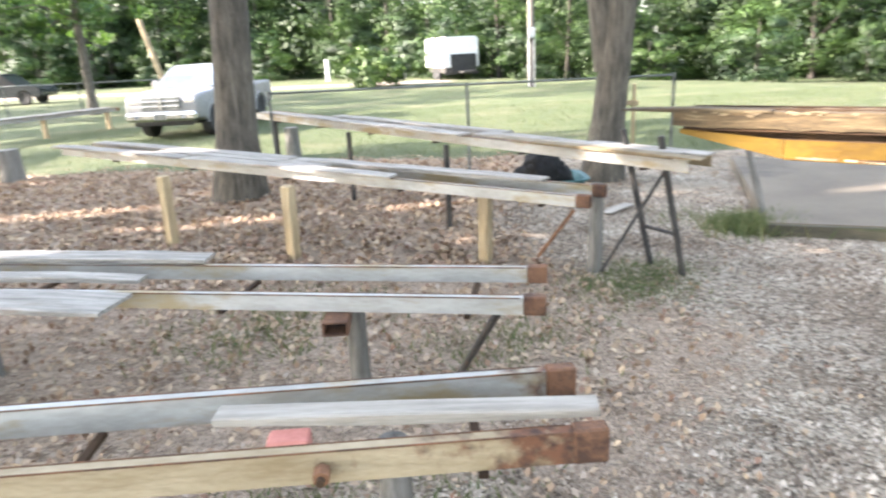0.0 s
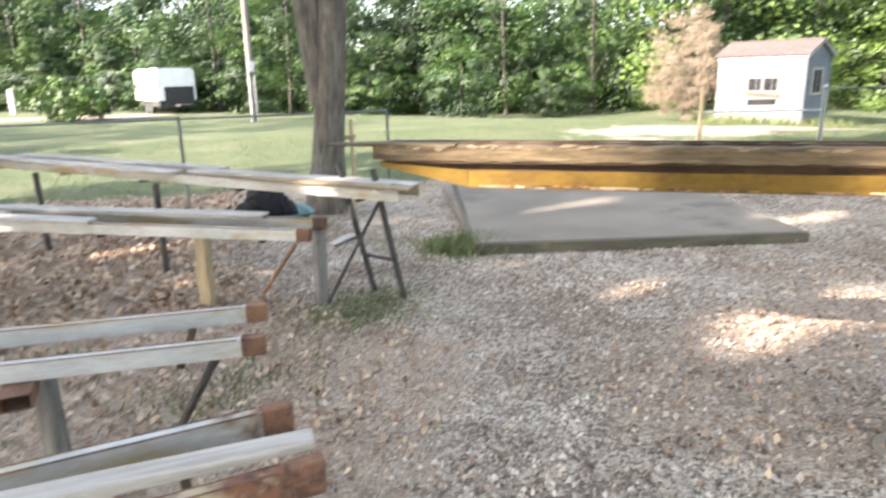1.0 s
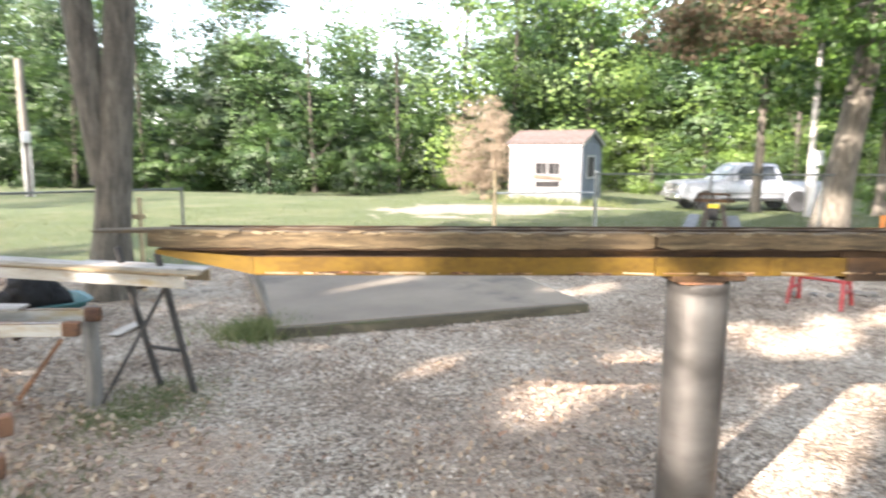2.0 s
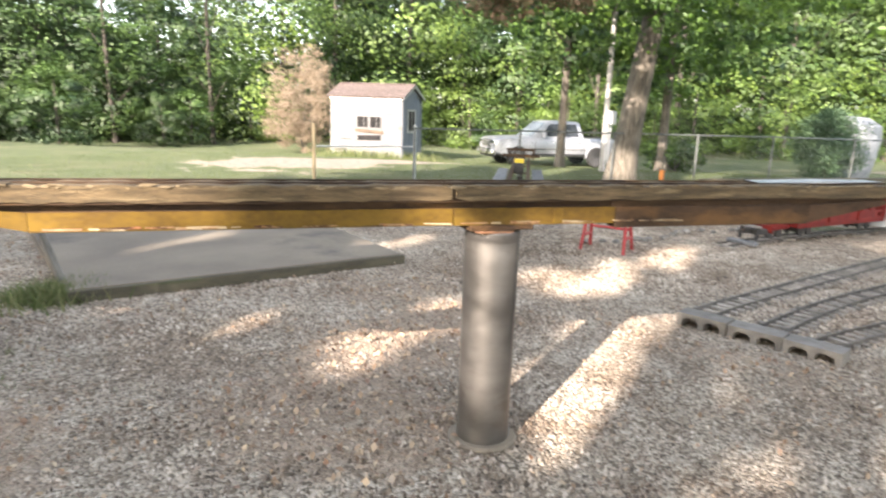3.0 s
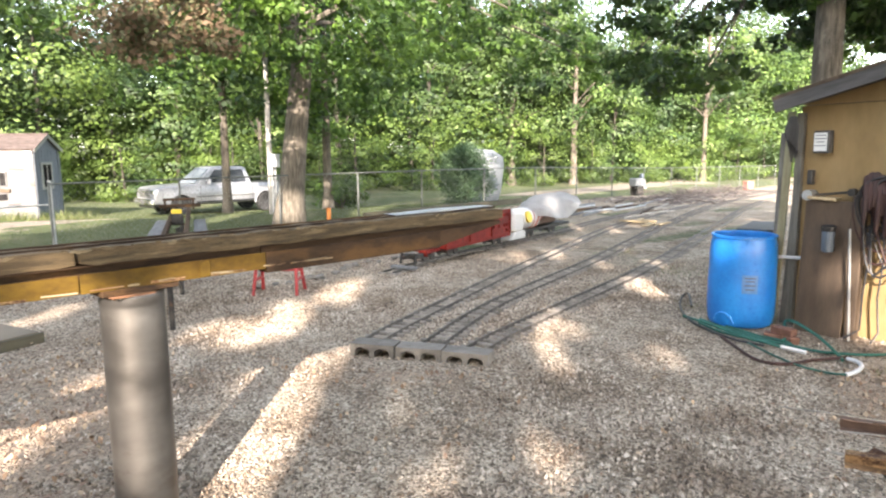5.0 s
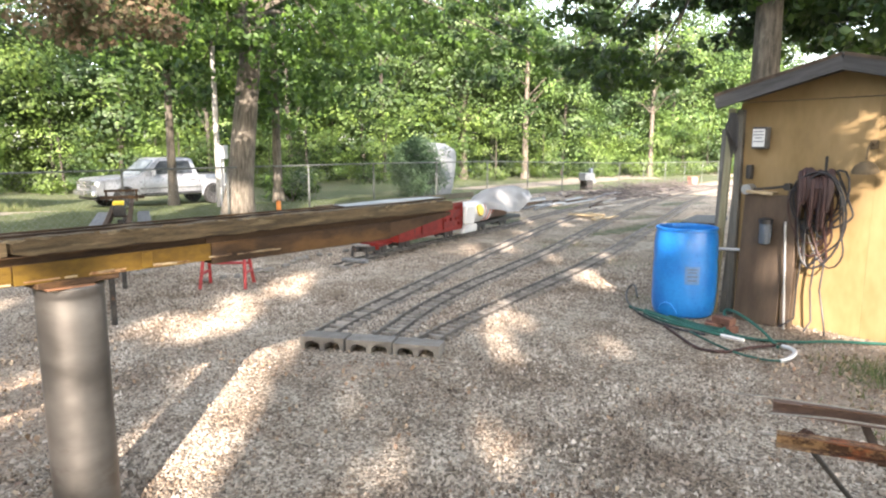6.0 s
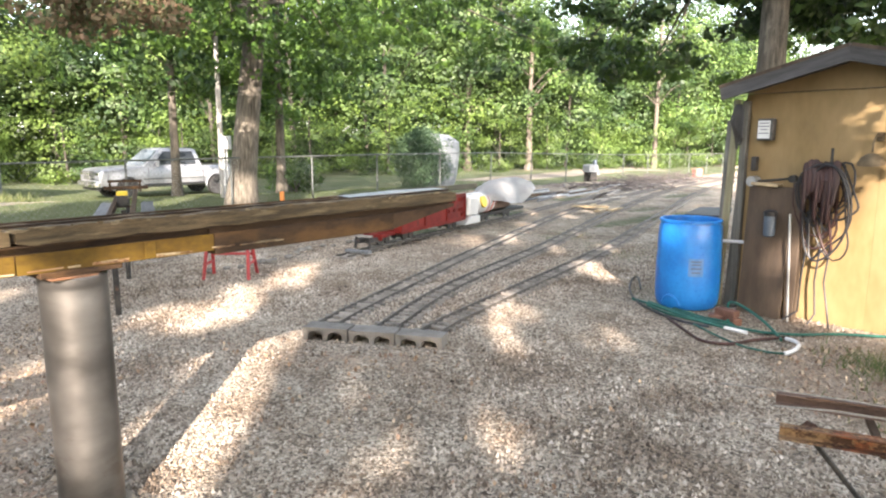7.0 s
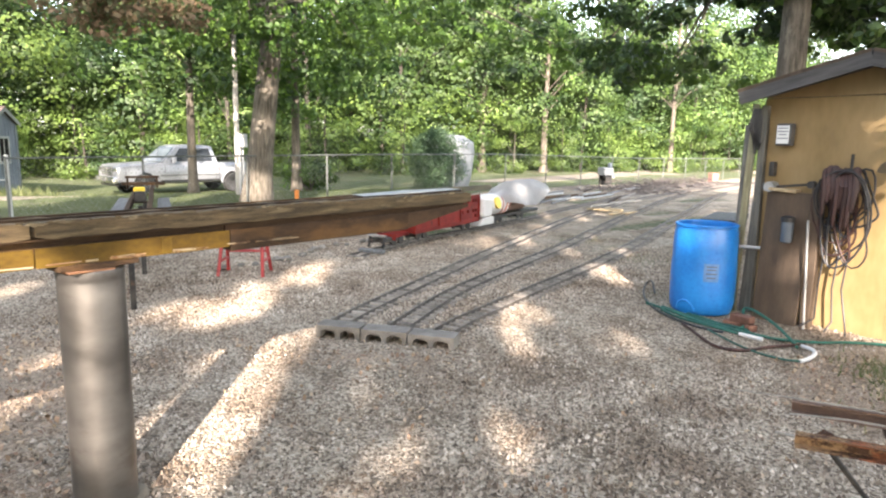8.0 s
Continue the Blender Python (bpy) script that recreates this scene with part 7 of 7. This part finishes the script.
def tub():
    th = thing("plastic_tub", "shallow teal tub holding a heaped black bag", "tub", pose(1.02, 7.35, 0, 0, 0, 5))
    bm = bmesh.new()
    rings = []
    for w, d, z in ((0.32, 0.26, 0.0), (0.38, 0.32, 0.20), (0.42, 0.35, 0.21), (0.42, 0.35, 0.225), (0.37, 0.31, 0.22), (0.30, 0.24, 0.03)):
        rings.append([bm.verts.new((w * math.copysign(abs(math.cos(a)) ** 0.45, math.cos(a)), d * math.copysign(abs(math.sin(a)) ** 0.45, math.sin(a)), z)) for a in [2 * math.pi * (k + 0.5) / 24 for k in range(24)]])
    for a, b in zip(rings, rings[1:]):
        for k in range(24):
            bm.faces.new((a[k], a[(k + 1) % 24], b[(k + 1) % 24], b[k]))
    bm.faces.new(rings[0][::-1]); bm.faces.new(rings[-1])
    part("tub_shell", bm, TEAL, th)
    bm = bmesh.new()
    for k, (x, y, z, r) in enumerate(((0.0, 0.0, 0.10, 0.24), (-0.14, 0.02, 0.04, 0.18), (0.15, -0.02, 0.03, 0.17), (0.03, 0.02, 0.26, 0.15), (-0.05, -0.03, 0.20, 0.16), (0.01, 0.0, 0.36, 0.085))):
        ball = bmesh.ops.create_icosphere(bm, subdivisions=3, radius=1)["verts"]
        for v in ball:
            q = v.co.copy()
            n = noise.noise(q * 2.0 + Vector((k * 7, 0, 0))) + 0.6 * noise.noise(q * 5.5 + Vector((0, k * 5, 0)))
            v.co = Vector((x, y, z)) + Vector((q.x, q.y * 0.9, q.z * 0.8)) * r * (1 + 0.22 * n)
    b = new("black_bag", as_mesh("black_bag", bm, BAG, 1.0))
    b.matrix_world = pose(0.95, 7.3, 0.20)
    tagged(b, "crumpled black plastic bag heaped in a tub", "bag")


tub()


def stump(x, y, r, h, label):
    o = new("stump", as_mesh("stump", tube([(x, y, -0.05), (x, y, h * 0.5), (x, y, h)], [r * 1.15, r, r * 0.96], 14), DARK_POST))
    tagged(o, label, "stump")


stump(-6.95, 9.8, 0.17, 0.5, "grey sawn log standing on end")
stump(-2.9, 11.2, 0.12, 0.5, "short grey stump in the grass")

ob = new("wooden_stake", as_mesh("wooden_stake", box((0.05, 0.05, 0.8), bevel=0.004), DARK_POST))
ob.matrix_world = pose(2.72, 5.95, 0.36, -8, -14, 0)
tagged(ob, "dark wooden stake leaning beside the slab", "stake")

ob = thing("junction_box", "pale grey junction box with dark meter on short legs", "box", pose(30.2, -3.6, float(ground_z(30.2, -3.6)), 0, 0, 20))
part("case", box((0.68, 0.45, 0.34), (0, 0, 0.58), bevel=0.03), TANK_GREY, ob)
part("meter", box((0.24, 0.10, 0.42), (0.22, -0.30, 0.74), bevel=0.02), BLUE_GREY, ob, "dark meter")
part("shelf", box((0.55, 0.4, 0.05), (0.16, -0.22, 0.33), bevel=0.01), GALV, ob)
for x in (-0.3, 0.3):
    part("leg", box((0.07, 0.3, 0.44), (x, 0, 0.20), bevel=0.005), BLACK_STEEL, ob)

ob = thing("storage_tank", "pale grey rounded tank half hidden by a bush", "tank", pose(29.6, 3.35, float(ground_z(29.6, 3.35)), 0, 0, 55))
part("shell", lathe([(0.05, 0.0), (0.95, 0.05), (1.06, 0.4), (1.20, 1.5), (1.16, 1.95), (0.7, 2.25), (0.05, 2.3)], 36), TANK_GREY, ob)

ob = thing("low_cart", "low flat cart with dark planks parked behind the drum", "cart", pose(11.3, -3.4, 0, 0, 0, 155))
part("deck", box((1.3, 0.5, 0.05), (0, 0, 0.54), bevel=0.01), BLACK_STEEL, ob)
for k in range(5):
    part("plank", box((1.32, 0.095, 0.025), (0, -0.20 + 0.10 * k, 0.575), bevel=0.004), BLACK_STEEL, ob, "near-black plank")
for x in (-0.5, 0.5):
    for y in (-0.19, 0.19):
        part("leg", box((0.07, 0.07, 0.5), (x, y, 0.24)), BLACK_STEEL, ob)

for k, (x, y, ln, turn) in enumerate(((16.5, -2.25, 0.9, -20), (16.7, -2.55, 0.8, -28), (16.9, -2.35, 0.7, 55), (17.2, -2.6, 0.6, 62), (17.0, -2.1, 0.9, -15))):
    ob = new("timber_offcut", as_mesh("timber_offcut", board(ln, 0.13, 0.04, 500 + k), TAN_WOOD))
    ob.matrix_world = pose(x - 0.3, y, 0.02 + 0.042 * (k > 1), 0, 0, turn)
    tagged(ob, "tan timber offcut dropped between the tracks", "offcut", "timber offcuts in the yard")
_r = random.Random(44)
for k in range(22):
    x, y = _r.uniform(17.5, 25), 0
    y = -0.36 * x + 5.6 + _r.uniform(-1.3, 1.6)
    ln, way = _r.uniform(1.2, 3.0), math.radians(-24 + _r.uniform(-14, 14))
    a = Vector((x, y, float(ground_z(x, y)) + 0.015))
    o = new("loose_rail", as_mesh("loose_rail", box((ln, 0.05, 0.05), (ln / 2, 0, 0.025), bevel=0.006), (BROWN_STEEL, GREY_WOOD, SLATE_WOOD, GALV)[k % 4]))
    o.matrix_world = between(a, a + Vector((math.cos(way), math.sin(way), 0)))
    tagged(o, ("rusty spare rail lying in the yard", "grey spare timber lying in the yard", "slate-grey spare timber lying in the yard", "pale metal strip lying in the yard")[k % 4], "rail", "spare rails in the far yard")


def brush_pile(x, y, r, h, seed, n=90):
    rng = random.Random(seed)
    bm = bmesh.new()
    for _ in range(n):
        a, q = rng.uniform(0, 6.28), r * rng.random() ** 0.5
        c = Vector((q * math.cos(a), q * math.sin(a), h * (1 - (q / r) ** 2) * rng.random() + 0.03))
        d = Vector((rng.uniform(-1, 1), rng.uniform(-1, 1), rng.uniform(-0.3, 0.3))) * rng.uniform(0.2, 0.5)
        tube([c - d, c + Vector((0, 0, 0.05)), c + d], [0.014, 0.012, 0.005], 5, bm)
    o = new("brush_pile", as_mesh("brush_pile", bm, DEADWOOD))
    o.matrix_world = pose(x, y, float(ground_z(x, y)))
    tagged(o, "low pile of dead brown twigs on bare ground", "brush pile", kind="stuff")


for k, (x, y, r, h) in enumerate(((28.4, -6.2, 1.8, 0.35), (25.0, -4.2, 1.2, 0.25), (31.0, -7.6, 1.5, 0.3), (26.6, -5.4, 1.3, 0.22), (23.4, -4.6, 1.0, 0.16), (29.6, -5.0, 1.4, 0.25), (33.0, -6.4, 1.4, 0.3), (24.6, -2.4, 1.0, 0.15))):
    brush_pile(x, y, r, h, 300 + k, 80 if k < 3 else 34)
ob = thing("red_container", "small red box far off by the fence", "box", pose(39.5, -10.6, float(ground_z(39.5, -10.6)), 0, 0, 20))
part("case", box((0.45, 0.4, 0.42), (0, 0, 0.21), bevel=0.03), PINK_BLOCK, ob)
part("lid", box((0.48, 0.43, 0.05), (0, 0, 0.445), bevel=0.02), PINK_BLOCK, ob)
ob = new("fence_edging", as_mesh("fence_edging", box((7.4, 0.08, 0.20), (3.7, 0, 0.08), bevel=0.01), EDGING))
ob.matrix_world = between((17.6, 4.95, float(ground_z(17.6, 4.95))), (23.9, 1.05, float(ground_z(23.9, 1.05))))
tagged(ob, "dark timber edging along the chain-link fence", "edging")

ob = new("marker_stake", as_mesh("marker_stake", box((0.09, 0.09, 0.5), bevel=0.01), ORANGE))
ob.matrix_world = pose(15.6, 5.2, 0.22)
tagged(ob, "short orange marker by the fence oak", "marker")


def bush(label, x, y, rx, h, seed, material, n=60, per=60, size=0.14, name="bush", slim=0.6):
    rng = np.random.default_rng(seed)
    th = thing(name, label, "bush", pose(x, y, float(ground_z(x, y))))
    p, c, out = crown_points(rng, n, per, rx, rx, 0.05, h, 0.35, 0.3)
    bm = bmesh.new()
    for k in range(7):
        tube([(0.1 * math.cos(k), 0.1 * math.sin(k), -0.05), Vector(c[k]) * 0.5, c[k]], [0.03, 0.02, 0.008], 5, bm)
    part("stem", bm, BARK, th)
    part("foliage", leaves("foliage", p, size * (0.6 + 0.8 * rng.random(len(p))), material, rng, slim=slim, out=None if slim < 0.5 else out), None, th)


bush("tall dry tan brush beside the white shed", 19.5, 22.4, 1.5, 4.3, 81, BRUSH_DRY, 190, 130, 0.11, slim=0.2)
bush("dark green bush at the fence before a tank", 26.3, 3.42, 0.98, 2.2, 82, LEAF_DARK, 150, 120, 0.085, slim=0.45)
bush("brushy shrub at a tree foot beyond the fence", 23.6, 7.6, 0.9, 1.2, 83, LEAF, 40, 50, 0.14)
bush("green shrub by the lane", -4.5, 33.5, 1.6, 2.0, 84, LEAF_FAR, 60, 50, 0.2)

# ---------------------------------------------------------------- scattered ground cover
def stuff(name, me, label, category):
    return tagged(new(name, me), label, category, kind="stuff")


def chips():
    rng = np.random.default_rng(21)
    n = 190000
    r = rng.random(n)
    x = 0.2 + 11.5 * rng.random(n) ** 1.35
    y = -4.2 + 11.5 * rng.random(n)
    g, l, s = zones(x, y)
    inside = (rng.random(n) > g * 1.5) & (rng.random(n) > l * 0.95)
    x, y = x[inside], y[inside]
    n = len(x)
    size = (0.0065 + 0.0165 * rng.random(n) ** 2)
    a = rng.random(n) * 6.283
    el = 0.22 + 0.42 * rng.random(n)
    h = size * (0.35 + 0.5 * rng.random(n))
    c, s_ = np.cos(a), np.sin(a)
    corner = []
    for u, v in ((1, 0.2), (0.1, 1), (-1, -0.1), (-0.2, -1)):
        u = u * size * (0.8 + 0.4 * rng.random(n)); v = v * size * el * (0.8 + 0.5 * rng.random(n))
        corner.append(np.stack([x + u * c - v * s_, y + u * s_ + v * c, np.full(n, -0.012)], 1))
    top = np.stack([x + 0.3 * size * (rng.random(n) - 0.5), y + 0.3 * size * (rng.random(n) - 0.5), h], 1)
    vs = np.stack(corner + [top], 1).reshape(-1, 3)
    k = np.arange(n)[:, None] * 5
    fs = np.concatenate([k + np.array([[i, (i + 1) % 4, 4]]) for i in range(4)])
    stuff("gravel", arrays("gravel", vs, fs, CHIPS), "loose pale stones and wood chips over the yard", "gravel")


chips()


def litter():
    rng = np.random.default_rng(22)
    n = 90000
    x = -8.5 + 14.5 * rng.random(n)
    y = -3.5 + 14.3 * rng.random(n)
    g, l, s = zones(x, y)
    keep = rng.random(n) < np.maximum(l * (1 - 0.7 * g), 0.07 + 0.16 * (wobble(x, y, 0.7) > 0.15))
    x, y = x[keep], y[keep]
    c = np.stack([x, y, 0.006 + 0.02 * rng.random(len(x))], 1)
    me = leaves("leaf_litter", c, (0.02 + 0.026 * rng.random(len(x))) * (1 + 0.4 * l[keep] + 0.7 * l[keep] * (y > 4.6)), LITTER, rng, up=2.5, slim=0.65)
    stuff("leaf_litter", me, "brown fallen leaves covering the ground under trees", "leaf litter")


litter()


def blades(name, x, y, h, material, rng, label, lean=0.5):
    n = len(x)
    a = rng.random(n) * 6.283
    w = 0.0035 + 0.08 * h * 0.5
    c, s = np.cos(a), np.sin(a)
    z = ground_z(x, y) - 0.01
    tx, ty = x + h * lean * rng.normal(size=n), y + h * lean * rng.normal(size=n)
    v = np.stack([np.stack([x - w * c, y - w * s, z], 1), np.stack([x + w * c, y + w * s, z], 1), np.stack([tx, ty, z + h], 1)], 1).reshape(-1, 3)
    stuff(name, arrays(name, v, np.arange(3 * n).reshape(-1, 3), material), label, "grass")


def tufts():
    rng = np.random.default_rng(23)
    xs, ys, hs = [], [], []
    for cx, cy, r, n, h in ((1.25, 4.35, 0.40, 1500, 0.05), (1.5, 4.7, 0.3, 500, 0.05), (2.62, 5.70, 0.30, 1100, 0.15), (2.3, 6.1, 0.4, 260, 0.07), (0.25, 3.45, 0.42, 420, 0.07), (-1.2, 3.75, 0.6, 620, 0.075), (-1.0, 4.3, 0.5, 300, 0.06), (0.0, 2.2, 0.4, 260, 0.06), (0.75, 3.7, 0.5, 260, 0.05), (4.6, -2.9, 0.5, 300, 0.06), (5.5, -3.1, 0.35, 600, 0.08), (5.3, -4.0, 0.5, 420, 0.09), (-0.6, 2.0, 0.35, 350, 0.06), (12.2, -1.2, 0.5, 300, 0.05), (8.0, -1.9, 0.35, 160, 0.04), (10.4, -2.0, 0.5, 200, 0.05)):
        xs.append(cx + r * rng.normal(size=n) * 0.6); ys.append(cy + r * rng.normal(size=n) * 0.5); hs.append(h * (0.4 + 0.8 * rng.random(n)))
    blades("grass_tufts", np.concatenate(xs), np.concatenate(ys), np.concatenate(hs), GRASS, rng, "green grass tufts growing through the gravel")
    n = 70000
    x = -10 + 36 * rng.random(n)
    y = 4 + 16 * rng.random(n) ** 1.2
    g, l, s = zones(x, y)
    keep = rng.random(n) < g ** 2
    blades("lawn_grass", x[keep], y[keep], 0.03 + 0.06 * rng.random(keep.sum()), LAWN_BLADES, rng, "short sunlit lawn grass beyond the fence")

    n = 2600
    f, d = rng.random(n), rng.normal(size=n)
    x = 18.6 + 3.0 * f + 0.5 * d - 0.3
    y = 20.1 - 3.2 * f + 0.35 * rng.normal(size=n) - 0.4
    blades("dry_weeds", x, y, 0.10 + 0.34 * rng.random(n) ** 2, GRASS, rng, "tall yellow-green weeds round the white shed's foot", 0.3)


tufts()

# ---------------------------------------------------------------- ties, last
for th, steps, reach in SLEEPERS:
    rest = bmesh.new()
    for i, (p, w) in enumerate(steps):
        m = between((p.x, p.y, float(ground_z(p.x, p.y)) + 0.008), (p.x + w.x, p.y + w.y, float(ground_z(p.x, p.y)) + 0.008)) @ pose(0, random.uniform(-0.015, 0.015), random.uniform(-0.012, 0.003), 0, 0, random.uniform(-5, 5))
        if p.x < reach:
            t = new("tie", TIE_MESH)
            t.parent = th
            t.matrix_local = m
        elif p.x < 30 and random.random() < 0.62:
            bmesh.ops.create_cube(rest, size=1, matrix=m @ Matrix.Translation((0, 0, -0.006)) @ Matrix.Diagonal((0.05, 0.33, 0.03, 1)))
    part("far_tie", rest, TIE, th, kind="stuff")
